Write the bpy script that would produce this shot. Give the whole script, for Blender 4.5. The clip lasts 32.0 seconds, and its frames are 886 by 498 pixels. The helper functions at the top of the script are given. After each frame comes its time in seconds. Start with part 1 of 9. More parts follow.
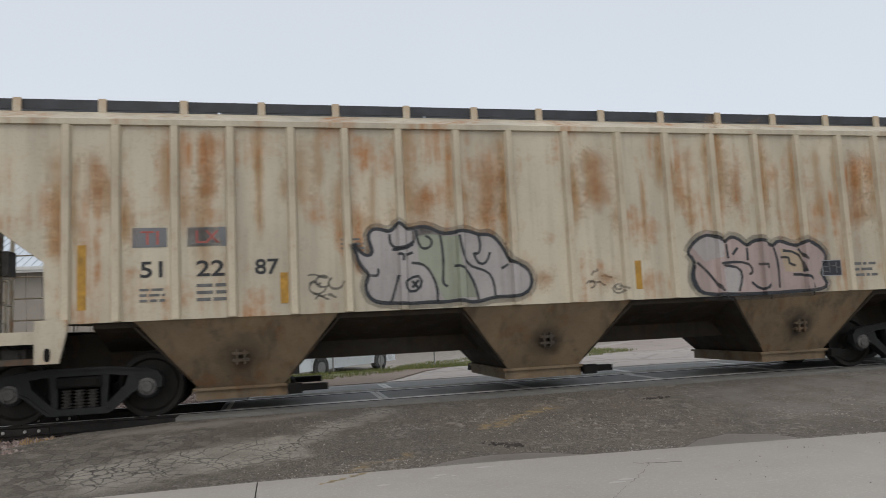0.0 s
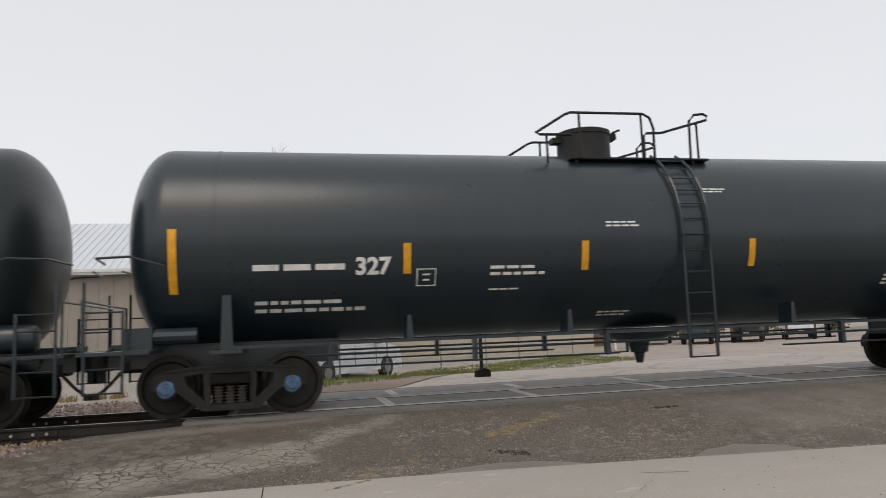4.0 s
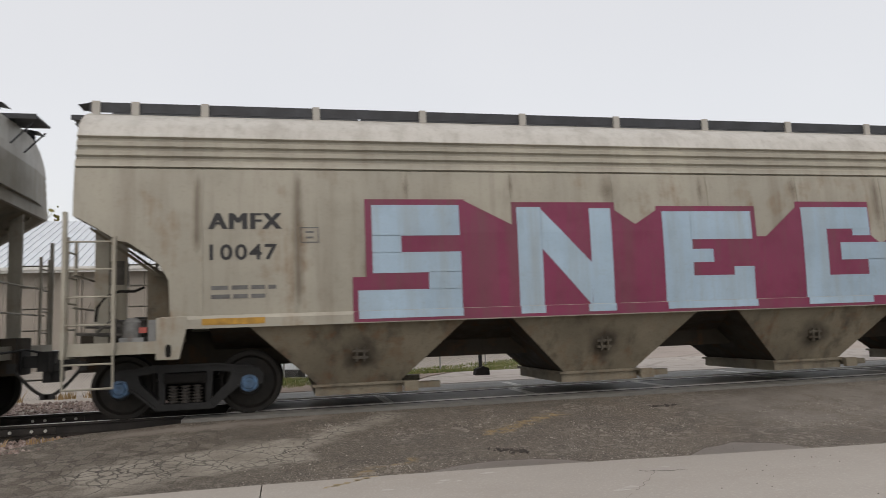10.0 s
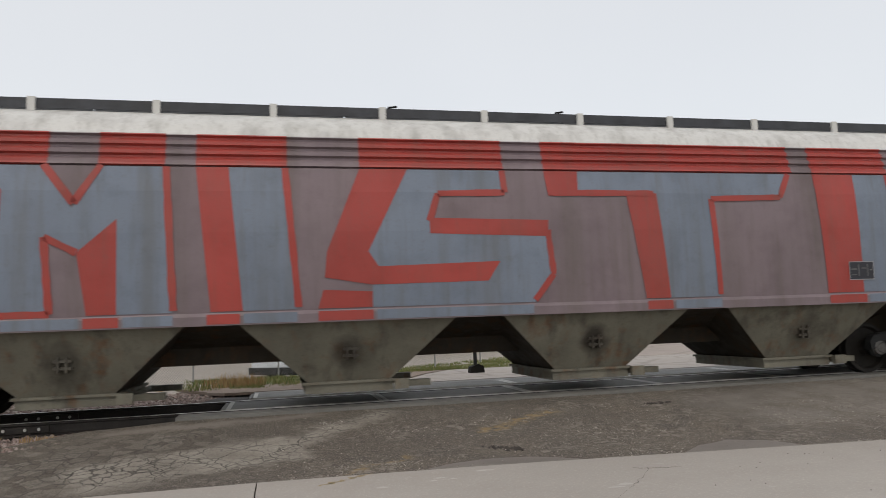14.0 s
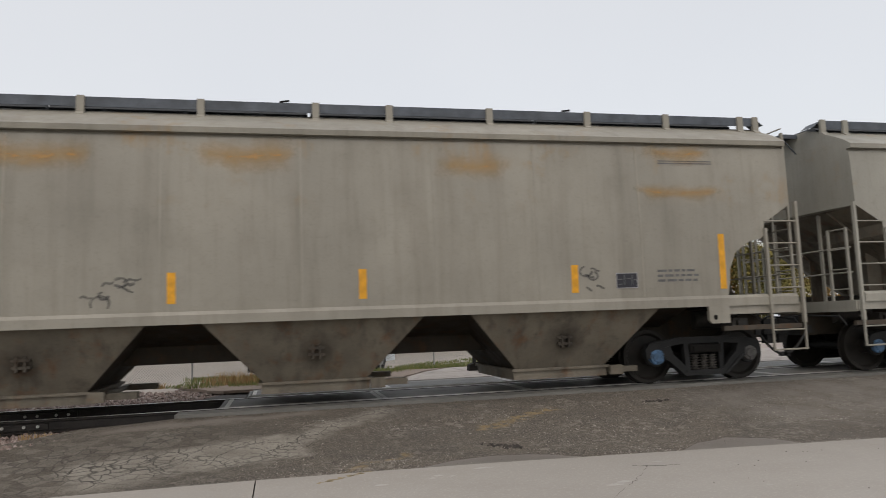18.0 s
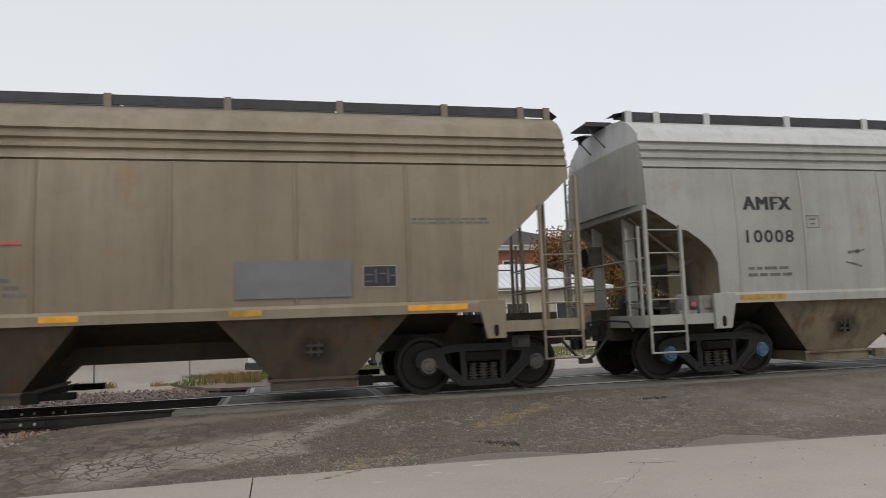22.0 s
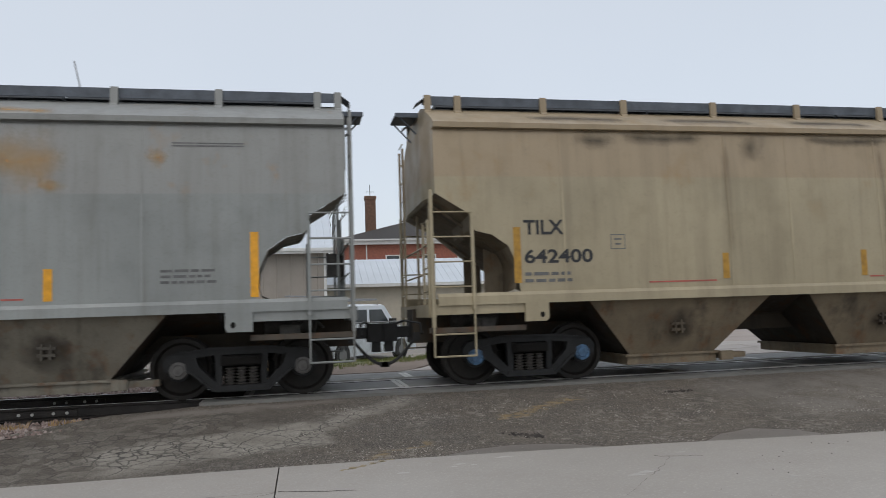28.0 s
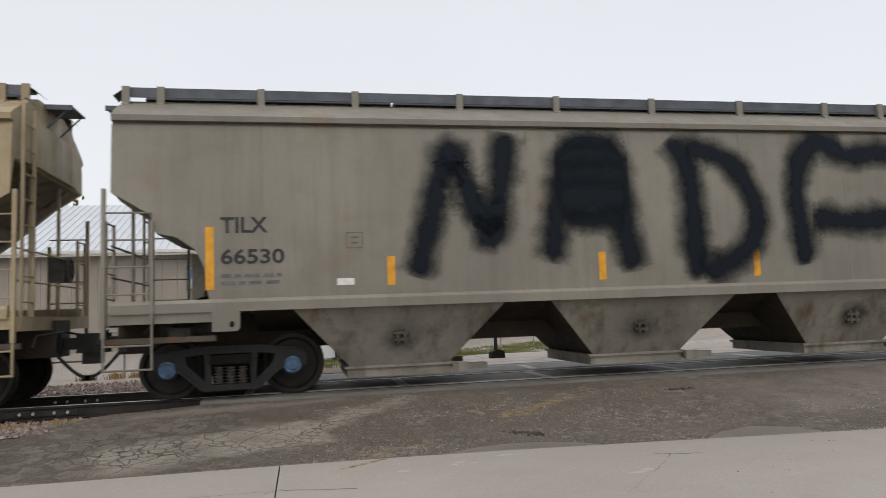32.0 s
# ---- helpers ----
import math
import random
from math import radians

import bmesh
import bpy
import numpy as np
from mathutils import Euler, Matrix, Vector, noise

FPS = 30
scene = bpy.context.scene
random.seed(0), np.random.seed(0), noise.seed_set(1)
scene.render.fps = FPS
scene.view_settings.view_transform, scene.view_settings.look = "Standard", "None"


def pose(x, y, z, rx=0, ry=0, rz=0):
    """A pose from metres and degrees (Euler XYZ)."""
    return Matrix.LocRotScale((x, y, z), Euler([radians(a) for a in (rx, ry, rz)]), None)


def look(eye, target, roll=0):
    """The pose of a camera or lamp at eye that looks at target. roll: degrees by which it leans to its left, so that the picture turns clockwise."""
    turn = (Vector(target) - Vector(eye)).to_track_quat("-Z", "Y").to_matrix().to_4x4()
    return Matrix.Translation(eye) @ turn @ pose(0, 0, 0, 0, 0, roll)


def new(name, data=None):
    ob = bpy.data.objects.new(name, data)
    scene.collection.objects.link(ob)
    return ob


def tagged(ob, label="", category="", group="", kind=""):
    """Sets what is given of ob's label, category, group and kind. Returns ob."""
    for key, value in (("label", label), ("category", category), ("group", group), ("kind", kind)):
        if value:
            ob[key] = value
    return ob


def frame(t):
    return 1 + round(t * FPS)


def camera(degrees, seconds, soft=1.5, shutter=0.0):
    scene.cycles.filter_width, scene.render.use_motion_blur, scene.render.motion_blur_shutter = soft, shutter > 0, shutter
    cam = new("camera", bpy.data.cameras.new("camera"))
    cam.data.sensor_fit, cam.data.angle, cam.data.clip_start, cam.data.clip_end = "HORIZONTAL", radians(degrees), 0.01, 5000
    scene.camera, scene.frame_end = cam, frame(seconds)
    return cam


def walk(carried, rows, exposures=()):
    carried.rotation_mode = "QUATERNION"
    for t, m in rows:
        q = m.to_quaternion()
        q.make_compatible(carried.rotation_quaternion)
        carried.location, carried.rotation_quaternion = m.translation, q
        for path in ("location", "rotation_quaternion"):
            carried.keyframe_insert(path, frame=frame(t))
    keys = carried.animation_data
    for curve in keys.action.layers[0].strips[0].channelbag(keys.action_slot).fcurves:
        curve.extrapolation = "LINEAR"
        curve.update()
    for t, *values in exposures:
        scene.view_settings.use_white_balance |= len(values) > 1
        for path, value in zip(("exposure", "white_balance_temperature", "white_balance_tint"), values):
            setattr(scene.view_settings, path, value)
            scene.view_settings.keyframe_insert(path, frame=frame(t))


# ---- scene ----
cam = camera(63.9, 32.0, soft=0.6, shutter=0.12)
EYE = (0.0, -12.14, 1.15)

# seconds and the turn of the hand-held camera
PATH = [
    (0.0, 95.967, 2.752, -12.81), (0.5, 95.951, 2.754, -12.81), (1.0, 95.919, 2.755, -12.814), (1.5, 95.899, 2.739, -12.811),
    (2.0, 95.905, 2.69, -12.757), (2.5, 96.034, 2.576, -12.598), (3.0, 96.289, 2.422, -12.394), (3.5, 96.455, 2.334, -12.285),
    (5.5, 96.586, 2.157, -12.283), (6.0, 96.556, 2.12, -12.302), (6.5, 96.499, 2.098, -12.316), (7.0, 96.459, 2.117, -12.315),
    (7.5, 96.448, 2.137, -12.296), (8.0, 96.43, 2.115, -12.273), (8.5, 96.411, 2.116, -12.273), (9.0, 96.397, 2.16, -12.288),
    (9.5, 96.385, 2.165, -12.304), (10.0, 96.371, 2.121, -12.324), (10.5, 96.35, 2.103, -12.36), (11.0, 96.338, 2.133, -12.432),
    (11.5, 96.328, 2.16, -12.523), (12.0, 96.296, 2.163, -12.606), (12.5, 96.261, 2.173, -12.675), (13.0, 96.232, 2.178, -12.722),
    (13.5, 96.2, 2.17, -12.741), (14.0, 96.179, 2.161, -12.739), (14.5, 96.177, 2.134, -12.742), (16.5, 96.04, 2.109, -12.817),
    (17.0, 96.035, 2.113, -12.809), (17.5, 96.027, 2.108, -12.817), (18.0, 96.002, 2.102, -12.824), (18.5, 95.985, 2.101, -12.835),
    (19.0, 95.971, 2.102, -12.886), (19.5, 95.937, 2.121, -12.969), (20.0, 95.9, 2.134, -13.03), (20.5, 95.87, 2.104, -13.059),
    (21.0, 95.844, 2.079, -13.076), (21.5, 95.815, 2.084, -13.065), (22.0, 95.789, 2.107, -13.025), (22.5, 95.776, 2.15, -13.005),
    (23.0, 95.756, 2.172, -13.02), (23.5, 95.714, 2.144, -13.055), (24.0, 95.664, 2.092, -13.086), (24.5, 95.628, 2.071, -13.083),
    (26.5, 95.292, 2.028, -11.659), (27.0, 95.282, 2.008, -11.386), (27.5, 95.243, 1.987, -11.152), (28.0, 95.211, 1.97, -11.109),
    (28.5, 95.201, 1.994, -11.117), (29.0, 95.189, 2.043, -11.097), (29.5, 95.175, 2.081, -11.08), (30.0, 95.146, 2.092, -11.113),
    (30.5, 95.115, 2.073, -11.15), (31.0, 95.099, 2.066, -11.145), (31.5, 95.086, 2.089, -11.116), (32.0, 95.078, 2.101, -11.087),
]
walk(cam, [(t, pose(*EYE, rx, ry, rz)) for t, rx, ry, rz in PATH],
     exposures=[(0.0, -0.12, 6450, 9), (2.0, 0.05, 6500, 9), (3.0, 0.0, 6950, 12), (7.0, 0.1, 6930, 12), (8.0, -0.02, 6930, 12), (12.0, 0.0, 6900, 11), (14.0, 0.0, 6800, 10),
                (20.0, -0.05, 6820, 11), (22.0, -0.02, 6850, 11), (23.0, 0.05, 6820, 11), (24.0, 0.05, 6800, 11), (27.0, -0.12, 6250, 9), (29.0, -0.16, 6350, 9), (30.0, 0.0, 6700, 11), (32.0, 0.08, 6800, 11)])

# ---------------------------------------------------------------- world and light
SUN_UP, SUN_TURN = 52.0, 200.0
world = bpy.data.worlds.new("overcast_sky")
scene.world = world
world.use_nodes = True
wn, wl = world.node_tree.nodes, world.node_tree.links
wn.clear()
sky = wn.new("ShaderNodeTexSky")
sky.sky_type = "NISHITA"
sky.sun_disc = False
sky.sun_elevation, sky.sun_rotation = radians(SUN_UP), radians(SUN_TURN)
sky.air_density, sky.dust_density, sky.ozone_density = 1.0, 4.0, 1.0
sky_back = wn.new("ShaderNodeBackground")
sky_back.inputs["Strength"].default_value = 0.05
wl.new(sky.outputs[0], sky_back.inputs["Color"])
cloud = wn.new("ShaderNodeBackground")
veil = wn.new("ShaderNodeTexNoise")
veil.inputs["Scale"].default_value, veil.inputs["Detail"].default_value = 2.6, 4.0
tint = wn.new("ShaderNodeMix")
tint.data_type = "RGBA"
tint.inputs[6].default_value, tint.inputs[7].default_value = (0.735, 0.757, 0.782, 1), (0.815, 0.832, 0.848, 1)
wtc = wn.new("ShaderNodeTexCoord")
wl.new(wtc.outputs["Generated"], veil.inputs["Vector"])
wl.new(veil.outputs["Fac"], tint.inputs["Factor"])
wl.new(tint.outputs[2], cloud.inputs["Color"])
cloud.inputs["Strength"].default_value = 0.85
both = wn.new("ShaderNodeAddShader")
wout = wn.new("ShaderNodeOutputWorld")
wl.new(sky_back.outputs[0], both.inputs[0])
wl.new(cloud.outputs[0], both.inputs[1])
wl.new(both.outputs[0], wout.inputs["Surface"])

sun_data = bpy.data.lights.new("sun", "SUN")
sun_data.energy, sun_data.angle, sun_data.color = 0.5, radians(25), (1.0, 0.97, 0.93)
sun = new("sun", sun_data)
sun.matrix_world = look((-8, -22, 40), (0, 0, 0))

# ---------------------------------------------------------------- materials


def mat_new(name):
    m = bpy.data.materials.new(name)
    m.use_nodes = True
    nt = m.node_tree
    bsdf = nt.nodes["Principled BSDF"]
    return m, nt, bsdf


def nd(nt, kind, **sockets):
    n = nt.nodes.new(kind)
    for k, v in sockets.items():
        n.inputs[k].default_value = v
    return n


def coords(nt, seed=0.0, scale=(1, 1, 1), space="Object"):
    tc = nt.nodes.new("ShaderNodeTexCoord")
    mp = nt.nodes.new("ShaderNodeMapping")
    mp.inputs["Location"].default_value = (seed * 7.3, seed * 3.1, seed * 5.7)
    mp.inputs["Scale"].default_value = scale
    nt.links.new(tc.outputs[space], mp.inputs["Vector"])
    return mp.outputs[0]


def noise_of(nt, vec, scale, detail=4.0, rough=0.55):
    n = nd(nt, "ShaderNodeTexNoise", Scale=scale, Detail=detail, Roughness=rough)
    nt.links.new(vec, n.inputs["Vector"])
    return n.outputs["Fac"]


def ramp(nt, fac, a, b, lo=0.0, hi=1.0):
    r = nd(nt, "ShaderNodeMapRange", **{"From Min": a, "From Max": b, "To Min": lo, "To Max": hi})
    nt.links.new(fac, r.inputs["Value"])
    return r.outputs[0]


def mul(nt, a, b):
    m = nt.nodes.new("ShaderNodeMath")
    m.operation = "MULTIPLY"
    for i, v in enumerate((a, b)):
        if isinstance(v, (int, float)):
            m.inputs[i].default_value = v
        else:
            nt.links.new(v, m.inputs[i])
    return m.outputs[0]


def mix(nt, fac, a, b):
    m = nt.nodes.new("ShaderNodeMix")
    m.data_type = "RGBA"
    if isinstance(fac, (int, float)):
        m.inputs["Factor"].default_value = fac
    else:
        nt.links.new(fac, m.inputs["Factor"])
    for sock, v in ((m.inputs[6], a), (m.inputs[7], b)):
        if isinstance(v, tuple):
            sock.default_value = (*v[:3], 1)
        else:
            nt.links.new(v, sock)
    return m.outputs[2]


def bump(nt, bsdf, height, strength=0.2, dist=0.01):
    b = nd(nt, "ShaderNodeBump", Strength=strength, Distance=dist)
    nt.links.new(height, b.inputs["Height"])
    nt.links.new(b.outputs[0], bsdf.inputs["Normal"])


def plain(name, col, rough=0.6, metal=0.0, var=0.15, scale=6.0, bumpy=0.1):
    """Paint, plastic or metal with soft unevenness at two scales."""
    m, nt, b = mat_new(name)
    v = coords(nt, len(name) * 0.37)
    n1, n2 = noise_of(nt, v, scale), noise_of(nt, v, scale * 9, 3)
    dark = tuple(c * (1 - 2 * var) for c in col)
    lite = tuple(min(1, c * (1 + var)) for c in col)
    c = mix(nt, ramp(nt, n1, 0.3, 0.7), dark, lite)
    c = mix(nt, ramp(nt, n2, 0.45, 0.75, 0, 0.35), c, dark)
    nt.links.new(c, b.inputs["Base Color"])
    nt.links.new(ramp(nt, n1, 0.3, 0.7, rough - 0.08, min(1, rough + 0.1)), b.inputs["Roughness"])
    b.inputs["Metallic"].default_value = metal
    if bumpy:
        bump(nt, b, n2, bumpy, 0.01)
    return m


def car_paint(name, shade, seed, rust=0.3, grime=0.35, rust_col=(0.27, 0.12, 0.035), grime_col=(0.09, 0.075, 0.055), rough=0.55,
              rust_hi=9.0, rust_lo=0.0, band=None, relief=0.25, patchy=0.15):
    """Weathered railcar paint: fading, rain streaks, road film, rust blooms between two heights."""
    m, nt, b = mat_new(name)
    col = (shade[0] * 0.78, shade[1] * 0.76, shade[2] * 0.72)
    v = coords(nt, seed)
    tall = coords(nt, seed + 1.7, (2.6, 2.6, 0.16))
    fine = coords(nt, seed + 0.4, (9.0, 9.0, 0.7))
    big = noise_of(nt, v, 0.45, 5)
    mid = noise_of(nt, v, 2.2, 6)
    grain = noise_of(nt, v, 26.0, 3)
    st = noise_of(nt, tall, 1.0, 5)
    st2 = noise_of(nt, fine, 1.0, 3)
    c = mix(nt, ramp(nt, big, 0.3, 0.7), tuple(x * 0.8 for x in col), tuple(min(1, x * 1.1) for x in col))
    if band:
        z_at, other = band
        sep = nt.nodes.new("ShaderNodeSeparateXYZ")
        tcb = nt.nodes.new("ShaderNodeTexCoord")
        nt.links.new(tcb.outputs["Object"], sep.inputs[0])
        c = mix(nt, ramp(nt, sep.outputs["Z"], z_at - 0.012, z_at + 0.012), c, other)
    c = mix(nt, ramp(nt, st, 0.5, 0.68, 0, grime), c, grime_col)
    c = mix(nt, ramp(nt, st2, 0.52, 0.74, 0, grime * 0.75), c, grime_col)
    c = mix(nt, ramp(nt, mid, 0.5, 0.68, 0, grime * 0.6), c, tuple(x * 0.5 for x in col))
    c = mix(nt, ramp(nt, noise_of(nt, v, 5.5, 5, 0.7), 0.58, 0.72, 0, grime * 0.6), c, grime_col)
    if rust > 0:
        rmask = mul(nt, ramp(nt, noise_of(nt, v, 1.1, 7, 0.65), 0.60 - 0.12 * rust, 0.74 - 0.10 * rust), ramp(nt, st2, 0.35, 0.62))
        sepz = nt.nodes.new("ShaderNodeSeparateXYZ")
        tcz = nt.nodes.new("ShaderNodeTexCoord")
        nt.links.new(tcz.outputs["Object"], sepz.inputs[0])
        rmask = mul(nt, rmask, mul(nt, ramp(nt, sepz.outputs["Z"], rust_lo - 0.15, rust_lo + 0.15), ramp(nt, sepz.outputs["Z"], rust_hi + 0.15, rust_hi - 0.15)))
        c = mix(nt, mul(nt, rmask, min(0.9, 0.45 + 0.6 * rust)), c, rust_col)
    c = mix(nt, ramp(nt, grain, 0.55, 0.8, 0, 0.22), c, grime_col)
    nt.links.new(c, b.inputs["Base Color"])
    nt.links.new(ramp(nt, mid, 0.3, 0.7, rough - patchy, rough + patchy), b.inputs["Roughness"])
    bump(nt, b, mix(nt, 0.4, mid, grain), relief, 0.012)
    return m


def under_paint(name, col, seed, rust=0.4, mud=(0.035, 0.028, 0.02)):
    """Chute sheet metal: brown film, rust runs, splashed dark mud and a greasy spot round the shaker bracket; each bay differs."""
    m, nt, b = mat_new(name)
    tc = nt.nodes.new("ShaderNodeTexCoord")
    info = nt.nodes.new("ShaderNodeObjectInfo")
    off = nd(nt, "ShaderNodeVectorMath")
    off.operation = "MULTIPLY_ADD"
    nt.links.new(info.outputs["Random"], off.inputs[0])
    off.inputs[1].default_value = (31.0, 17.0 + seed, 23.0)
    nt.links.new(tc.outputs["Object"], off.inputs[2])
    v = off.outputs[0]
    run = nt.nodes.new("ShaderNodeMapping")
    run.inputs["Scale"].default_value = (3.4, 3.4, 0.45)
    nt.links.new(v, run.inputs["Vector"])
    big, mid, grain = noise_of(nt, v, 1.1, 5, 0.6), noise_of(nt, v, 3.6, 6, 0.65), noise_of(nt, v, 30, 3)
    runs = noise_of(nt, run.outputs[0], 1.0, 5, 0.6)
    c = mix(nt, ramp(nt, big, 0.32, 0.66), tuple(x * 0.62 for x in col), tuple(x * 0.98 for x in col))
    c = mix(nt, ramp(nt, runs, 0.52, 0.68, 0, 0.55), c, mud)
    c = mix(nt, mul(nt, ramp(nt, mid, 0.5, 0.64), ramp(nt, runs, 0.4, 0.6, 0, rust)), c, (0.19, 0.075, 0.022))
    c = mix(nt, ramp(nt, noise_of(nt, v, 1.9, 6, 0.65), 0.56, 0.68, 0, 0.5), c, mud)
    spot = nt.nodes.new("ShaderNodeVectorMath")
    spot.operation = "DISTANCE"
    wob = nd(nt, "ShaderNodeVectorMath")
    wob.operation = "MULTIPLY_ADD"
    wn_ = nd(nt, "ShaderNodeTexNoise", Scale=3.5, Detail=4.0)
    nt.links.new(v, wn_.inputs["Vector"])
    nt.links.new(wn_.outputs["Color"], wob.inputs[0])
    wob.inputs[1].default_value = (0.34, 0.34, 0.34)
    nt.links.new(tc.outputs["Object"], wob.inputs[2])
    nt.links.new(wob.outputs[0], spot.inputs[0])
    spot.inputs[1].default_value = (0.17, -1.13, 0.97)
    c = mix(nt, mul(nt, ramp(nt, spot.outputs["Value"], 0.36, 0.16, 0, 0.9), ramp(nt, big, 0.35, 0.6, 0.25, 1.0)), c, (0.026, 0.02, 0.015))
    c = mix(nt, ramp(nt, grain, 0.55, 0.78, 0, 0.3), c, mud)
    nt.links.new(c, b.inputs["Base Color"])
    nt.links.new(ramp(nt, mid, 0.3, 0.7, 0.55, 0.9), b.inputs["Roughness"])
    bump(nt, b, mix(nt, 0.5, mid, grain), 0.35, 0.012)
    return m


def ground_mat(name, cols, scale, speck=0.3, rough=0.85, crack=0.0, crack_scale=2.5, bumps=0.5, stain=(0.05, 0.045, 0.04), wet=0.0):
    """Asphalt, concrete or dirt: broad patches, aggregate and, where wanted, a net of cracks."""
    m, nt, b = mat_new(name)
    v = coords(nt, len(name) * 0.21, space="Object")
    big, mid = noise_of(nt, v, scale * 0.25, 6, 0.6), noise_of(nt, v, scale, 6, 0.65)
    agg = nd(nt, "ShaderNodeTexVoronoi", Scale=scale * 38)
    nt.links.new(v, agg.inputs["Vector"])
    grit = noise_of(nt, v, scale * 55, 3, 0.7)
    c = mix(nt, ramp(nt, big, 0.32, 0.68), cols[0], cols[1])
    c = mix(nt, ramp(nt, mid, 0.45, 0.8, 0, 0.6), c, stain)
    c = mix(nt, ramp(nt, grit, 0.55, 0.75, 0, speck), c, tuple(min(1, x * 1.9 + 0.05) for x in cols[1]))
    c = mix(nt, ramp(nt, grit, 0.42, 0.28, 0, speck), c, stain)
    h = mix(nt, 0.5, grit, agg.outputs["Distance"])
    if crack > 0:
        warp = nt.nodes.new("ShaderNodeVectorMath")
        warp.operation = "MULTIPLY_ADD"
        wv = nd(nt, "ShaderNodeTexNoise", Scale=3.0, Detail=3.0)
        nt.links.new(v, wv.inputs["Vector"])
        nt.links.new(wv.outputs["Color"], warp.inputs[0])
        warp.inputs[1].default_value = (0.28, 0.28, 0.28)
        nt.links.new(v, warp.inputs[2])
        vo = nd(nt, "ShaderNodeTexVoronoi", Scale=crack_scale)
        vo.feature = "DISTANCE_TO_EDGE"
        nt.links.new(warp.outputs[0], vo.inputs["Vector"])
        vo2 = nd(nt, "ShaderNodeTexVoronoi", Scale=crack_scale * 2.7)
        vo2.feature = "DISTANCE_TO_EDGE"
        nt.links.new(warp.outputs[0], vo2.inputs["Vector"])
        k = ramp(nt, vo.outputs["Distance"], 0.035, 0.012, 0, crack)
        k2 = mul(nt, ramp(nt, vo2.outputs["Distance"], 0.05, 0.015, 0, crack), ramp(nt, mid, 0.42, 0.6))
        c = mix(nt, k, c, (0.035, 0.032, 0.03))
        c = mix(nt, k2, c, (0.04, 0.036, 0.033))
    nt.links.new(c, b.inputs["Base Color"])
    nt.links.new(ramp(nt, big, 0.35, 0.65, rough - wet, rough), b.inputs["Roughness"])
    bump(nt, b, h, bumps, 0.012)
    return m


def road_mat():
    """Brown worn asphalt: pale stones in a dark binder, a pale crazed band, flakes of old surface and traces of yellow paint."""
    m, nt, b = mat_new("old_asphalt")
    v = coords(nt, 0.0)
    big, mid = noise_of(nt, v, 0.5, 6, 0.6), noise_of(nt, v, 2.2, 6, 0.65)
    grit, fine = noise_of(nt, v, 48, 3, 0.7), noise_of(nt, v, 120, 2, 0.7)

    def warped(scale, amount):
        w = nt.nodes.new("ShaderNodeVectorMath")
        w.operation = "MULTIPLY_ADD"
        n = nd(nt, "ShaderNodeTexNoise", Scale=scale, Detail=4.0)
        nt.links.new(v, n.inputs["Vector"])
        nt.links.new(n.outputs["Color"], w.inputs[0])
        w.inputs[1].default_value = (amount, amount, amount)
        nt.links.new(v, w.inputs[2])
        return w.outputs[0]

    frayed, crooked = warped(3.2, 0.5), warped(5.0, 0.16)

    def strip(x, y, turn, along, wide, soft):
        """A soft-edged oblong on the road, its edge frayed by noise."""
        mp = nt.nodes.new("ShaderNodeMapping")
        mp.vector_type = "TEXTURE"
        mp.inputs["Location"].default_value = (x + 0.25, y + 0.25, 0)
        mp.inputs["Rotation"].default_value = (0, 0, radians(turn))
        nt.links.new(frayed, mp.inputs["Vector"])
        sp = nt.nodes.new("ShaderNodeSeparateXYZ")
        nt.links.new(mp.outputs[0], sp.inputs[0])
        out = []
        for k, h in ((0, along), (1, wide)):
            ab = nt.nodes.new("ShaderNodeMath")
            ab.operation = "ABSOLUTE"
            nt.links.new(sp.outputs[k], ab.inputs[0])
            out.append(ramp(nt, ab.outputs[0], h + soft, h - soft))
        return mul(nt, out[0], out[1])

    def net(scale, lo, hi):
        """Dark lines between cells: 1 on a crack, 0 elsewhere; and each cell's own shade."""
        edge = nd(nt, "ShaderNodeTexVoronoi", Scale=scale)
        edge.feature = "DISTANCE_TO_EDGE"
        cell = nd(nt, "ShaderNodeTexVoronoi", Scale=scale)
        for n in (edge, cell):
            nt.links.new(crooked, n.inputs["Vector"])
        tone = nt.nodes.new("ShaderNodeSeparateXYZ")
        nt.links.new(cell.outputs["Color"], tone.inputs[0])
        return ramp(nt, edge.outputs["Distance"], hi, lo), tone.outputs["X"]

    brown, dark, pale = (0.105, 0.084, 0.063), (0.046, 0.038, 0.030), (0.235, 0.213, 0.180)
    c = mix(nt, ramp(nt, big, 0.34, 0.66), (0.068, 0.056, 0.044), brown)
    c = mix(nt, ramp(nt, mid, 0.48, 0.66, 0, 0.7), c, dark)
    # stones showing in the binder
    c = mix(nt, ramp(nt, grit, 0.54, 0.62, 0, 0.75), c, (0.25, 0.222, 0.185))
    c = mix(nt, ramp(nt, fine, 0.57, 0.66, 0, 0.7), c, (0.36, 0.34, 0.30))
    c = mix(nt, ramp(nt, grit, 0.46, 0.37, 0, 0.8), c, (0.024, 0.020, 0.017))
    # flakes of the old pale surface, in drifts
    crack_small, tone_small = net(10.5, 0.03, 0.12)
    drift = ramp(nt, noise_of(nt, v, 0.9, 3, 0.6), 0.47, 0.60)
    flake = mul(nt, mul(nt, ramp(nt, tone_small, 0.62, 0.70), drift), ramp(nt, crack_small, 0.5, 0.0))
    c = mix(nt, mul(nt, flake, 0.75), c, pale)
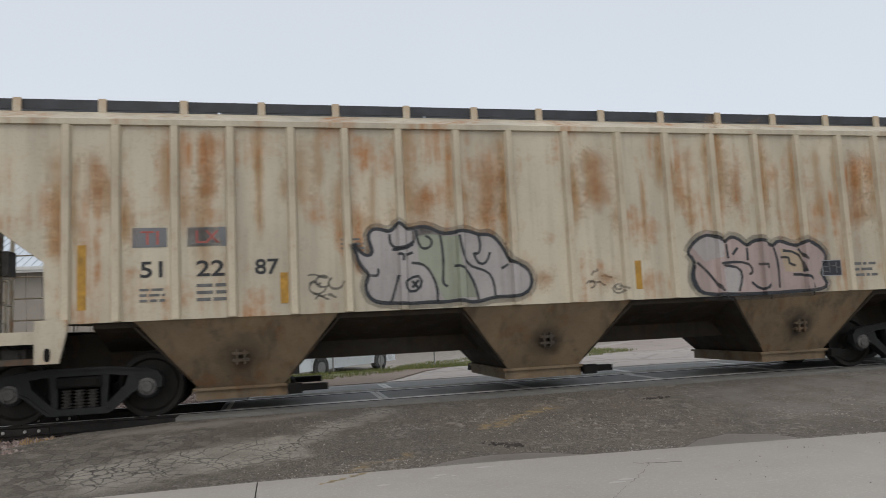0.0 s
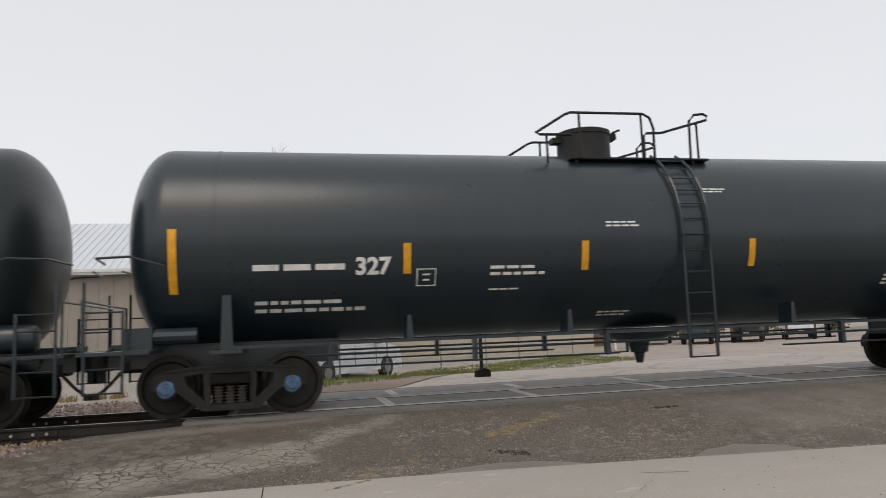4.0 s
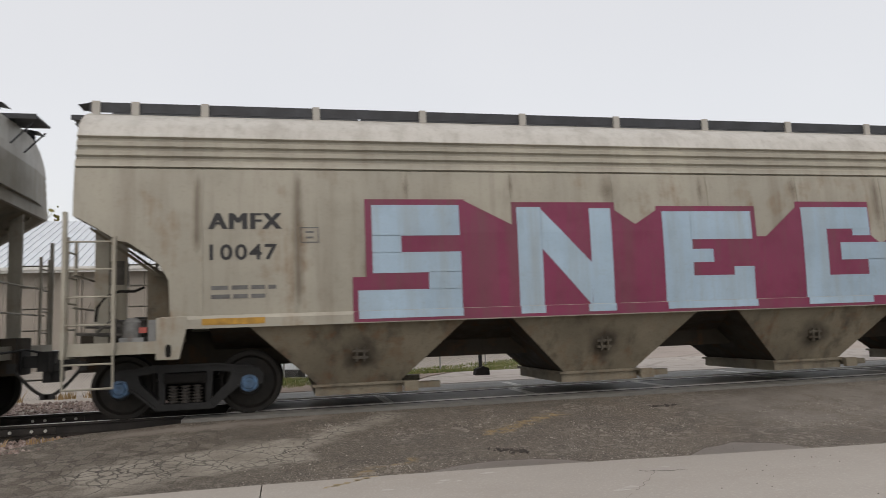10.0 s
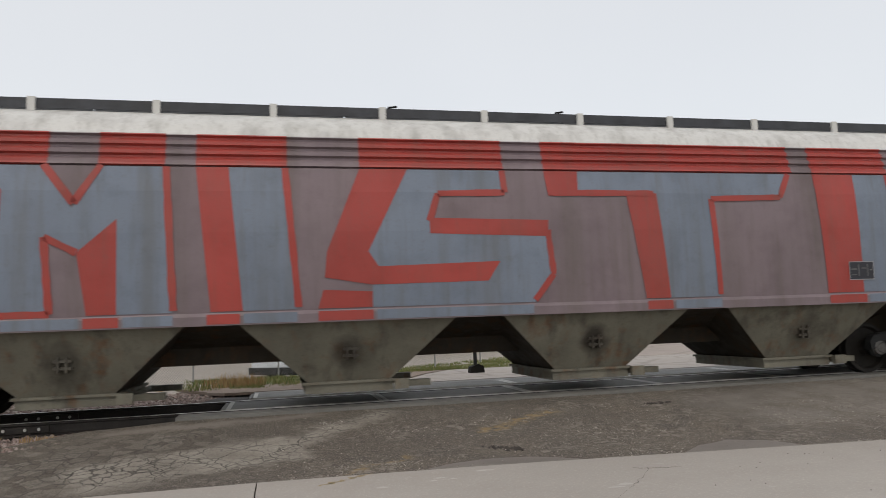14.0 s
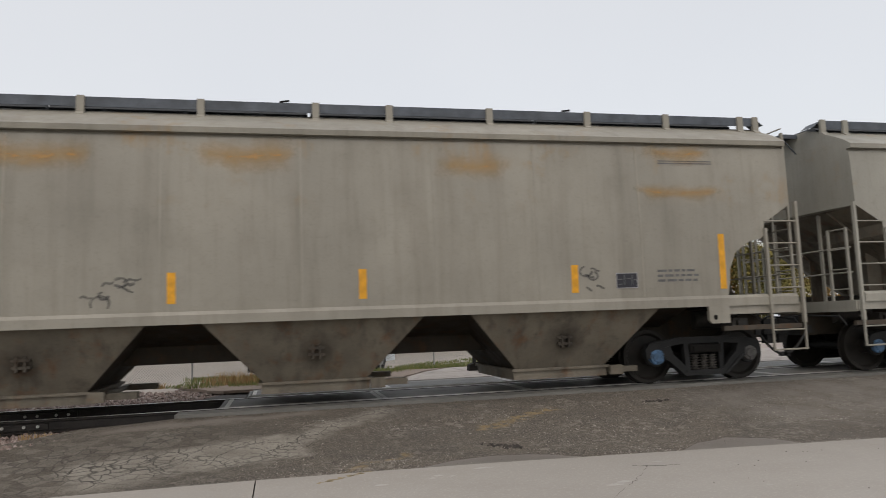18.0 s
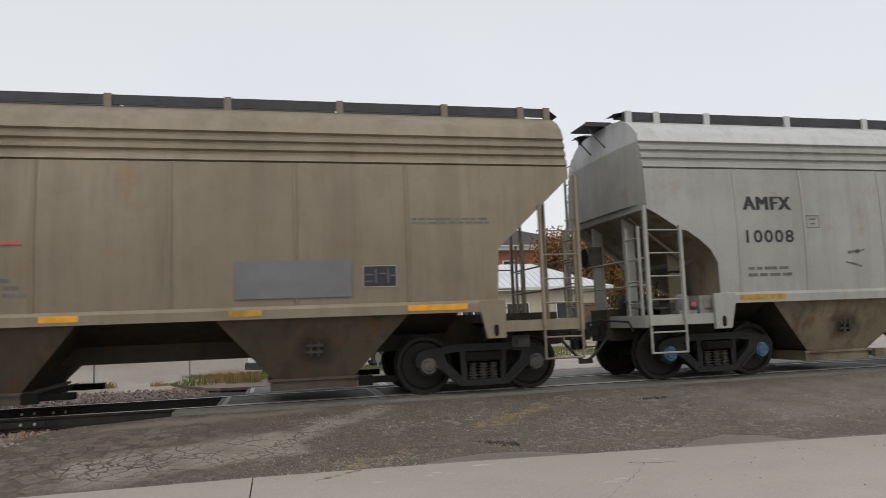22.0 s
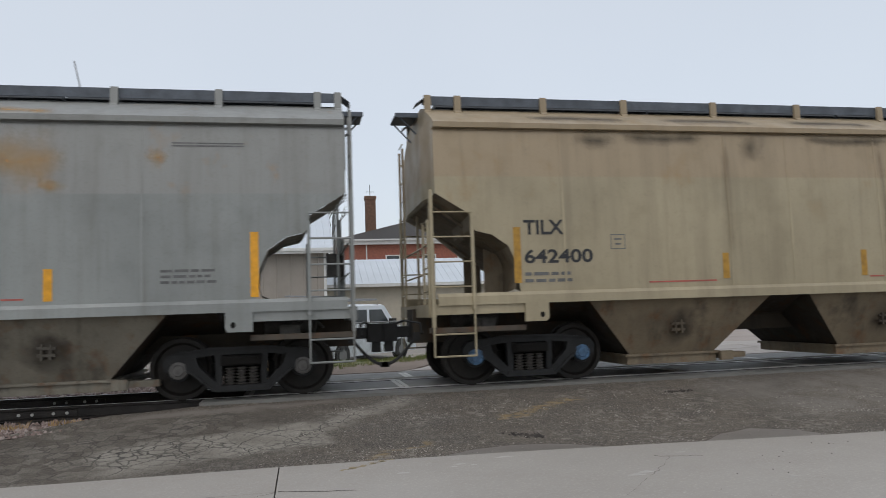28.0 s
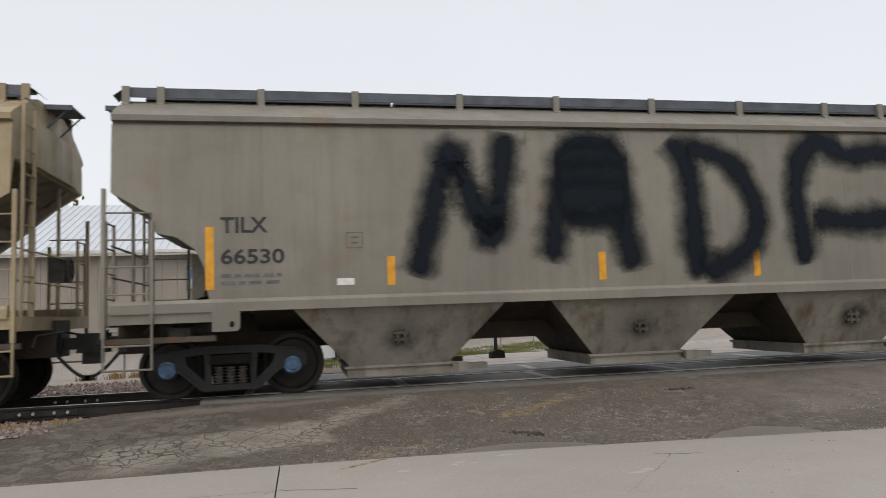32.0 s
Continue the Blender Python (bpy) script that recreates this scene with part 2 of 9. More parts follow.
    worn = strip(9.0, -2.6, 8, 2.8, 1.1, 0.4)
    c = mix(nt, mul(nt, worn, ramp(nt, mid, 0.4, 0.6, 0.15, 0.75)), c, (0.19, 0.173, 0.150))
    # the pale band and the crazed ground on both sides of it
    crack_big, tone_big = net(2.2, 0.004, 0.022)
    crack_mid, tone_mid = net(6.2, 0.0, 0.085)
    crazed = strip(-3.0, -3.5, 12, 2.6, 1.15, 0.4)
    band = strip(-1.0, -3.5, 18, 1.25, 0.55, 0.09)
    tail = strip(0.75, -2.4, 44, 1.15, 0.20, 0.08)
    lip = strip(-0.9, -1.72, 8, 1.4, 0.14, 0.08)
    field = mix(nt, ramp(nt, tone_mid, 0.35, 0.75), (0.085, 0.072, 0.057), (0.165, 0.148, 0.124))
    field = mix(nt, ramp(nt, grit, 0.48, 0.36, 0, 0.6), field, dark)
    c = mix(nt, mul(nt, crazed, 0.75), c, field)
    smooth_pale = mix(nt, ramp(nt, mid, 0.36, 0.6), (0.195, 0.176, 0.147), (0.285, 0.262, 0.222))
    smooth_pale = mix(nt, ramp(nt, grit, 0.47, 0.36, 0, 0.5), smooth_pale, (0.12, 0.105, 0.085))
    for mask in (band, tail):
        c = mix(nt, mul(nt, mask, 0.92), c, smooth_pale)
    c = mix(nt, mul(nt, lip, 0.85), c, (0.19, 0.166, 0.142))
    c = mix(nt, mul(nt, mul(nt, crack_mid, crazed), ramp(nt, mid, 0.44, 0.58, 0.1, 0.8)), c, (0.030, 0.025, 0.021))
    for mask in (band, tail):
        c = mix(nt, mul(nt, mul(nt, crack_big, mask), 0.9), c, (0.028, 0.024, 0.020))
        c = mix(nt, mul(nt, mul(nt, crack_mid, mask), ramp(nt, noise_of(nt, v, 1.4, 3), 0.46, 0.58, 0.0, 0.8)), c, (0.03, 0.026, 0.022))
    for x, y, turn, a, w in ((3.2, -2.65, 32, 0.8, 0.10), (1.05, -4.22, 32, 0.45, 0.04)):
        yel = mul(nt, strip(x, y, turn, a, w, 0.06), ramp(nt, noise_of(nt, v, 8.0, 4), 0.44, 0.56))
        c = mix(nt, mul(nt, yel, 0.55), c, (0.34, 0.235, 0.09))
    nt.links.new(c, b.inputs["Base Color"])
    nt.links.new(ramp(nt, big, 0.35, 0.65, 0.62, 0.88), b.inputs["Roughness"])
    cut = nt.nodes.new("ShaderNodeMath")
    cut.operation = "SUBTRACT"
    nt.links.new(mix(nt, 0.4, grit, mid), cut.inputs[0])
    nt.links.new(mul(nt, mul(nt, crack_mid, crazed), 0.5), cut.inputs[1])
    bump(nt, b, cut.outputs[0], 0.9, 0.014)
    return m


def leaf_mat(name, cols):
    m, nt, b = mat_new(name)
    g = nt.nodes.new("ShaderNodeNewGeometry")
    r = g.outputs["Random Per Island"]
    c = mix(nt, ramp(nt, r, 0.0, 0.5), cols[0], cols[1])
    c = mix(nt, ramp(nt, r, 0.5, 1.0), c, cols[2])
    nt.links.new(c, b.inputs["Base Color"])
    b.inputs["Roughness"].default_value = 0.75
    return m


def dull(m, level):
    m.node_tree.nodes["Principled BSDF"].inputs["Specular IOR Level"].default_value = level
    return m


M_STEEL = dull(plain("cast_steel", (0.017, 0.0175, 0.018), 0.62, 0.0, 0.3, 5, 0.3), 0.3)
M_DARK = dull(plain("sooty_steel", (0.012, 0.011, 0.010), 0.85, 0.0, 0.25, 5, 0.3), 0.2)
M_WHEEL = dull(plain("wheel_steel", (0.022, 0.019, 0.016), 0.62, 0.0, 0.3, 4, 0.25), 0.3)
M_BLUECAP = plain("blue_cap", (0.065, 0.14, 0.25), 0.55, 0.0, 0.35, 9, 0.1)
M_GREYCAP = plain("grey_cap", (0.10, 0.095, 0.09), 0.5, 0.3, 0.2, 12, 0.1)
M_SPRING = plain("spring_steel", (0.062, 0.056, 0.05), 0.6, 0.1, 0.25, 9, 0.2)
M_RUBBER = plain("rubber_hose", (0.02, 0.02, 0.02), 0.65, 0.0, 0.2, 12, 0.1)
M_WALK = plain("walkway_steel", (0.085, 0.098, 0.118), 0.55, 0.1, 0.25, 3, 0.2)
M_WALKDARK = plain("dark_walkway_steel", (0.04, 0.043, 0.05), 0.55, 0.1, 0.25, 3, 0.2)
M_HATCH = plain("hatch_cover", (0.03, 0.033, 0.037), 0.6, 0.1, 0.25, 2, 0.2)
M_YELLOW = plain("yellow_reflector", (0.72, 0.34, 0.015), 0.4, 0.0, 0.12, 8, 0.05)
M_OLDYEL = plain("faded_yellow_reflector", (0.42, 0.23, 0.03), 0.5, 0.0, 0.2, 8, 0.05)
M_WHITE = plain("white_lettering", (0.72, 0.72, 0.70), 0.5, 0.0, 0.1, 8, 0.05)
M_BLACK = plain("black_lettering", (0.02, 0.021, 0.024), 0.55, 0.0, 0.2, 8, 0.05)
M_FADED = plain("faded_lettering", (0.13, 0.13, 0.13), 0.6, 0.0, 0.2, 8, 0.05)
M_RED = plain("red_lettering", (0.42, 0.10, 0.08), 0.6, 0.0, 0.2, 8, 0.05)
M_PINK = plain("pink_label", (0.60, 0.25, 0.21), 0.55, 0.0, 0.15, 8, 0.05)
M_SILVER = plain("silver_spray", (0.33, 0.33, 0.345), 0.5, 0.0, 0.12, 3, 0.1)
M_PANEL = plain("stencil_panel", (0.02, 0.021, 0.03), 0.5, 0.0, 0.2, 8, 0.05)
M_RAIL = plain("rail_steel", (0.035, 0.03, 0.027), 0.6, 0.4, 0.3, 4, 0.3)
M_RAILTOP = plain("rail_head", (0.62, 0.61, 0.59), 0.42, 0.6, 0.1, 4, 0.05)

# ---------------------------------------------------------------- mesh helpers


class Shape:
    """Collects the faces of one part."""

    def __init__(self):
        self.v, self.f = [], []

    def add(self, verts, faces):
        o = len(self.v)
        self.v.extend(verts)
        self.f.extend(tuple(i + o for i in f) for f in faces)
        return self

    def box(self, x0, x1, y0, y1, z0, z1):
        vs = [(x, y, z) for x in (x0, x1) for y in (y0, y1) for z in (z0, z1)]
        return self.add(vs, [(0, 1, 3, 2), (4, 6, 7, 5), (0, 4, 5, 1), (2, 3, 7, 6), (0, 2, 6, 4), (1, 5, 7, 3)])

    def prism(self, poly, a, b, axis="y"):
        """A polygon in the plane across the axis, given thickness from a to b."""
        n = len(poly)
        put = {"y": lambda p, q: (p[0], q, p[1]), "x": lambda p, q: (q, p[0], p[1]), "z": lambda p, q: (p[0], p[1], q)}[axis]
        vs = [put(p, a) for p in poly] + [put(p, b) for p in poly]
        fs = [tuple(range(n)), tuple(range(2 * n - 1, n - 1, -1))] + [(i, i + n, (i + 1) % n + n, (i + 1) % n) for i in range(n)]
        return self.add(vs, fs)

    def tube(self, pts, r, n=6):
        pts = [Vector(p) for p in pts]
        rings = []
        for i, p in enumerate(pts):
            d = (pts[min(i + 1, len(pts) - 1)] - pts[max(i - 1, 0)]).normalized()
            u = d.cross(Vector((0.13, 0.31, 0.94)) if abs(d.z) < 0.8 else Vector((1, 0.1, 0))).normalized()
            w = d.cross(u)
            rings.append([tuple(p + r * (math.cos(2 * math.pi * k / n) * u + math.sin(2 * math.pi * k / n) * w)) for k in range(n)])
        vs = [v for ring in rings for v in ring]
        fs = [(i * n + k, i * n + (k + 1) % n, (i + 1) * n + (k + 1) % n, (i + 1) * n + k) for i in range(len(pts) - 1) for k in range(n)]
        fs += [tuple(range(n - 1, -1, -1)), tuple(range((len(pts) - 1) * n, len(pts) * n))]
        return self.add(vs, fs)

    def lathe(self, prof, at, axis="y", n=24):
        """Turns a profile of (place along the axis, radius) about the axis through at."""
        ax, ay, az = at
        vs = []
        for a, r in prof:
            for k in range(n):
                c, s = r * math.cos(2 * math.pi * k / n), r * math.sin(2 * math.pi * k / n)
                vs.append({"y": (ax + c, ay + a, az + s), "z": (ax + c, ay + s, az + a), "x": (ax + a, ay + c, az + s)}[axis])
        m = len(prof)
        fs = [(i * n + k, i * n + (k + 1) % n, (i + 1) * n + (k + 1) % n, (i + 1) * n + k) for i in range(m - 1) for k in range(n)]
        fs += [tuple(range(n)), tuple(range(m * n - 1, (m - 1) * n - 1, -1))]
        return self.add(vs, fs)

    def grid(self, rows, close=False):
        n = len(rows[0])
        vs = [p for r in rows for p in r]
        last = n if close else n - 1
        return self.add(vs, [(i * n + k, i * n + (k + 1) % n, (i + 1) * n + (k + 1) % n, (i + 1) * n + k) for i in range(len(rows) - 1) for k in range(last)])

    def mesh(self, name, smooth=0.0):
        me = bpy.data.meshes.new(name)
        me.from_pydata(self.v, [], self.f)
        bm = bmesh.new()
        bm.from_mesh(me)
        bmesh.ops.recalc_face_normals(bm, faces=bm.faces)
        if smooth:
            for f in bm.faces:
                f.smooth = True
            for e in bm.edges:
                if len(e.link_faces) == 2 and e.calc_face_angle(0) > radians(smooth):
                    e.smooth = False
        bm.to_mesh(me)
        bm.free()
        return me


def part(name, shape, material, parent=None, label="", smooth=0.0):
    """Links a Shape or a mesh as one object under its thing or part."""
    me = shape if isinstance(shape, bpy.types.Mesh) else shape.mesh(name, smooth)
    ob = new(name, me)
    if not me.materials:
        me.materials.append(material)
    elif me.materials[0] is not material:
        ob.material_slots[0].link = "OBJECT"
        ob.material_slots[0].material = material
    if parent:
        ob.parent = parent
    if label:
        ob["label"] = label
    return ob


MESHES = {}


def once(key, make, smooth=0.0):
    """The mesh made the first time for this key, shared afterwards."""
    if key not in MESHES:
        MESHES[key] = make().mesh(key, smooth)
    return MESHES[key]


def ring(cx, cz, rx, rz, n=24, pw=2.0):
    out = []
    for k in range(n):
        a = 2 * math.pi * k / n
        c, s = math.cos(a), math.sin(a)
        out.append((cx + rx * math.copysign(abs(c) ** (2 / pw), c), cz + rz * math.copysign(abs(s) ** (2 / pw), s)))
    return out


def lerp(table, x):
    for (a, p), (b, q) in zip(table, table[1:]):
        if x <= b:
            return p if x <= a else p + (q - p) * (x - a) / (b - a)
    return table[-1][1]


# ---------------------------------------------------------------- train: running gear

WHEEL_R = 0.457


def wheel_shape(side):
    s = Shape()
    prof = [(-0.07, 0.02), (-0.07, 0.13), (-0.02, 0.15), (-0.012, 0.36), (-0.07, 0.395), (-0.07, WHEEL_R), (0.05, WHEEL_R + 0.006),
            (0.056, WHEEL_R + 0.026), (0.075, WHEEL_R + 0.026), (0.08, WHEEL_R), (0.08, 0.40), (0.02, 0.365), (0.0, 0.17), (0.09, 0.14), (0.09, 0.02)]
    s.lathe([(side * a, r) for a, r in prof], (0, -side * 0.76, 0), "y", 36)
    return s


def cap_shape(side):
    s = Shape()
    s.lathe([(side * a, r) for a, r in [(0.06, 0.02), (0.06, 0.075), (0.045, 0.085), (0.04, 0.125), (-0.02, 0.135), (-0.12, 0.135), (-0.12, 0.02)]], (0, side * 1.12, 0), "y", 20)
    for k in range(3):
        a = 2 * math.pi * k / 3
        s.lathe([(side * 0.03, 0.018), (side * 0.065, 0.018)], (0.1 * math.cos(a), side * 1.12, 0.1 * math.sin(a)), "y", 6)
    return s


def side_frame_shape(side):
    """Cast side frame: bowed top chord, pedestal jaws round the bearings, slanting legs, columns and spring seat."""
    s = Shape()
    y0, y1 = side * 1.02, side * 1.16
    chord = [(-1.09, 0.44), (-1.10, 0.58), (-1.03, 0.68), (-0.88, 0.725), (-0.66, 0.735), (-0.45, 0.765), (0.45, 0.765), (0.66, 0.735), (0.88, 0.725), (1.03, 0.68), (1.10, 0.58), (1.09, 0.44),
             (1.01, 0.44), (1.0, 0.56), (0.78, 0.56), (0.72, 0.60), (0.62, 0.635), (0.40, 0.66), (-0.40, 0.66), (-0.62, 0.635), (-0.72, 0.60), (-0.78, 0.56), (-1.0, 0.56), (-1.01, 0.44)]
    s.prism(chord, y0, y1)
    s.prism([(-1.0, 0.69), (-0.66, 0.742), (-0.45, 0.772), (0.45, 0.772), (0.66, 0.742), (1.0, 0.69), (0.66, 0.712), (0.45, 0.738), (-0.45, 0.738), (-0.66, 0.712)], y1 - side * 0.03, y1 + side * 0.025)
    for m in (-1, 1):
        leg = [(m * x, z) for x, z in ((0.80, 0.60), (0.77, 0.42), (0.69, 0.38), (0.40, 0.13), (0.28, 0.13), (0.28, 0.22), (0.345, 0.25), (0.60, 0.50), (0.645, 0.64))]
        s.prism(leg, y0 + side * 0.004, y1 + side * 0.008)
        rim = [(m * x, z) for x, z in ((0.775, 0.43), (0.69, 0.38), (0.40, 0.13), (0.35, 0.13), (0.655, 0.405), (0.74, 0.45))]
        s.prism(rim, y1 - side * 0.02, y1 + side * 0.035)
        s.prism([(m * 0.28, 0.2), (m * 0.36, 0.22), (m * 0.38, 0.67), (m * 0.28, 0.67)], y0 + side * 0.008, y1 - side * 0.012)
        s.lathe([(0.0, 0.165), (side * 0.06, 0.175), (side * 0.09, 0.16)], (m * 0.889, side * 1.015, 0.457), "y", 20)
        s.box(*sorted((m * 0.75, m * 1.03)), *sorted((y0 + side * 0.01, y1 - side * 0.02)), 0.50, 0.60)
    s.prism([(-0.40, 0.125), (0.40, 0.125), (0.36, 0.215), (-0.36, 0.215)], y0 - side * 0.04, y1 + side * 0.03)
    return s


def spring_shape():
    """One coil of the spring nest, its turns close together."""
    s = Shape()
    prof = [(0.0, 0.05)]
    for k in range(6):
        prof += [(0.004 + k * 0.045, 0.045), (0.010 + k * 0.045, 0.074), (0.026 + k * 0.045, 0.078), (0.032 + k * 0.045, 0.045)]
    s.lathe(prof, (0, 0, 0.215), "z", 12)
    return s


def bolster_shape():
    s = Shape()
    s.prism([(-1.2, 0.50), (1.2, 0.50), (1.2, 0.64), (0.8, 0.70), (-0.8, 0.70), (-1.2, 0.64)], -0.29, 0.29, "x")
    s.lathe([(0.68, 0.2), (0.82, 0.2)], (0, 0, 0), "z", 16)
    for m in (-1, 1):
        s.box(-0.24, 0.24, m * 1.2, m * 1.235, 0.52, 0.62)
    return s


def brake_shape():
    s = Shape()
    for m in (-1, 1):
        s.box(m * 0.36, m * 0.44, -0.85, 0.85, 0.28, 0.36)
        for q in (-1, 1):
            s.box(m * 0.37, m * 0.46, q * 0.68, q * 0.84, 0.24, 0.52)
    s.tube([(-0.4, 0.0, 0.4), (0.4, 0.05, 0.52)], 0.025)
    return s


def running_gear(car, tc, cap_mats):
    """Two four-wheel trucks: wheelsets that turn, side frames, springs, bolsters."""
    sets = []
    for end in (-1, 1):
        tx = end * tc / 2
        for ax in (-1, 1):
            ws = part("wheelset", once("axle", lambda: Shape().lathe([(-1.05, 0.07), (-0.62, 0.08), (0, 0.075), (0.62, 0.08), (1.05, 0.07)], (0, 0, 0), "y", 12), 40), M_STEEL, car)
            ws.location = (tx + ax * 0.889, 0, WHEEL_R)
            for q in (-1, 1):
                part("wheel", once("wheel%d" % q, lambda: wheel_shape(q), 35), M_WHEEL, ws)
                part("bearing_cap", once("bearing_cap%d" % q, lambda: cap_shape(q), 35), cap_mats[(end > 0) * 2 + (ax > 0)], ws)
            sets.append(ws)
        for q in (-1, 1):
            fr = part("side_frame", once("side_frame%d" % q, lambda: side_frame_shape(q)), M_STEEL, car)
            fr.location = (tx, 0, 0)
            for k in (-1, 0, 1):
                sp = part("spring", once("spring", spring_shape, 50), M_SPRING, fr)
                sp.location = (k * 0.165, q * (1.10 if k else 1.12), 0)
            part("spring_plank", once("spring_plank%d" % q, lambda: Shape().box(-0.27, 0.27, *sorted((q * 0.9, q * 1.0)), 0.21, 0.50)), M_DARK, fr)
        bo = part("bolster", once("bolster", bolster_shape), M_DARK, car)
        bo.location = (tx, 0, 0)
        br = part("brake_beam", once("brake_beam", brake_shape), M_DARK, car)
        br.location = (tx, 0, 0)
    return sets


def coupler_shape(end):
    s = Shape()
    m = end
    s.box(*sorted((m * -1.1, m * -0.42)), -0.2, 0.2, 0.68, 1.06)
    s.box(*sorted((m * -0.42, m * -0.2)), -0.1, 0.1, 0.78, 0.96)
    s.prism([(m * -0.22, -0.15), (m * 0.02, -0.2), (m * 0.12, -0.12), (m * 0.05, 0.02), (m * 0.10, 0.16), (m * -0.02, 0.22), (m * -0.22, 0.14)], 0.72, 1.02, "z")
    s.box(*sorted((m * -0.14, m * 0.0)), -0.13, 0.05, 0.55, 0.72)
    s.tube([(m * -0.16, -0.05, 1.0), (m * -0.3, -0.4, 1.06), (m * -0.42, -1.25, 1.02), (m * -0.42, -1.4, 0.86)], 0.018)
    return s


def hose_shape(end):
    s = Shape()
    m = end
    pts = [(m * (-0.46 + 0.48 * k / 8), -0.32, 0.74 - 0.36 * math.sin(math.pi * 0.5 * k / 8) - 0.03 * k / 8) for k in range(9)]
    s.tube(pts, 0.026, 7)
    s.box(*sorted((m * -0.04, m * 0.09)), -0.36, -0.28, 0.31, 0.39)
    s.box(*sorted((m * -0.56, m * -0.44)), -0.36, -0.28, 0.72, 0.86)
    return s


def couplers(car, half, mat):
    for end in (-1, 1):
        c = part("coupler", once("coupler%d" % end, lambda: coupler_shape(end)), mat, car)
        c.location = (end * half, 0, 0)
        h = part("air_hose", once("air_hose%d" % end, lambda: hose_shape(end), 50), M_RUBBER, c)


def rungs(parent, name, x0, x1, y, zs, mat, r=0.013):
    me = once("rung_%.2f" % abs(x1 - x0), lambda: Shape().tube([(-abs(x1 - x0) / 2, 0, 0), (abs(x1 - x0) / 2, 0, 0)], r, 6))
    for z in zs:
        part(name, me, mat, parent).location = ((x0 + x1) / 2, y, z)


# ---------------------------------------------------------------- train: lettering and paint on the sides


class Side:
    """The near side of a car as a surface y(z), on which lettering and paint lie."""

    def __init__(self, car, y_of):
        self.car, self.y_of, self.posts = car, y_of, ()

    def sheet(self, name, polys, mat, label="", lift=0.004, parent=None):
        """Flat outlines in (x, z), bent onto the side and cut so that they follow its curve."""
        bm = bmesh.new()
        for poly in polys:
            vs = [bm.verts.new((x, 0, z)) for x, z in poly]
            bm.faces.new(vs).normal_update()
        bmesh.ops.triangulate(bm, faces=bm.faces)
        return self.bend(name, bm, mat, label, lift, parent)

    def bend(self, name, bm, mat, label, lift, parent=None):
        zs = [v.co.z for v in bm.verts]
        lo, hi = min(zs), max(zs)
        z = math.floor(lo / 0.2) * 0.2 + 0.2
        while z < hi:
            bmesh.ops.bisect_plane(bm, geom=bm.verts[:] + bm.edges[:] + bm.faces[:], plane_co=(0, 0, z), plane_no=(0, 0, 1))
            z += 0.2
        xs = [v.co.x for v in bm.verts]
        for p in self.posts:
            if min(xs) - 0.1 < p < max(xs) + 0.1:
                for x in (p - 0.075, p - 0.045, p + 0.045, p + 0.075):
                    bmesh.ops.bisect_plane(bm, geom=bm.verts[:] + bm.edges[:] + bm.faces[:], plane_co=(x, 0, 0), plane_no=(1, 0, 0))
        for v in bm.verts:
            near = min((abs(v.co.x - p) for p in self.posts), default=1.0)
            v.co.y = -self.y_of(v.co.z) - lift - 0.075 * min(1.0, max(0.0, (0.0752 - near) / 0.03))
        for f in bm.faces:
            f.normal_update()
            if f.normal.y > 0:
                f.normal_flip()
        me = bpy.data.meshes.new(name)
        bm.to_mesh(me)
        bm.free()
        return part(name, me, mat, parent or self.car, label)

    def rect(self, name, x0, x1, z0, z1, mat, label="", lift=0.004):
        return self.sheet(name, [[(x0, z0), (x1, z0), (x1, z1), (x0, z1)]], mat, label, lift)

    def text(self, name, words, x0, x1, z0, z1, mat, label="", lift=0.006, bold=0.0, space=1.0):
        """Words of the built-in font, stretched to the box in which they stand; a second pass thickens letters with a deep notch."""
        if "M" in words and bold:
            for k, dx in enumerate((-0.9, 0.9)):
                self.text(name, words, x0 + dx * bold, x1 + dx * bold, z0, z1, mat, label, lift + 0.0008 * (k + 1), 0.0, space)
            bold = 0.0
        cu = bpy.data.curves.new(name, "FONT")
        cu.body, cu.size, cu.offset, cu.space_character, cu.resolution_u = words, 1.0, bold, space, 3
        ob = bpy.data.objects.new(name, cu)
        me = bpy.data.meshes.new_from_object(ob)
        bpy.data.objects.remove(ob)
        xs, ys = [v.co.x for v in me.vertices], [v.co.y for v in me.vertices]
        ax, bx, ay, by = min(xs), max(xs), min(ys), max(ys)
        for v in me.vertices:
            v.co = (x0 + (v.co.x - ax) / (bx - ax) * (x1 - x0), 0, z0 + (v.co.y - ay) / (by - ay) * (z1 - z0))
        bm = bmesh.new()
        bm.from_mesh(me)
        bpy.data.meshes.remove(me)
        return self.bend(name, bm, mat, label, lift)

    def bars(self, name, x0, x1, z0, z1, n, mat, label="rows of small unreadable lettering", lift=0.005, seed=1, words=True):
        """Lettering too small to read: n rows of short bars."""
        rnd = random.Random(seed)
        polys = []
        h = (z1 - z0) / (n * 2.15)
        for k in range(n):
            z = z1 - (k + 0.5) * (z1 - z0) / n
            x = x0
            stop = x1 - rnd.uniform(0, 0.25) * (x1 - x0)
            while x < stop:
                w = rnd.uniform(0.5, 1.6) * max(0.10, h * 3.2) if words else x1 - x0
                e = min(x + w, x1)
                polys.append([(x, z - h / 2), (e, z - h / 2), (e, z + h / 2), (x, z + h / 2)])
                x = e + max(0.025, h * 0.8)
        return self.sheet(name, polys, mat, label, lift)

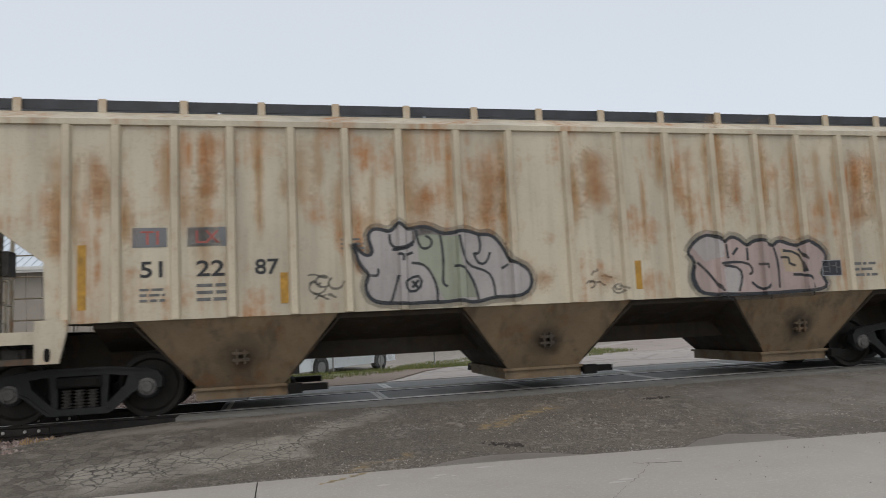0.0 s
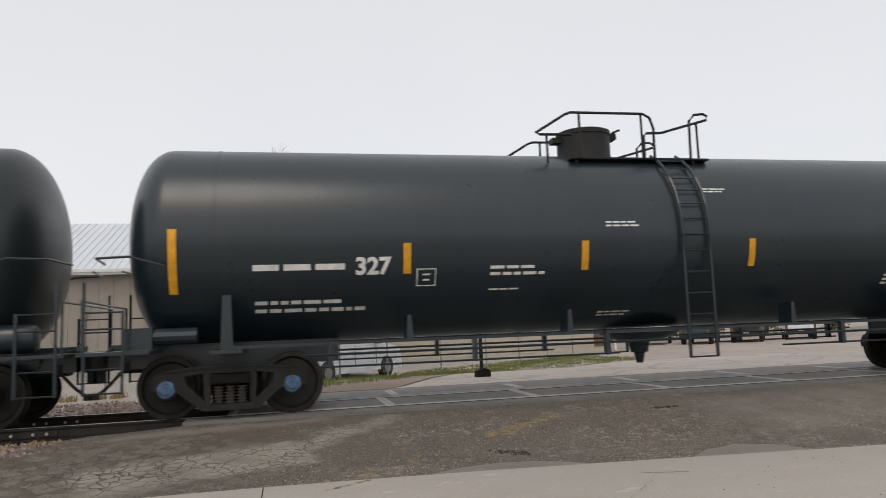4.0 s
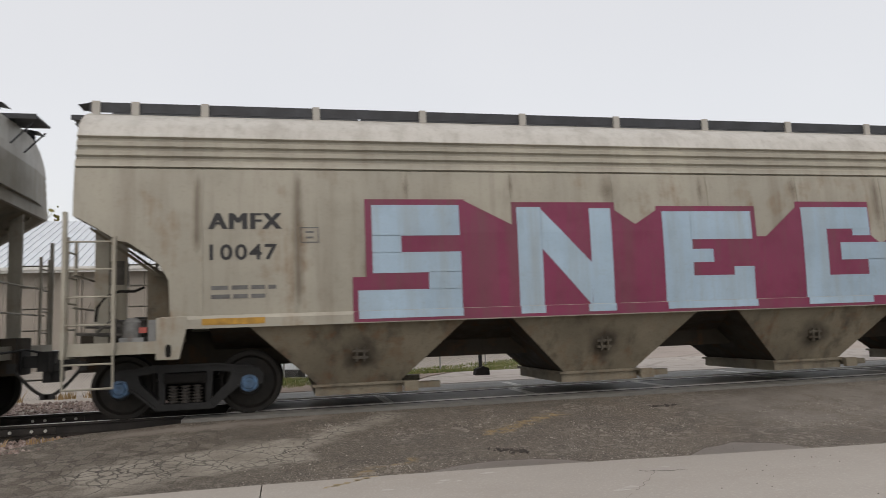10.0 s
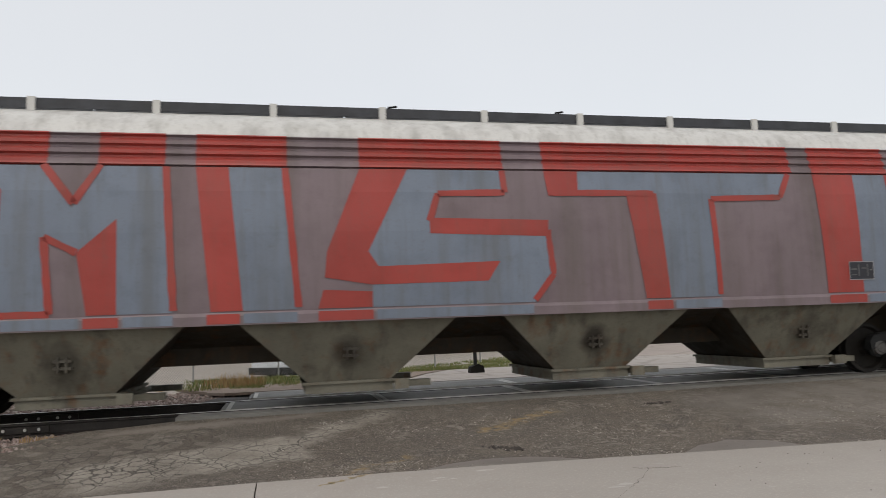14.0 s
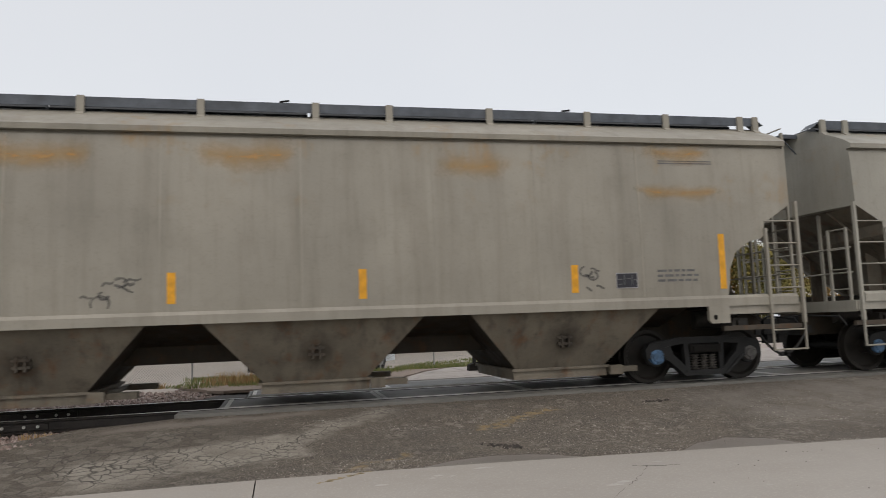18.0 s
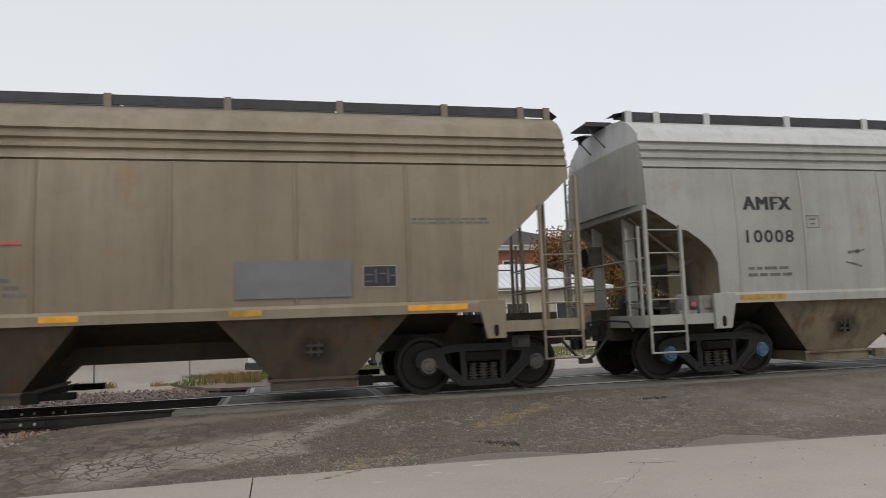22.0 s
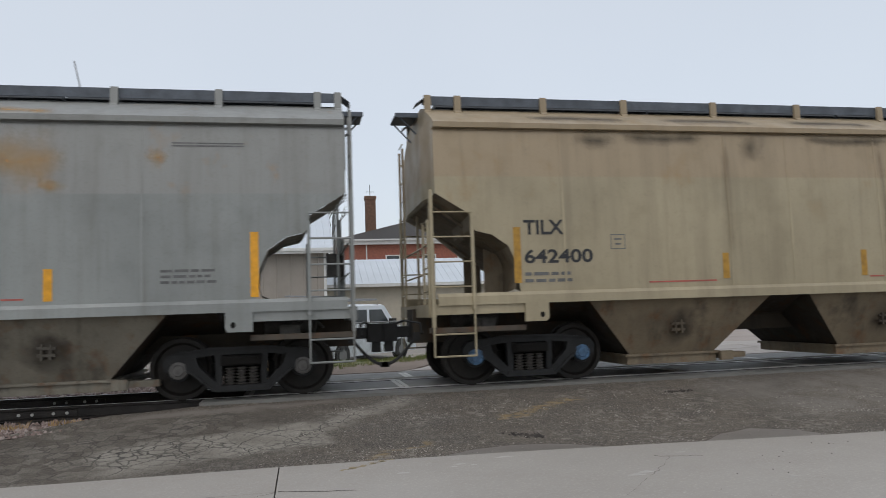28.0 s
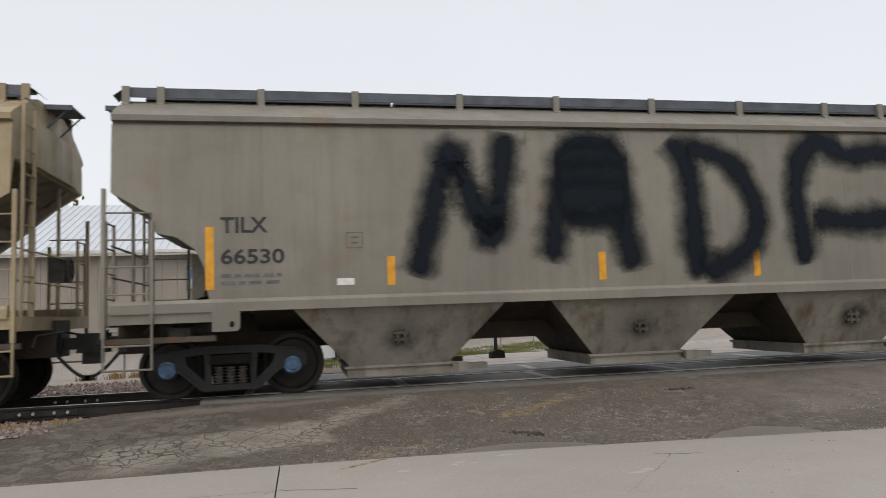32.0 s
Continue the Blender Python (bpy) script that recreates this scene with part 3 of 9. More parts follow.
    def stroke(self, pts, width, seed=0, jitter=0.1):
        """A brush line through the points as a row of four-sided pieces."""
        rnd = random.Random(seed)
        dense = []
        for (x0, z0), (x1, z1) in zip(pts, pts[1:]):
            n = max(2, int(math.hypot(x1 - x0, z1 - z0) / 0.14))
            dense += [(x0 + (x1 - x0) * k / n, z0 + (z1 - z0) * k / n) for k in range(n)]
        dense.append(pts[-1])
        for _ in range(2):
            dense = [dense[0]] + [tuple((a[i] + 2 * b[i] + c[i]) / 4 for i in (0, 1)) for a, b, c in zip(dense, dense[1:], dense[2:])] + [dense[-1]]
        lefts, rights = [], []
        for i, p in enumerate(dense):
            a, b = dense[max(i - 1, 0)], dense[min(i + 1, len(dense) - 1)]
            d = math.hypot(b[0] - a[0], b[1] - a[1]) or 1
            nx, nz = -(b[1] - a[1]) / d, (b[0] - a[0]) / d
            w = width / 2 * (1 + rnd.uniform(-jitter, jitter))
            lefts.append((p[0] + nx * w, p[1] + nz * w))
            rights.append((p[0] - nx * w, p[1] - nz * w))
        return [[lefts[i], rights[i], rights[i + 1], lefts[i + 1]] for i in range(len(dense) - 1)]

    def strokes(self, name, lines, width, mat, label="", lift=0.006, seed=0, jitter=0.1):
        bm = bmesh.new()
        for j, line in enumerate(lines):
            for q in self.stroke(line, width, seed + j, jitter):
                bm.faces.new([bm.verts.new((x, 0, z)) for x, z in q])
        bmesh.ops.remove_doubles(bm, verts=bm.verts, dist=0.0005)
        return self.bend(name, bm, mat, label, lift)

    def mist(self, name, lines, width, mat, label="", lift=0.006, seed=0, fade=0):
        """Fat spray lines whose density fades from the middle to both sides."""
        rnd = random.Random(seed)
        bm = bmesh.new()
        dens = bm.verts.layers.float.new("spray_amount")
        for j, line in enumerate(lines):
            quads = self.stroke(line, width, seed + j, 0.12)
            rows = [(q[0], q[1]) for q in quads] + [(quads[-1][3], quads[-1][2])]
            cols = []
            for i, (a, b) in enumerate(rows):
                end = min(1.0, i / fade, (len(rows) - 1 - i) / fade) if fade else (0.35 if i in (0, len(rows) - 1) else 1.0)
                row = []
                for f, d in ((0.0, 0.0), (0.27, 0.42), (0.5, 1.0), (0.73, 0.42), (1.0, 0.0)):
                    v = bm.verts.new((a[0] + (b[0] - a[0]) * f, 0, a[1] + (b[1] - a[1]) * f))
                    v[dens] = d * end * rnd.uniform(0.9, 1.1)
                    row.append(v)
                cols.append(row)
            for r0, r1 in zip(cols, cols[1:]):
                for k in range(4):
                    bm.faces.new((r0[k], r0[k + 1], r1[k + 1], r1[k]))
        return self.bend(name, bm, mat, label, lift)

    def reflectors(self, bars, mat=None, lift=0.005):
        for x, z0, z1 in bars:
            self.rect("reflector", x - 0.058, x + 0.058, z0, z1, mat or M_YELLOW, "", lift)

    def stencil(self, x0, x1, z0, z1):
        """The black inspection stencil with its rows of small marks."""
        self.rect("inspection_stencil", x0, x1, z0, z1, M_PANEL, "black inspection stencil with small white marks", 0.005)
        w = x1 - x0
        self.sheet("stencil_marks", [[(x0 + w * a, z0 + (z1 - z0) * b), (x0 + w * c, z0 + (z1 - z0) * b), (x0 + w * c, z0 + (z1 - z0) * d), (x0 + w * a, z0 + (z1 - z0) * d)]
                                     for a, b, c, d in ((0.08, 0.55, 0.3, 0.62), (0.36, 0.2, 0.4, 0.85), (0.5, 0.6, 0.68, 0.66), (0.72, 0.2, 0.76, 0.85), (0.08, 0.25, 0.3, 0.3), (0.82, 0.5, 0.94, 0.56))],
                   M_FADED, "", 0.008)
        t = 0.012
        self.sheet("stencil_border", [[(x0, z0), (x1, z0), (x1, z0 + t), (x0, z0 + t)], [(x0, z1 - t), (x1, z1 - t), (x1, z1), (x0, z1)], [(x0, z0 + t), (x0 + t, z0 + t), (x0 + t, z1 - t), (x0, z1 - t)],
                                      [(x1 - t, z0 + t), (x1, z0 + t), (x1, z1 - t), (x1 - t, z1 - t)]], M_SILVER, "", 0.0075)

    def square_mark(self, x0, x1, z0, z1, mat):
        """A small square outline with a mark in it."""
        t = 0.014
        m = (x0 + x1) / 2
        zm = (z0 + z1) / 2
        self.sheet("square_mark", [[(x0, z0), (x1, z0), (x1, z0 + t), (x0, z0 + t)], [(x0, z1 - t), (x1, z1 - t), (x1, z1), (x0, z1)],
                                   [(x0, z0 + t), (x0 + t, z0 + t), (x0 + t, z1 - t), (x0, z1 - t)], [(x1 - t, z0 + t), (x1, z0 + t), (x1, z1 - t), (x1 - t, z1 - t)],
                                   [(m - 0.06, zm + 0.03), (m + 0.06, zm + 0.03), (m + 0.06, zm + 0.055), (m - 0.06, zm + 0.055)],
                                   [(m - 0.05, zm - 0.05), (m + 0.05, zm - 0.05), (m + 0.05, zm - 0.025), (m - 0.05, zm - 0.025)]], mat, "small square outline mark", 0.005)

# ---------------------------------------------------------------- train: covered hopper cars

SIDE_T = [(1.2, 1.60), (1.9, 1.62), (2.7, 1.63), (3.5, 1.61), (3.97, 1.585)]
SIDE_A = [(1.2, 1.585), (1.9, 1.62), (2.6, 1.63), (3.2, 1.61), (3.58, 1.57), (4.07, 1.47)]
SIDE_R = [(1.2, 1.52), (4.25, 1.52)]


def section_t():
    """Half cross-section from the sill to the crown: rounded roof edge over a drip line."""
    return [(z, y) for z, y in SIDE_T[1:]] + [(3.985, 1.53), (4.015, 1.53), (4.02, 1.64), (4.10, 1.65), (4.125, 1.61), (4.20, 1.50), (4.33, 1.25), (4.44, 1.0), (4.52, 0.85), (4.60, 0.6), (4.62, 0.0)]


def section_a():
    """Half cross-section with three horizontal flutes under a white roof edge."""
    pts = [(1.9, 1.62), (2.6, 1.63), (3.2, 1.61), (3.56, 1.575), (3.575, 1.545), (3.59, 1.59)]
    for k in range(3):
        z = 3.62 + k * 0.145
        y = 1.575 - k * 0.03
        pts += [(z, y), (z + 0.045, y - 0.006), (z + 0.085, y - 0.055), (z + 0.112, y - 0.058), (z + 0.138, y - 0.016)]
    return pts + [(4.07, 1.475), (4.20, 1.42), (4.33, 1.30), (4.45, 1.13), (4.55, 0.9), (4.60, 0.6), (4.62, 0.0)]


def section_r():
    return [(1.9, 1.52), (2.7, 1.52), (3.5, 1.52), (4.16, 1.52), (4.17, 1.57), (4.25, 1.57), (4.28, 1.5), (4.42, 1.2), (4.53, 0.95), (4.59, 0.5), (4.60, 0.0)]


def body_shape(section, low, half, stations, table, inner=None, inner_b=None):
    """A closed body lofted along the car; low gives the bottom edge's height at each place from the middle."""
    s = Shape()
    rows = []
    for x in stations:
        z0 = lerp(low, abs(x))
        half_sec = [(z0, None)] + [p for p in section if p[0] > z0 + 0.02]
        n = len(section) + 1
        while len(half_sec) < n:
            half_sec.insert(1, (z0 + 0.005 * (n - len(half_sec)), None))
        ys = [(z, y if y is not None else lerp(table, z)) for z, y in half_sec]
        zi = max(z0, lerp(inner if x > 0 else inner_b, abs(x))) if inner else z0
        w = ys[0][1] - 0.12
        far = [(max(z, zi + 0.004 * k) if z < zi + 0.06 else z, y) for k, (z, y) in enumerate(ys)]
        rows.append([(x, -y, z) for z, y in ys] + [(x, y, z) for z, y in reversed(far[:-1])] + [(x, w, zi), (x, -w, zi)])
    s.grid(rows, close=True)
    m = len(rows[0])
    s.f.append(tuple(range(m)))
    s.f.append(tuple(range(len(s.v) - 1, len(s.v) - m - 1, -1)))
    return s


def bay_shape(x0, x1, b0, b1, zt, zb, yt, yb):
    s = Shape()
    vs = [(x0, -yt, zt), (x1, -yt, zt), (x1, yt, zt), (x0, yt, zt), (b0, -yb, zb), (b1, -yb, zb), (b1, yb, zb), (b0, yb, zb)]
    return s.add(vs, [(0, 1, 2, 3), (7, 6, 5, 4), (0, 4, 5, 1), (1, 5, 6, 2), (2, 6, 7, 3), (3, 7, 4, 0)])


def slope_plate_shape(m, top, bot):
    """The slanting plate of a chute that faces along the track, set proud of it."""
    return Shape().add([(m * (top + 0.006), -1.515, 1.295), (m * (top + 0.006), 1.515, 1.295), (m * (bot + 0.006), 1.055, 0.365), (m * (bot + 0.006), -1.055, 0.365),
                        (m * (top - 0.03), -1.515, 1.295), (m * (top - 0.03), 1.515, 1.295), (m * (bot - 0.03), 1.055, 0.365), (m * (bot - 0.03), -1.055, 0.365)],
                       [(0, 1, 2, 3), (4, 5, 6, 7), (0, 1, 5, 4), (2, 3, 7, 6), (1, 2, 6, 5), (0, 3, 7, 4)])


def gate_shape(w):
    s = Shape()
    s.box(-w / 2 - 0.05, w / 2 + 0.05, -1.06, 1.06, 0.20, 0.34)
    s.box(-w / 2 - 0.09, w / 2 + 0.09, -1.10, 1.10, 0.335, 0.375)
    return s


def rack_shape(w):
    s = Shape()
    s.box(w / 2 + 0.12, w / 2 + 0.66, -0.98, -0.80, 0.235, 0.33)
    s.box(w / 2 + 0.12, w / 2 + 0.66, 0.80, 0.98, 0.235, 0.33)
    s.tube([(w / 2 + 0.16, -1.16, 0.29), (w / 2 + 0.16, 1.16, 0.29)], 0.045, 8)
    s.box(w / 2 + 0.05, w / 2 + 0.27, -1.22, -1.14, 0.22, 0.37)
    return s


def hatches(car, half):
    """Long roof hatch covers with battens, end to end between the walkways."""
    n = int(half * 2 / 3.4)
    w = (2 * half - 0.5) / n
    cover = once("hatch_%.2f" % w, lambda: Shape().prism([(-0.58, 4.5), (-0.58, 4.64), (-0.50, 4.71), (0.50, 4.71), (0.58, 4.64), (0.58, 4.5)], 0, w - 0.05, "x"))
    for k in range(n):
        ob = part("hatch_cover", cover, M_HATCH, car)
        ob.location = (-half + 0.25 + k * w, 0, 0)
        for q in (0.2, 0.5, 0.8):
            part("batten", once("batten", lambda: Shape().prism([(-0.60, 4.60), (-0.51, 4.73), (0.51, 4.73), (0.60, 4.60), (0.57, 4.60), (0.49, 4.70), (-0.49, 4.70), (-0.57, 4.60)], -0.03, 0.03, "x")), M_HATCH, ob).location = (w * q, 0, 0)


def walkway_shape(half, end_drop):
    s = Shape()
    for q in (-1, 1):
        y0, y1 = sorted((q * 0.60, q * 0.95))
        s.box(-half, half, y0, y1, 4.665, 4.70)
        s.box(-half, half, *sorted((q * 0.935, q * 0.955)), 4.56, 4.712)
        for m in (-1, 1):
            s.add([(m * half, q * 0.95, 4.70), (m * (half + 0.16), q * 0.95, 4.70 - end_drop), (m * (half + 0.16), q * 0.60, 4.70 - end_drop), (m * half, q * 0.60, 4.70)], [(0, 1, 2, 3)])
    for m in (-1, 1):
        x0, x1 = sorted((m * (half - 0.1), m * (half + 0.42)))
        s.box(x0, x1, -0.34, 0.34, 4.56 + (0.12 - end_drop), 4.585 + (0.12 - end_drop))
        s.box(x0, x1, -0.35, -0.32, 4.52 + (0.12 - end_drop), 4.60 + (0.12 - end_drop))
        for q in (-1, 1):
            s.tube([(m * (half + 0.36), q * 0.3, 4.56), (m * (half + 0.02), q * 0.3, 4.2)], 0.014)
    return s


def post_shape():
    s = Shape()
    s.prism([(-0.945, 4.72), (-1.0, 4.72), (-1.0, 4.47), (-1.06, 4.42), (-1.06, 4.38), (-0.945, 4.42)], -0.055, 0.055, "x")
    return s


def rib_shape(table, w, d, z0, z1, taper=0.0):
    s = Shape()
    rows = []
    n = 8
    for k in range(n + 1):
        z = z0 + (z1 - z0) * k / n
        y = lerp(table, z)
        rows.append([(-w / 2, -y + 0.01, z), (-w / 2 + taper, -y - d, z), (w / 2 - taper, -y - d, z), (w / 2, -y + 0.01, z)])
    s.grid(rows)
    s.f.append((0, 1, 2, 3))
    s.f.append(tuple(4 * n + i for i in (3, 2, 1, 0)))
    return s


M_GEAR = plain("grey_brake_gear", (0.085, 0.08, 0.073), 0.6, 0.1, 0.3, 6, 0.2)


def end_frame_shape(m, xi, xo, zt, zf, post, deep):
    """Corner posts, cross rails, stiffeners and gear at one end platform."""
    s = Shape()
    for y in (-0.62, 0.62):
        s.box(*sorted((m * (xo - 0.06 - deep), m * (xo - 0.06))), y - post / 2, y + post / 2, zf, zt + 0.02)
    for z in (zf + 0.95, zf + 0.5):
        s.tube([(m * (xo + 0.03), -1.45, z), (m * (xo + 0.03), 1.45, z)], 0.016)
    return s


def hand_brake_shape(m, xo, zf):
    s = Shape()
    s.lathe([(-0.02, 0.2), (0.0, 0.215), (0.02, 0.2), (0.02, 0.18), (-0.02, 0.18)], (m * (xo + 0.06), 0.75, zf + 1.15), "x", 20)
    for k in range(4):
        a = math.pi * k / 4
        c, t = 0.19 * math.cos(a), 0.19 * math.sin(a)
        s.tube([(m * (xo + 0.06), 0.75 - c, zf + 1.15 - t), (m * (xo + 0.06), 0.75 + c, zf + 1.15 + t)], 0.012, 5)
    s.box(*sorted((m * (xo - 0.22), m * (xo + 0.03))), 0.58, 0.92, zf + 0.95, zf + 1.35)
    return s


def reservoir_shape(m, xi, zf):
    s = Shape()
    a = m * (xi + 0.55)
    s.lathe([(-0.42, 0.05), (-0.40, 0.16), (-0.34, 0.16), (0.34, 0.16), (0.40, 0.13), (0.42, 0.05)], (a, -0.35, zf + 0.18), "x", 16)
    return s


def brake_gear(car, m, xi, zf):
    """Small reservoir, pipe and control valve beside the main air reservoir."""
    a = m * (xi + 0.55)
    part("auxiliary_reservoir", Shape().lathe([(-0.2, 0.08), (-0.18, 0.15), (0.2, 0.15), (0.22, 0.05)], (a + m * 0.1, 0.35, zf + 0.25), "x", 14), M_GEAR, car, smooth=40)
    part("brake_pipe", Shape().tube([(a, -0.75, zf + 0.1), (a + m * 0.3, -1.0, zf + 0.35), (a + m * 0.5, -1.1, zf + 0.15)], 0.02), M_GEAR, car)
    part("control_valve", Shape().box(a - 0.15, a + 0.15, -1.2, -0.85, zf + 0.01, zf + 0.2).box(a - 0.08, a + 0.08, -1.26, -1.19, zf + 0.05, zf + 0.16), M_GEAR, car)


def end_gear(car, m, cut, zf):
    """Brake rigging on the end platform: cylinder, hose, levers and slack adjuster at one end; valve block and tanks at the other."""
    def at(x, y, z):
        return (m * (cut + x), y, z)
    if m > 0:
        part("brake_cylinder", Shape().lathe([(-1.2, 0.05), (-1.19, 0.17), (-1.14, 0.185), (-0.75, 0.185), (-0.72, 0.1), (-0.4, 0.04)], (m * (cut + 0.14), 0, 1.42), "y", 20), M_GEAR, car, smooth=40)
        part("air_hose", Shape().tube([at(-0.06, -1.25, 1.9), at(0.06, -1.22, 1.97), at(0.26, -1.2, 1.86), at(0.38, -1.2, 1.68), at(0.44, -1.2, 1.47)], 0.022, 7), M_DARK, car, smooth=50)
        part("hanger", Shape().box(*sorted((m * (cut + 0.0), m * (cut + 0.05))), -1.2, -1.12, 1.2, 1.98), M_GEAR, car)
        part("brake_lever", Shape().prism([(m * (cut + 0.40), 1.45), (m * (cut + 0.42), 1.38), (m * (cut + 1.04), 1.78), (m * (cut + 1.02), 1.85)], -1.16, -1.12), M_GEAR, car)
        part("slack_adjuster", Shape().lathe([(0.3, 0.03), (0.34, 0.055), (0.8, 0.055), (0.84, 0.03), (1.15, 0.022)], (m * cut, -1.1, 1.42), "x", 12), M_GEAR, car, smooth=40)
        part("lever_bracket", Shape().box(*sorted((m * (cut + 0.36), m * (cut + 0.6))), -1.25, -0.95, zf - 0.03, zf + 0.14).box(*sorted((m * (cut + 0.42), m * (cut + 0.5))), -1.22, -1.0, zf + 0.14, zf + 0.36), M_GEAR, car)
        part("rigging_rod", Shape().tube([at(0.3, -1.0, zf + 0.08), at(1.2, -0.9, zf + 0.12)], 0.025, 6).tube([at(0.5, -0.7, zf + 0.2), at(1.15, -0.6, zf + 0.26)], 0.02, 6), M_GEAR, car)
    else:
        part("valve_block", Shape().box(*sorted((m * (cut - 0.05), m * (cut + 0.2))), -1.45, -1.1, zf - 0.02, zf + 0.3).box(*sorted((m * (cut + 0.0), m * (cut + 0.12))), -1.47, -1.44, zf + 0.08, zf + 0.22), M_BLOCK, car)
        part("valve_tag", Shape().box(*sorted((m * (cut + 0.23), m * (cut + 0.33))), -1.4, -1.34, zf + 0.12, zf + 0.2), M_RED, car)
        part("filter_bowl", Shape().lathe([(zf + 0.02, 0.1), (zf + 0.06, 0.12), (zf + 0.28, 0.12), (zf + 0.34, 0.06)], (m * (cut + 0.44), -1.3, 0), "z", 16), M_BLOCK, car, smooth=40)
        part("base_block", Shape().box(*sorted((m * (cut + 0.26), m * (cut + 0.58))), -1.45, -1.2, zf - 0.03, zf + 0.06), M_BLOCK, car)
        part("air_hose", Shape().tube([at(0.92, -1.3, 1.42), at(0.9, -1.3, 1.62), at(0.8, -1.3, 1.76), at(0.62, -1.3, 1.84), at(0.42, -1.25, 1.84), at(0.3, -1.2, 1.9)], 0.02, 7), M_DARK, car, smooth=50)
        part("rigging_rod", Shape().tube([at(0.6, -1.1, zf + 0.1), at(1.25, -1.0, zf + 0.14)], 0.025, 6).tube([at(0.65, -0.8, zf + 0.22), at(1.2, -0.7, zf + 0.24)], 0.02, 6), M_GEAR, car)


M_BLOCK = under_paint("dusty_grey_fittings", (0.30, 0.31, 0.31), 6.0)
# near-black brown: soot, with the shade between the chutes put into the colour
M_SOOT_SHADE = dull(under_paint("sooty_shaded_underframe", (0.052, 0.043, 0.033), 4.0, 0.25, (0.024, 0.02, 0.016)), 0.2)
# grime colour made darker still for the shade under the end floor
M_SLOPE_SHADE = under_paint("slope_grime_and_shade", (0.085, 0.068, 0.05), 2.0)


def hopper_car(kind, cx, tc, paint, under, caps, label, trim=None, low_gap=4.3, posts=None, bays=None):
    """A covered hopper: body, sills, chutes with gates, roof gear, ladders, end frames, couplers and trucks. Kinds differ in section and ends."""
    car = new("hopper_car")
    car.location = (cx, 0, 0)
    tagged(car, label, "freight car", "cars of the train")
    trim = trim or paint
    t = tc / 2
    if kind in "TA":
        half = t + 1.55 if kind == "T" else t + 1.42
        cut = t + 0.26
        zs = 1.43
        low = [(0, zs), (cut - 0.02, zs), (cut + 0.02, 1.65), (cut + 0.04, 1.89), (cut + 0.16, 2.16), (cut + 0.42, 2.34), (cut + 0.68, 2.40), (cut + 0.73, 2.46), (cut + 0.76, 2.66), (cut + 1.21, 2.94), (half, 2.99)]
        if kind == "A":
            low = [(0, zs), (cut - 0.11, zs), (cut - 0.09, 1.96), (cut + 0.03, 2.18), (cut + 0.24, 2.36), (cut + 0.45, 2.50), (cut + 0.57, 2.52), (cut + 0.99, 2.79), (half, 2.88)]
        table = SIDE_T if kind == "T" else SIDE_A
        sec = section_t() if kind == "T" else section_a()
        yb = 1.5
    else:
        half = t + 1.42 if kind == "C" else t + 1.72
        cut = t + 0.18 if kind == "C" else t + 0.37
        zs = 1.43 if kind == "C" else 1.38
        low = [(0, zs), (cut - 0.03, zs), (cut, 2.24), (half - 0.04, 3.34 if kind == "C" else 3.28), (half, 3.36 if kind == "C" else 3.3)]
        table = SIDE_A if kind == "C" else SIDE_R
        sec = section_a() if kind == "C" else section_r()
        yb = 1.5
    zf = 1.30 if kind in "TR" else 1.12
    # the floor of the end bay slopes up behind the side sheets
    inner = {"T": [(0, zs), (cut - 1.6, zs), (cut - 0.3, 2.25), (cut + 0.18, 2.62), (cut + 0.86, 3.22), (half, 3.5)],
             "A": [(0, zs), (cut - 1.7, zs), (cut - 0.6, 2.15), (cut + 0.1, 2.68), (cut + 0.58, 2.97), (half, 3.32)]}.get(kind)
    # the brake end is closed lower down
    inner_b = {"T": [(0, zs), (cut - 1.2, zs), (cut + 0.15, 2.2), (cut + 0.76, 2.7), (half, 2.99)],
               "A": [(0, zs), (cut - 1.2, zs), (cut + 0.4, 2.25), (cut + 0.72, 2.48), (cut + 0.87, 2.70), (half, 2.88)]}.get(kind)
    stations = sorted({m * x for m in (-1, 1) for x in [p[0] for p in low] + [p[0] for p in (inner or []) + (inner_b or [])] + [cut - 0.8, cut - 0.4] + [half - 0.02, cut * 0.25, cut * 0.5, cut * 0.75]} | {0.0})
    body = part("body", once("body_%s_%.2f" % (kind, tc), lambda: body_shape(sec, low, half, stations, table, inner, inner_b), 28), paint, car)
    side = Side(car, lambda z: lerp(table, z))
    # sill, end sills, jacking pads
    if kind != "R":
        part("side_sill", once("sill_%s_%.2f" % (kind, tc), lambda: Shape().prism([(-1.655, 1.27), (-1.655, 1.40), (-1.63, 1.45), (-1.56, 1.45), (-1.56, 1.27)], -(half if kind == "T" else cut), half if kind == "T" else cut, "x")), trim, car)
        part("side_sill", once("sill2_%s_%.2f" % (kind, tc), lambda: Shape().prism([(1.655, 1.27), (1.655, 1.40), (1.63, 1.45), (1.56, 1.45), (1.56, 1.27)], -(half if kind == "T" else cut), half if kind == "T" else cut, "x")), trim, car)
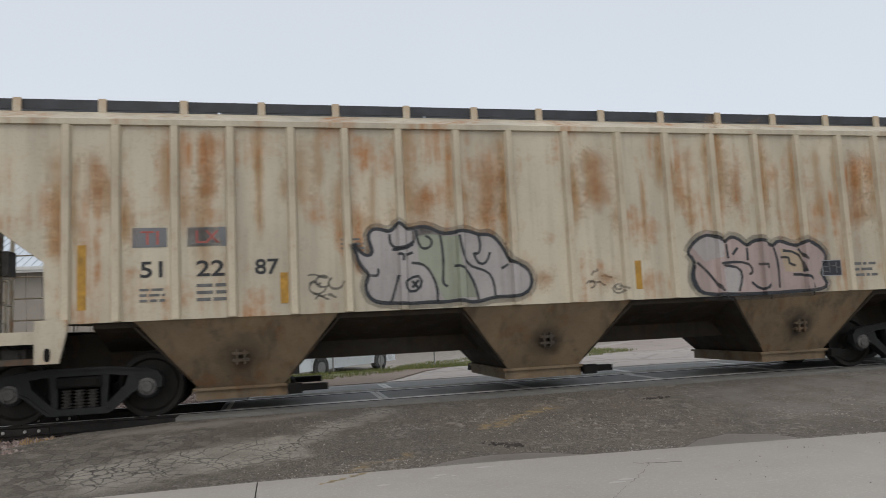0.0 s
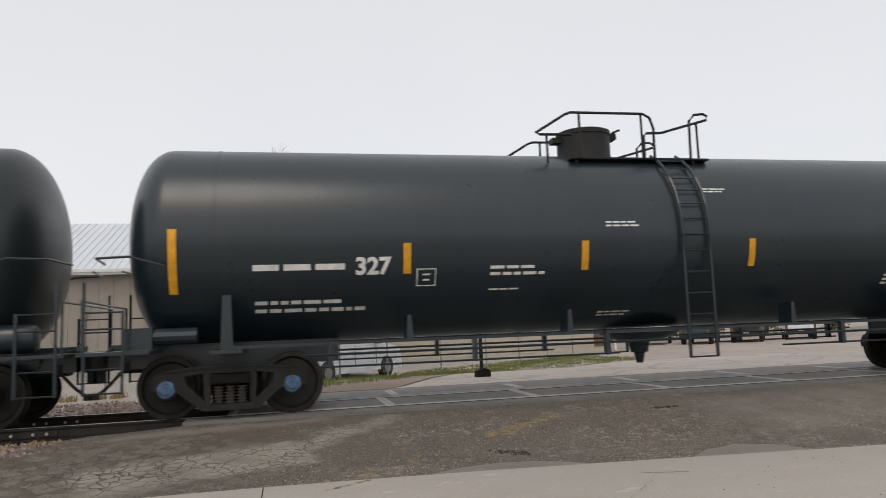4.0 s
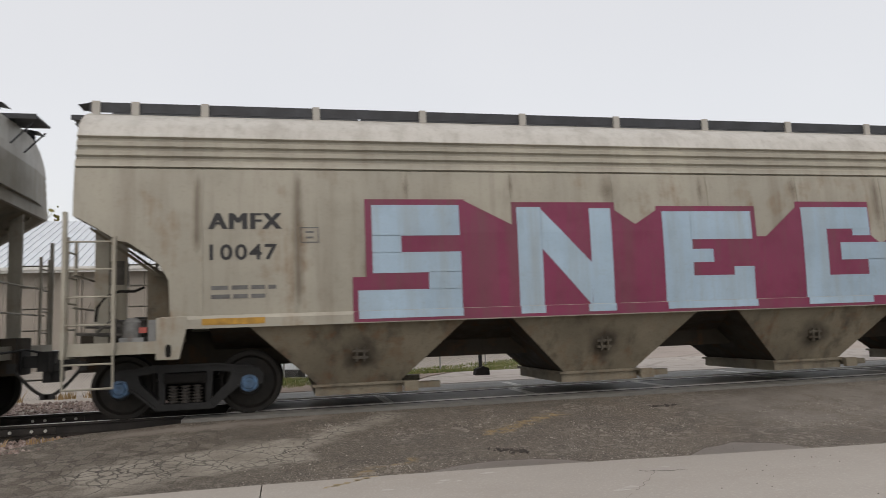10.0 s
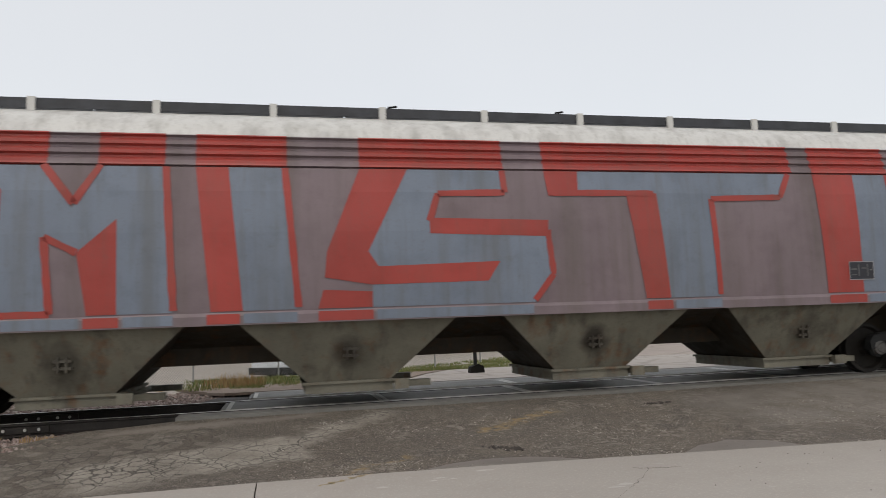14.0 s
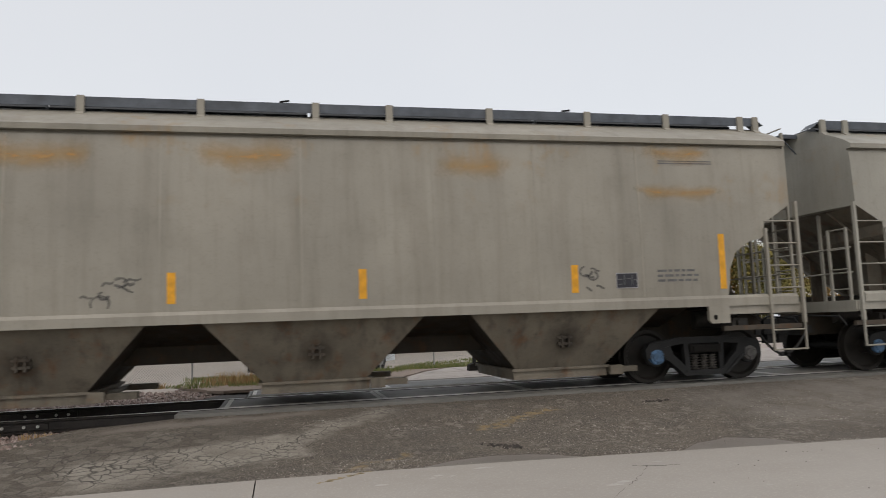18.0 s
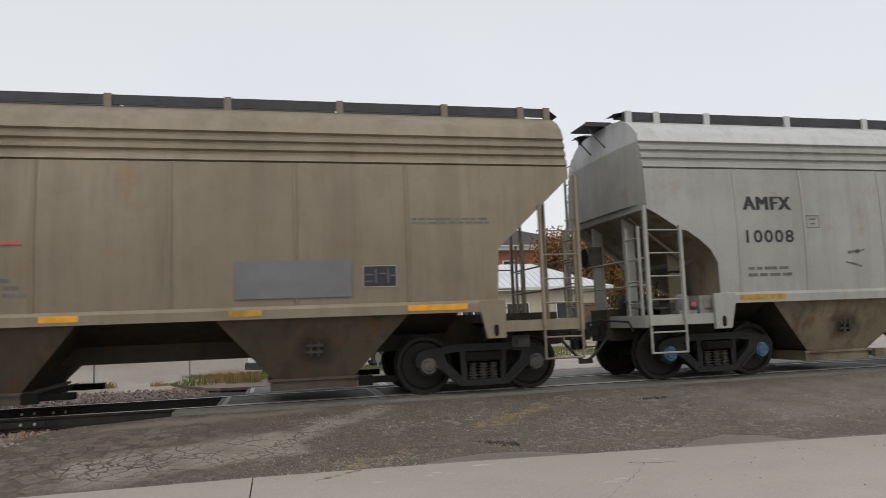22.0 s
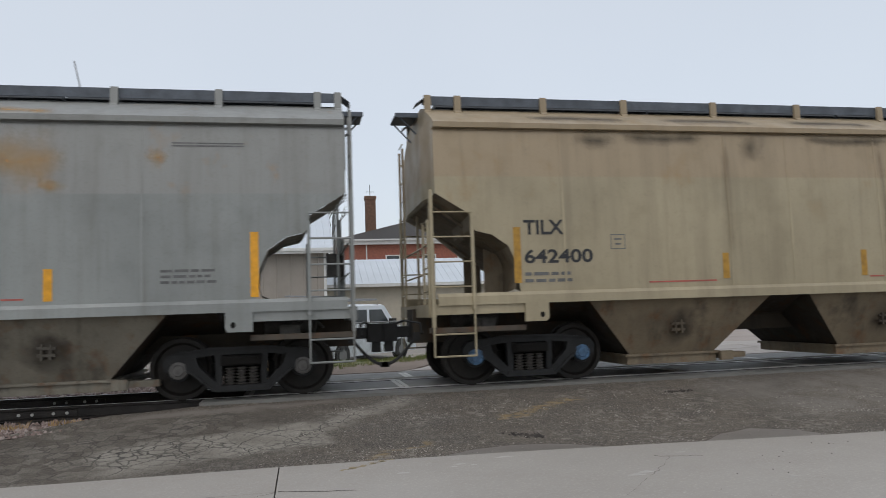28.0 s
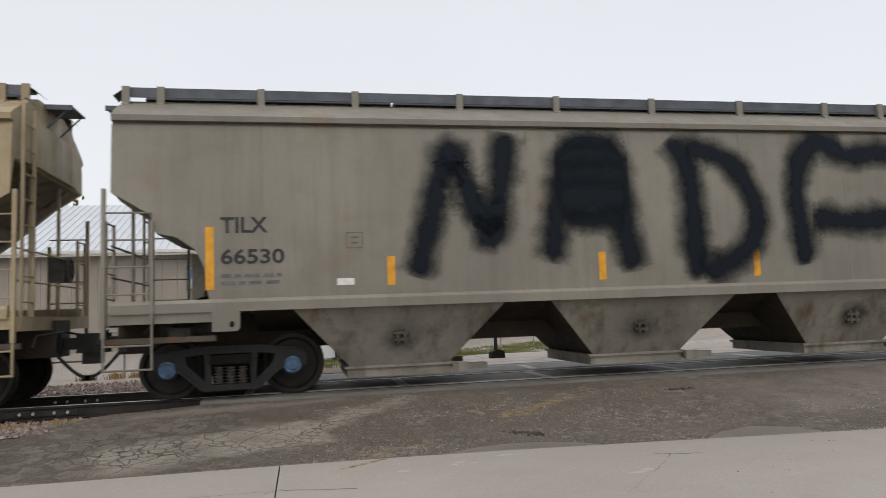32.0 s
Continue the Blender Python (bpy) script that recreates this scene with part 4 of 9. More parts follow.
    for m in (-1, 1):
        for q in (-1, 1):
            pad = Shape().prism([(m * (cut - 0.06), 1.27), (m * (cut - 0.06), 0.99), (m * (cut - 0.40), 0.99), (m * (cut - 0.44), 1.04), (m * (cut - 0.44), 1.27)] if kind == "T" else
                                [(m * (cut + 0.06), 1.44), (m * (cut + 0.06), 0.86), (m * (cut - 0.24), 0.86), (m * (cut - 0.34), 1.30), (m * (cut - 0.34), 1.44)], q * 1.60, q * 1.665)
            part("jacking_pad", pad, trim, car)
            hole = (ring(m * (cut - 0.33), 1.09, 0.036, 0.045, 12) if kind == "T" else ring(m * (cut - 0.10), 0.98, 0.04, 0.09, 12, 3.0))
            part("lift_hole", Shape().prism(hole, q * 1.60, q * 1.669), M_DARK, car)
        x0, x1 = sorted((m * (cut - 0.1), m * (half + 0.12)))
        part("end_platform", Shape().box(x0, x1, -1.55, 1.55, zf - 0.07, zf - 0.02), M_DARK, car)
        if kind in "TR":
            for q in (-1, 1):
                part("lower_beam", Shape().box(x0, x1, *sorted((q * 1.46, q * 1.54)), zf - 0.44, zf - 0.36), M_SLOPE_SHADE, car)
        part("end_sill", Shape().box(*sorted((m * (half + 0.02), m * (half + 0.14))), -1.58, 1.58, zf - 0.2, zf), trim, car)
        for q in (-1, 1):
            part("platform_edge", Shape().box(x0, x1, *sorted((q * 1.56, q * 1.62)), zf - 0.17, zf), trim, car)
        # separate sheet under the floor, coloured darker for both grime and shade
        slope = Shape()
        rows = []
        floor_line = (inner if m > 0 else inner_b) or low
        for k in range(17):
            a = floor_line[1][0] + 0.1 if inner else cut + 0.05
            x = a + (half - 0.02 - a) * k / 16
            z = max(lerp(floor_line, x), lerp(low, x)) - 0.012
            rows.append([(m * x, -1.47, z), (m * x, 1.47, z)])
        slope.grid(rows)
        sl_ob = part("slope_sheet", slope, M_SLOPE_SHADE if kind == "C" else under, car)
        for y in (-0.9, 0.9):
            part("stiffener", Shape().prism([(m * (cut + 0.1), lerp(floor_line, cut + 0.1) - 0.02), (m * (half - 0.05), lerp(floor_line, half - 0.05) - 0.02), (m * (half - 0.05), lerp(floor_line, half - 0.05) - 0.06), (m * (cut + 0.2), lerp(floor_line, cut + 0.2) - 0.07)], y - 0.02, y + 0.02), M_SLOPE_SHADE if kind == "C" else under, sl_ob)
        if inner:
            hood = Shape()
            hood.grid([[(m * (x + dx), y, z + dz) for y, dx, dz in ((0.008 - lerp(table, z), 0.002, -0.003), (-1.45, -0.004, -0.012), (0.06, -0.075, 0.02 if m > 0 else -0.05), (0.1, -0.1, 0.05))] for x, z in ([(cut + 0.16, zs + 0.03), (cut + 0.06, zs + 0.07)] if kind == "T" else [(cut - 0.1, zf), (cut - 0.1, zs)]) + low[2:]])
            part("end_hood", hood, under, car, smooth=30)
            part("end_bulge", Shape().prism([(m * (half - 0.01), -1.46), (m * (half + 0.065), -0.8), (m * (half + 0.065), 0.8), (m * (half - 0.01), 1.46)], (3.52 if m > 0 else 2.99), 4.2, "z"), paint, car)
            if m < 0:
                for y in (-0.75, 0.75):
                    part("web_plate", Shape().prism([(m * (cut + 0.02), zf - 0.02), (m * (cut + 0.34), zf - 0.02), (m * (cut + 0.34), 2.2), (m * (cut + 0.12), 2.1), (m * (cut + 0.02), 1.95)], y - 0.012, y + 0.012), under, car)
        if kind == "C" and m < 0:
            for y in (-0.8, 0.8):
                x0, x1 = cut + 0.0, cut + 0.2
                part("web_plate", Shape().prism([(m * x0, zf - 0.02), (m * x1, zf - 0.02), (m * x1, lerp(inner or low, x1) - 0.03), (m * x0, lerp(inner or low, x0) - 0.03)], y - 0.012, y + 0.012), M_SLOPE_SHADE, car)
        fr = part("end_frame", end_frame_shape(m, cut, half, lerp(floor_line, half), zf, 0.2 if kind == "R" else 0.06, 0.2 if kind == "A" else 0.04), trim, car)
        if m == (1 if kind == "T" else -1):
            part("hand_brake", hand_brake_shape(m, half, zf - (0.37 if kind == "T" else 0.0)), M_GEAR, fr)
        zg = zf - 0.44 if kind in "TR" or m > 0 else zf
        part("air_reservoir", reservoir_shape(m, cut - 0.1, zg), M_GEAR, car, smooth=40)
        brake_gear(car, m, cut - 0.1, zg)
        if kind == "A":
            end_gear(car, m, cut, zf)
        # corner ladders
        zt = lerp(low, half) + 0.04
        for q in (-1, 1):
            xo, xi = m * (half + 0.08), m * (half - 0.55)
            y = q * 1.66
            lad = part("ladder", Shape().box(xo - 0.026, xo + 0.026, y - 0.03, y + 0.03, 0.95, zt), trim, car)
            part("ladder_stile", Shape().box(xi - 0.024, xi + 0.024, y - 0.03, y + 0.03, zf - 0.1, lerp(low, half - 0.55) + 0.04), trim, lad)
            rungs(lad, "rung", xo, xi, y, [zf + 0.25 + 0.38 * k for k in range(4)], trim)
            part("sill_step", Shape().box(xo - 0.012, xo + 0.012, y - 0.02, y + 0.02, 0.5, 0.96).box(xi - 0.012, xi + 0.012, y - 0.02, y + 0.02, 0.5, zf - 0.05)
                 .tube([(xo, y, 0.51), (xi, y, 0.51)], 0.016).tube([(xo, y, 0.84), (xi, y, 0.84)], 0.014), trim, lad)
            ex = m * (half + 0.1)
            tall = kind in "TA" and q * m < 0
            for yy in (q * 1.45, q * 1.02):
                part("end_ladder_stile", Shape().box(ex - 0.02, ex + 0.02, yy - 0.022, yy + 0.022, zf, 4.3 if tall else 2.6), trim, lad)
            for k in range(9 if tall else 4):
                part("end_rung", once("end_rung", lambda: Shape().tube([(0, -0.215, 0), (0, 0.215, 0)], 0.013, 6)), trim, lad).location = (ex, q * 1.235, zf + 0.2 + 0.36 * k)
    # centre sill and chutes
    part("centre_sill", once("centre_%.2f_%s" % (tc, kind), lambda: Shape().box(-half - 0.2, half + 0.2, -0.33, 0.33, 0.68, 1.24).prism([(-1.4, 1.30), (-0.33, 0.95), (0.33, 0.95), (1.4, 1.30), (1.4, 1.42), (-1.4, 1.42)], -cut + 0.6, cut - 0.6, "x")), M_SOOT_SHADE, car)
    if kind in "TA":
        cs = [-5.98, -2.02, 1.95, 5.9]
        top, bot = 1.63, (0.76 if kind == "T" else 0.62)
    else:
        cs = [-4.72, -0.12, 4.5] if kind != "R" else [-4.78, -0.05, 4.68]
        top, bot = 1.42, 0.6
    if bays:
        cs, top, bot = bays, 1.5, 0.66
    for c in cs:
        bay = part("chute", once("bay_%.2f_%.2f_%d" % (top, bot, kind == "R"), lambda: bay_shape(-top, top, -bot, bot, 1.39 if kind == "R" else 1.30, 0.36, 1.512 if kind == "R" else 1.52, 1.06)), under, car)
        bay.location = (c, 0, 0)
        # overlaid end faces whose dark colour holds shade as well as soot
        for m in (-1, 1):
            part("slope_plate", once("slope_plate_%.2f_%.2f_%d" % (top, bot, m), lambda: slope_plate_shape(m, top, bot)), M_SOOT_SHADE, bay)
        part("gate", once("gate_%.2f" % bot, lambda: gate_shape(2 * bot)), under, bay)
        part("gate_rack", once("rack_%.2f" % bot, lambda: rack_shape(2 * bot)), under if kind in "TA" else M_DARK, bay)
        part("vibrator_bracket", once("vib", lambda: Shape().box(-0.12, 0.12, -1.33, -1.25, 0.74, 0.78).box(-0.12, 0.12, -1.34, -1.26, 0.84, 0.88).box(-0.07, -0.04, -1.35, -1.25, 0.70, 0.92).box(0.04, 0.07, -1.35, -1.25, 0.70, 0.92)), under, bay)
    # roof gear
    hatches(car, half)
    walkway = part("roof_walkway", once("walk_%.2f" % half, lambda: walkway_shape(half - 0.02, 0.12 if kind != "A" else 0.03)), M_WALK if kind == "T" else M_WALKDARK, car)
    xs = posts or {"T": [-10.0, -9.5, -8.02, -6.56, -4.85, -3.17, -1.42, 0.28, 2.02, 3.2, 4.9, 6.67, 8.18, 9.68, 10.0], "A": [-9.8, -9.25, -8.25] + [-6.56 + 1.725 * k for k in range(9)] + [8.7, 9.3, 9.8],
                    "C": [-8.5, -8.03, -7.05] + [-5.34 + 1.72 * k for k in range(8)] + [8.03, 8.5], "R": [-7.87 + 1.15 * k for k in range(15)]}[kind]
    for x in xs:
        for q in (-1, 1):
            p = part("walkway_post", once("post", post_shape), trim, walkway)
            p.location = (x, 0, 0)
            if q > 0:
                p.rotation_euler = (0, 0, math.pi)
                p.location = (x, 0, 0)
    couplers(car, t + low_gap / 2, M_STEEL)
    sets = running_gear(car, tc, caps)
    return car, side, sets, half


def ribs(side, xs, table, w, d, z0, z1, mat, name="side_post", taper=0.0):
    me = once("%s_%.2f_%.2f" % (name, w, d), lambda: rib_shape(table, w, d, z0, z1, taper))
    for x in xs:
        part(name, me, mat, side.car).location = (x, 0, 0)


# ---------------------------------------------------------------- train: tank cars

TANK_R, TANK_Z = 1.58, 2.64


def tank_shape(half):
    s = Shape()
    cyl = half - 0.66
    prof = []
    for k in range(15):
        a = math.pi / 2 * k / 14
        prof.append((-cyl - 0.66 * math.cos(a), max(0.02, TANK_R * math.sin(a) ** 0.82)))
    for x in (-cyl * 0.5, -2.0, -0.9, 0.9, 2.0, cyl * 0.5):
        prof.append((x, TANK_R))
    for k in range(15):
        a = math.pi / 2 * (14 - k) / 14
        prof.append((cyl + 0.66 * math.cos(a), max(0.02, TANK_R * math.sin(a) ** 0.82)))
    s.lathe(prof, (0, 0, TANK_Z), "x", 64)
    return s


def tank_y(z):
    return math.sqrt(max(0.0004, TANK_R ** 2 - (z - TANK_Z) ** 2))


def tank_car(cx, paint, caps, label, dome=0.0, lx=0.76, rail_x=(-0.94, 0.44, 1.39, 1.66)):
    tc, half = 14.09, 8.58
    car = new("tank_car")
    car.location = (cx, 0, 0)
    tagged(car, label, "tank car", "cars of the train")
    part("tank", once("tank", lambda: tank_shape(half), 40), paint, car)
    for x in (-7.25, 7.2):
        part("rib_band", once("tank_band%d" % (x > 0), lambda: Shape().lathe([(x, TANK_R - 0.02), (x, TANK_R + 0.006), (x + 0.05, TANK_R + 0.006), (x + 0.05, TANK_R - 0.02)], (0, 0, TANK_Z), "x", 48), 40), paint, car)
    mw = part("manway", Shape().lathe([(4.05, 0.49), (4.12, 0.51), (4.16, 0.49), (4.62, 0.49), (4.625, 0.505), (4.70, 0.505), (4.72, 0.46), (4.75, 0.2)], (dome, 0, 0), "z", 32), M_STEEL, car, smooth=40)
    part("manway_lid", Shape().box(dome + 0.48, dome + 0.62, -0.12, 0.12, 4.58, 4.70).tube([(dome + 0.5, -0.2, 4.68), (dome + 0.66, -0.2, 4.74)], 0.02).box(dome - 0.64, dome - 0.48, -0.1, 0.1, 4.5, 4.6), M_STEEL, mw)
    part("valve_housing", Shape().lathe([(4.0, 0.3), (4.10, 0.3), (4.12, 0.34), (4.17, 0.34), (4.20, 0.26), (4.22, 0.1)], (dome + 0.86, 0, 0), "z", 18), M_STEEL, car, smooth=40)
    xb, xc, xe, xf = rail_x
    plat = part("platform", Shape().box(xb, xf, -0.98, -0.6, 3.99, 4.02).box(xb, xf, 0.6, 0.98, 3.99, 4.02).box(xc + 0.75, xf, -0.6, 0.6, 3.99, 4.02)
                .box(xb + 0.1, xb + 0.16, -0.9, 0.9, 3.9, 3.99).box(xf - 0.3, xf - 0.24, -0.9, 0.9, 3.9, 3.99), M_STEEL, car)
    for q in (-1, 1):
        y = q * 0.98
        part("handrail", Shape().tube([(xb + 0.02, y, 4.41), (xb - 0.56, y, 4.40), (xb - 0.62, y, 4.43), (xb - 0.08, y, 4.76), (xb + 0.02, y, 4.80), (xc - 0.06, y, 4.81), (xc + 0.07, y, 4.74), (xc + 0.13, y, 4.55), (xc + 0.12, y, 4.0)], 0.024, 7)
             .tube([(xb - 0.43, y, 3.9), (xb - 0.43, y, 4.40)], 0.022, 6).tube([(xb + 0.18, y, 4.0), (xb + 0.18, y, 4.80)], 0.022, 6).tube([(xc - 0.1, y, 4.0), (xc - 0.1, y, 4.80)], 0.02, 6), M_STEEL, plat, smooth=50)
        part("handrail", Shape().tube([(xc - 0.09, y - 0.03, 4.0), (xc - 0.08, y - 0.03, 4.40), (xc - 0.03, y - 0.03, 4.45), (xc + 0.25, y - 0.03, 4.46), (xf, y, 4.73), (xf + 0.02, y, 4.80), (xf - 0.06, y, 4.84), (xe, y, 4.82), (xe - 0.11, y, 4.70), (xe - 0.13, y, 4.0)], 0.024, 7)
             .tube([(xe + 0.03, y, 4.0), (xe + 0.03, y, 4.68)], 0.02, 6), M_STEEL, plat, smooth=50)
        # ladder bent over the tank
        lad = Shape()
        arc = []
        for k in range(9):
            a = radians(62 - k * 9.2)
            arc.append((q * (TANK_R + 0.07) * math.cos(a), TANK_Z + (TANK_R + 0.07) * math.sin(a)))
        for x in (lx, lx + 0.49):
            lad.tube([(x, yy, zz) for yy, zz in arc] + [(x, q * 1.62, 1.9), (x, q * 1.60, 0.55)], 0.028, 6)
        lad_ob = part("ladder", lad, M_BLACKTANK, car)
        for k in range(1, 9):
            part("rung", once("tank_rung", lambda: Shape().tube([(0, 0, 0), (0.49, 0, 0)], 0.014, 6)), M_BLACKTANK, lad_ob).location = (lx, *arc[k])
        for z in (0.56, 0.9, 1.25, 1.6, 1.95):
            part("rung", once("tank_rung", lambda: Shape()), M_BLACKTANK, lad_ob).location = (lx, q * 1.61, z)
        rail = Shape().tube([(-6.0, q * 1.5, 0.86), (6.0, q * 1.5, 0.86)], 0.02, 6)
        part("side_rail", rail, M_BLACKTANK, car)
        sill = Shape().box(-7.0, 7.0, *sorted((q * 1.37, q * 1.43)), 1.0, 1.045)
        part("running_sill", sill, M_BLACKTANK, car)
        for x in (-5.6, -3.4, -1.2, 3.2, 5.4):
            part("rail_bracket", once("rail_bracket%d" % q, lambda: Shape().box(-0.035, 0.035, *sorted((q * 1.40, q * 1.50)), 0.66, 1.04)), M_BLACKTANK, car).location = (x, 0, 0)
        for x in (-4.4, -1.8, 2.3, 4.6):
            part("support_leg", once("support_leg%d" % q, lambda: Shape().prism([(-0.05, 1.04), (0.05, 1.04), (0.03, 1.4), (-0.03, 1.4)], *sorted((q * 1.08, q * 1.42)))), M_BLACKTANK, car).location = (x, 0, 0)
        for x0, x1 in ((-5.8, -1.0), (2.0, 5.6)):
            part("lower_rail", Shape().tube([(x0, q * 1.46, 0.68), (x1, q * 1.46, 0.68)], 0.016, 6), M_BLACKTANK, car)
    part("bottom_outlet", Shape().lathe([(0.98, 0.75), (0.88, 0.6), (0.80, 0.2), (0.62, 0.16), (0.60, 0.1), (0.42, 0.06)], (0.1, 0, 0), "z", 20), M_BLACKTANK, car, smooth=30)
    for m in (-1, 1):
        part("stub_sill", Shape().box(*sorted((m * 5.4, m * 8.9)), -0.32, 0.32, 0.74, 1.12).box(*sorted((m * 8.1, m * 9.05)), -1.5, 1.5, 0.98, 1.03), M_BLACKTANK, car)
        for q in (-1, 1):
            part("saddle", Shape().prism([(m * 6.98, 1.0), (m * 7.16, 1.0), (m * 7.13, 1.78), (m * 7.01, 1.78)], q * 1.34, q * 1.42).box(*sorted((m * 6.85, m * 7.3)), *sorted((q * 0.3, q * 1.5)), 0.94, 1.0), M_BLACKTANK, car)
            part("head_handrail", Shape().tube([(m * 7.9, q * 1.62, 2.2), (m * 8.35, q * 1.62, 2.34), (m * 8.82, q * 1.45, 2.34), (m * 8.9, q * 0.6, 2.34)], 0.018, 6), M_BLACKTANK, car)
            lad = part("end_ladder", Shape().tube([(m * 8.95, q * 1.5, 0.45), (m * 8.95, q * 1.5, 2.0)], 0.022, 6).tube([(m * 8.45, q * 1.5, 0.45), (m * 8.45, q * 1.5, 1.6)], 0.022, 6), M_BLACKTANK, car)
            rungs(lad, "rung", m * 8.45, m * 8.95, q * 1.5, (0.47, 0.8, 1.35, 1.58), M_BLACKTANK)
        part("end_handrail", Shape().tube([(m * 9.0, -1.4, 1.0), (m * 9.0, -1.4, 1.75), (m * 9.0, 1.4, 1.75), (m * 9.0, 1.4, 1.0)], 0.02, 6), M_BLACKTANK, car)
    part("brake_cylinder", Shape().lathe([(-0.5, 0.06), (-0.48, 0.17), (-0.42, 0.2), (0.42, 0.2), (0.48, 0.17), (0.5, 0.06)], (8.15, -1.2, 1.26), "x", 16), M_BLACKTANK, car, smooth=40)
    part("brake_valve", Shape().box(-8.5, -8.1, -1.3, -1.0, 1.04, 1.35).lathe([(-0.3, 0.12), (0.3, 0.12)], (-7.8, -1.15, 1.22), "x", 12), M_BLACKTANK, car)
    part("air_reservoir", Shape().lathe([(-0.6, 0.06), (-0.56, 0.16), (0.56, 0.16), (0.6, 0.06)], (5.3, -1.05, 0.86), "x", 14), M_DARK, car, smooth=40)
    couplers(car, tc / 2 + 2.1, M_STEEL)
    sets = running_gear(car, tc, caps)
    return car, Side(car, tank_y), sets


def placard(side, x, z, r, mat_hi):
    holder = Side(side.car, lambda h: 1.43)
    holder.sheet("placard", [[(x - r, z), (x, z - r), (x + r, z), (x, z + r)]], M_PINK, "diamond hazard placard, white and red", 0.03)
    holder.sheet("placard_band", [[(x - r * 0.55, z - r * 0.12), (x + r * 0.55, z - r * 0.12), (x + r * 0.55, z + r * 0.28), (x - r * 0.55, z + r * 0.28)]], M_WHITE, "", 0.036)

# ---------------------------------------------------------------- the ground

M_ASPHALT = road_mat()
M_SLAB = ground_mat("apron_concrete", ((0.29, 0.266, 0.238), (0.375, 0.35, 0.318)), 0.7, 0.22, 0.7, 0.0, 1.0, 0.35, (0.255, 0.228, 0.198), 0.2)
M_CROSSING = ground_mat("crossing_concrete", ((0.10, 0.098, 0.09), (0.18, 0.176, 0.16)), 1.4, 0.3, 0.68, 0.0, 1.0, 0.35, (0.04, 0.038, 0.034), 0.2)
M_DRIVE = ground_mat("drive_concrete", ((0.31, 0.28, 0.255), (0.40, 0.365, 0.335)), 0.35, 0.15, 0.85, 0.25, 0.35, 0.3, (0.22, 0.2, 0.18), 0.05)
M_STREET = ground_mat("far_street", ((0.30, 0.255, 0.225), (0.37, 0.32, 0.285)), 0.2, 0.15, 0.9, 0.2, 0.2, 0.3, (0.2, 0.18, 0.16), 0.05)
M_DIRT = ground_mat("yard_gravel", ((0.26, 0.235, 0.205), (0.36, 0.33, 0.295)), 0.3, 0.5, 0.95, 0.0, 1.0, 0.8, (0.17, 0.15, 0.13))
M_MUD = ground_mat("silt_patch", ((0.165, 0.148, 0.132), (0.20, 0.182, 0.165)), 1.2, 0.06, 0.6, 0.0, 1.0, 0.15, (0.13, 0.115, 0.10), 0.2)
M_TURF = ground_mat("thin_turf", ((0.085, 0.10, 0.035), (0.15, 0.15, 0.06)), 0.8, 0.4, 0.95, 0.0, 1.0, 0.8, (0.10, 0.085, 0.05))
M_BALLAST = leaf_mat("ballast_stone", ((0.10, 0.075, 0.066), (0.205, 0.148, 0.128), (0.29, 0.243, 0.22)))
M_TIE = plain("creosoted_tie", (0.05, 0.042, 0.036), 0.85, 0.0, 0.25, 5, 0.4)
M_CURBSTEEL = plain("edge_angle", (0.50, 0.49, 0.46), 0.55, 0.2, 0.15, 5, 0.2)


def smooth_step(a, b, x):
    t = min(1, max(0, (x - a) / (b - a)))
    return t * t * (3 - 2 * t)


def lay(x, y):
    """Height of the finished ground: the street climbs to the rails from both sides."""
    near = -0.02 - 0.335 * smooth_step(-0.6, -4.9, y)
    far = -0.02 - 0.15 * smooth_step(1.6, 5.5, y)
    return near if y < 0 else far - 0.26 * smooth_step(8.5, 12.5, y)


def sheet(name, poly, z_off, mat, step=0.5, thick=0.06, label="", kind="structure", wobble=0.0, seed=3):
    """A paved patch that follows the ground, with a rough edge and a skirt."""
    rnd = random.Random(seed)
    edge = []
    for (x0, y0), (x1, y1) in zip(poly, poly[1:] + poly[:1]):
        n = max(1, int(math.hypot(x1 - x0, y1 - y0) / step))
        for k in range(n):
            w = rnd.uniform(-wobble, wobble) if k else 0
            w2 = rnd.uniform(-wobble, wobble) if k else 0
            edge.append((x0 + (x1 - x0) * k / n + w, y0 + (y1 - y0) * k / n + w2))
    bm = bmesh.new()
    face = bm.faces.new([bm.verts.new((x, y, 0)) for x, y in edge])
    ys = [p[1] for p in edge]
    y = math.ceil(min(ys) / 0.5) * 0.5
    while y < max(ys) and y < 12:
        bmesh.ops.bisect_plane(bm, geom=bm.verts[:] + bm.edges[:] + bm.faces[:], plane_co=(0, y + 0.013, 0), plane_no=(0, 1, 0))
        y += 0.5
    for v in bm.verts:
        v.co.z = lay(v.co.x, v.co.y) + z_off
    rim = [e for e in bm.edges if e.is_boundary]
    out = bmesh.ops.extrude_edge_only(bm, edges=rim)
    for v in out["geom"]:
        if isinstance(v, bmesh.types.BMVert):
            v.co.z -= thick
    bmesh.ops.recalc_face_normals(bm, faces=bm.faces)
    me = bpy.data.meshes.new(name)
    bm.to_mesh(me)
    bm.free()
    ob = part(name, me, mat, None, label)
    tagged(ob, label, "", "", kind)
    return ob


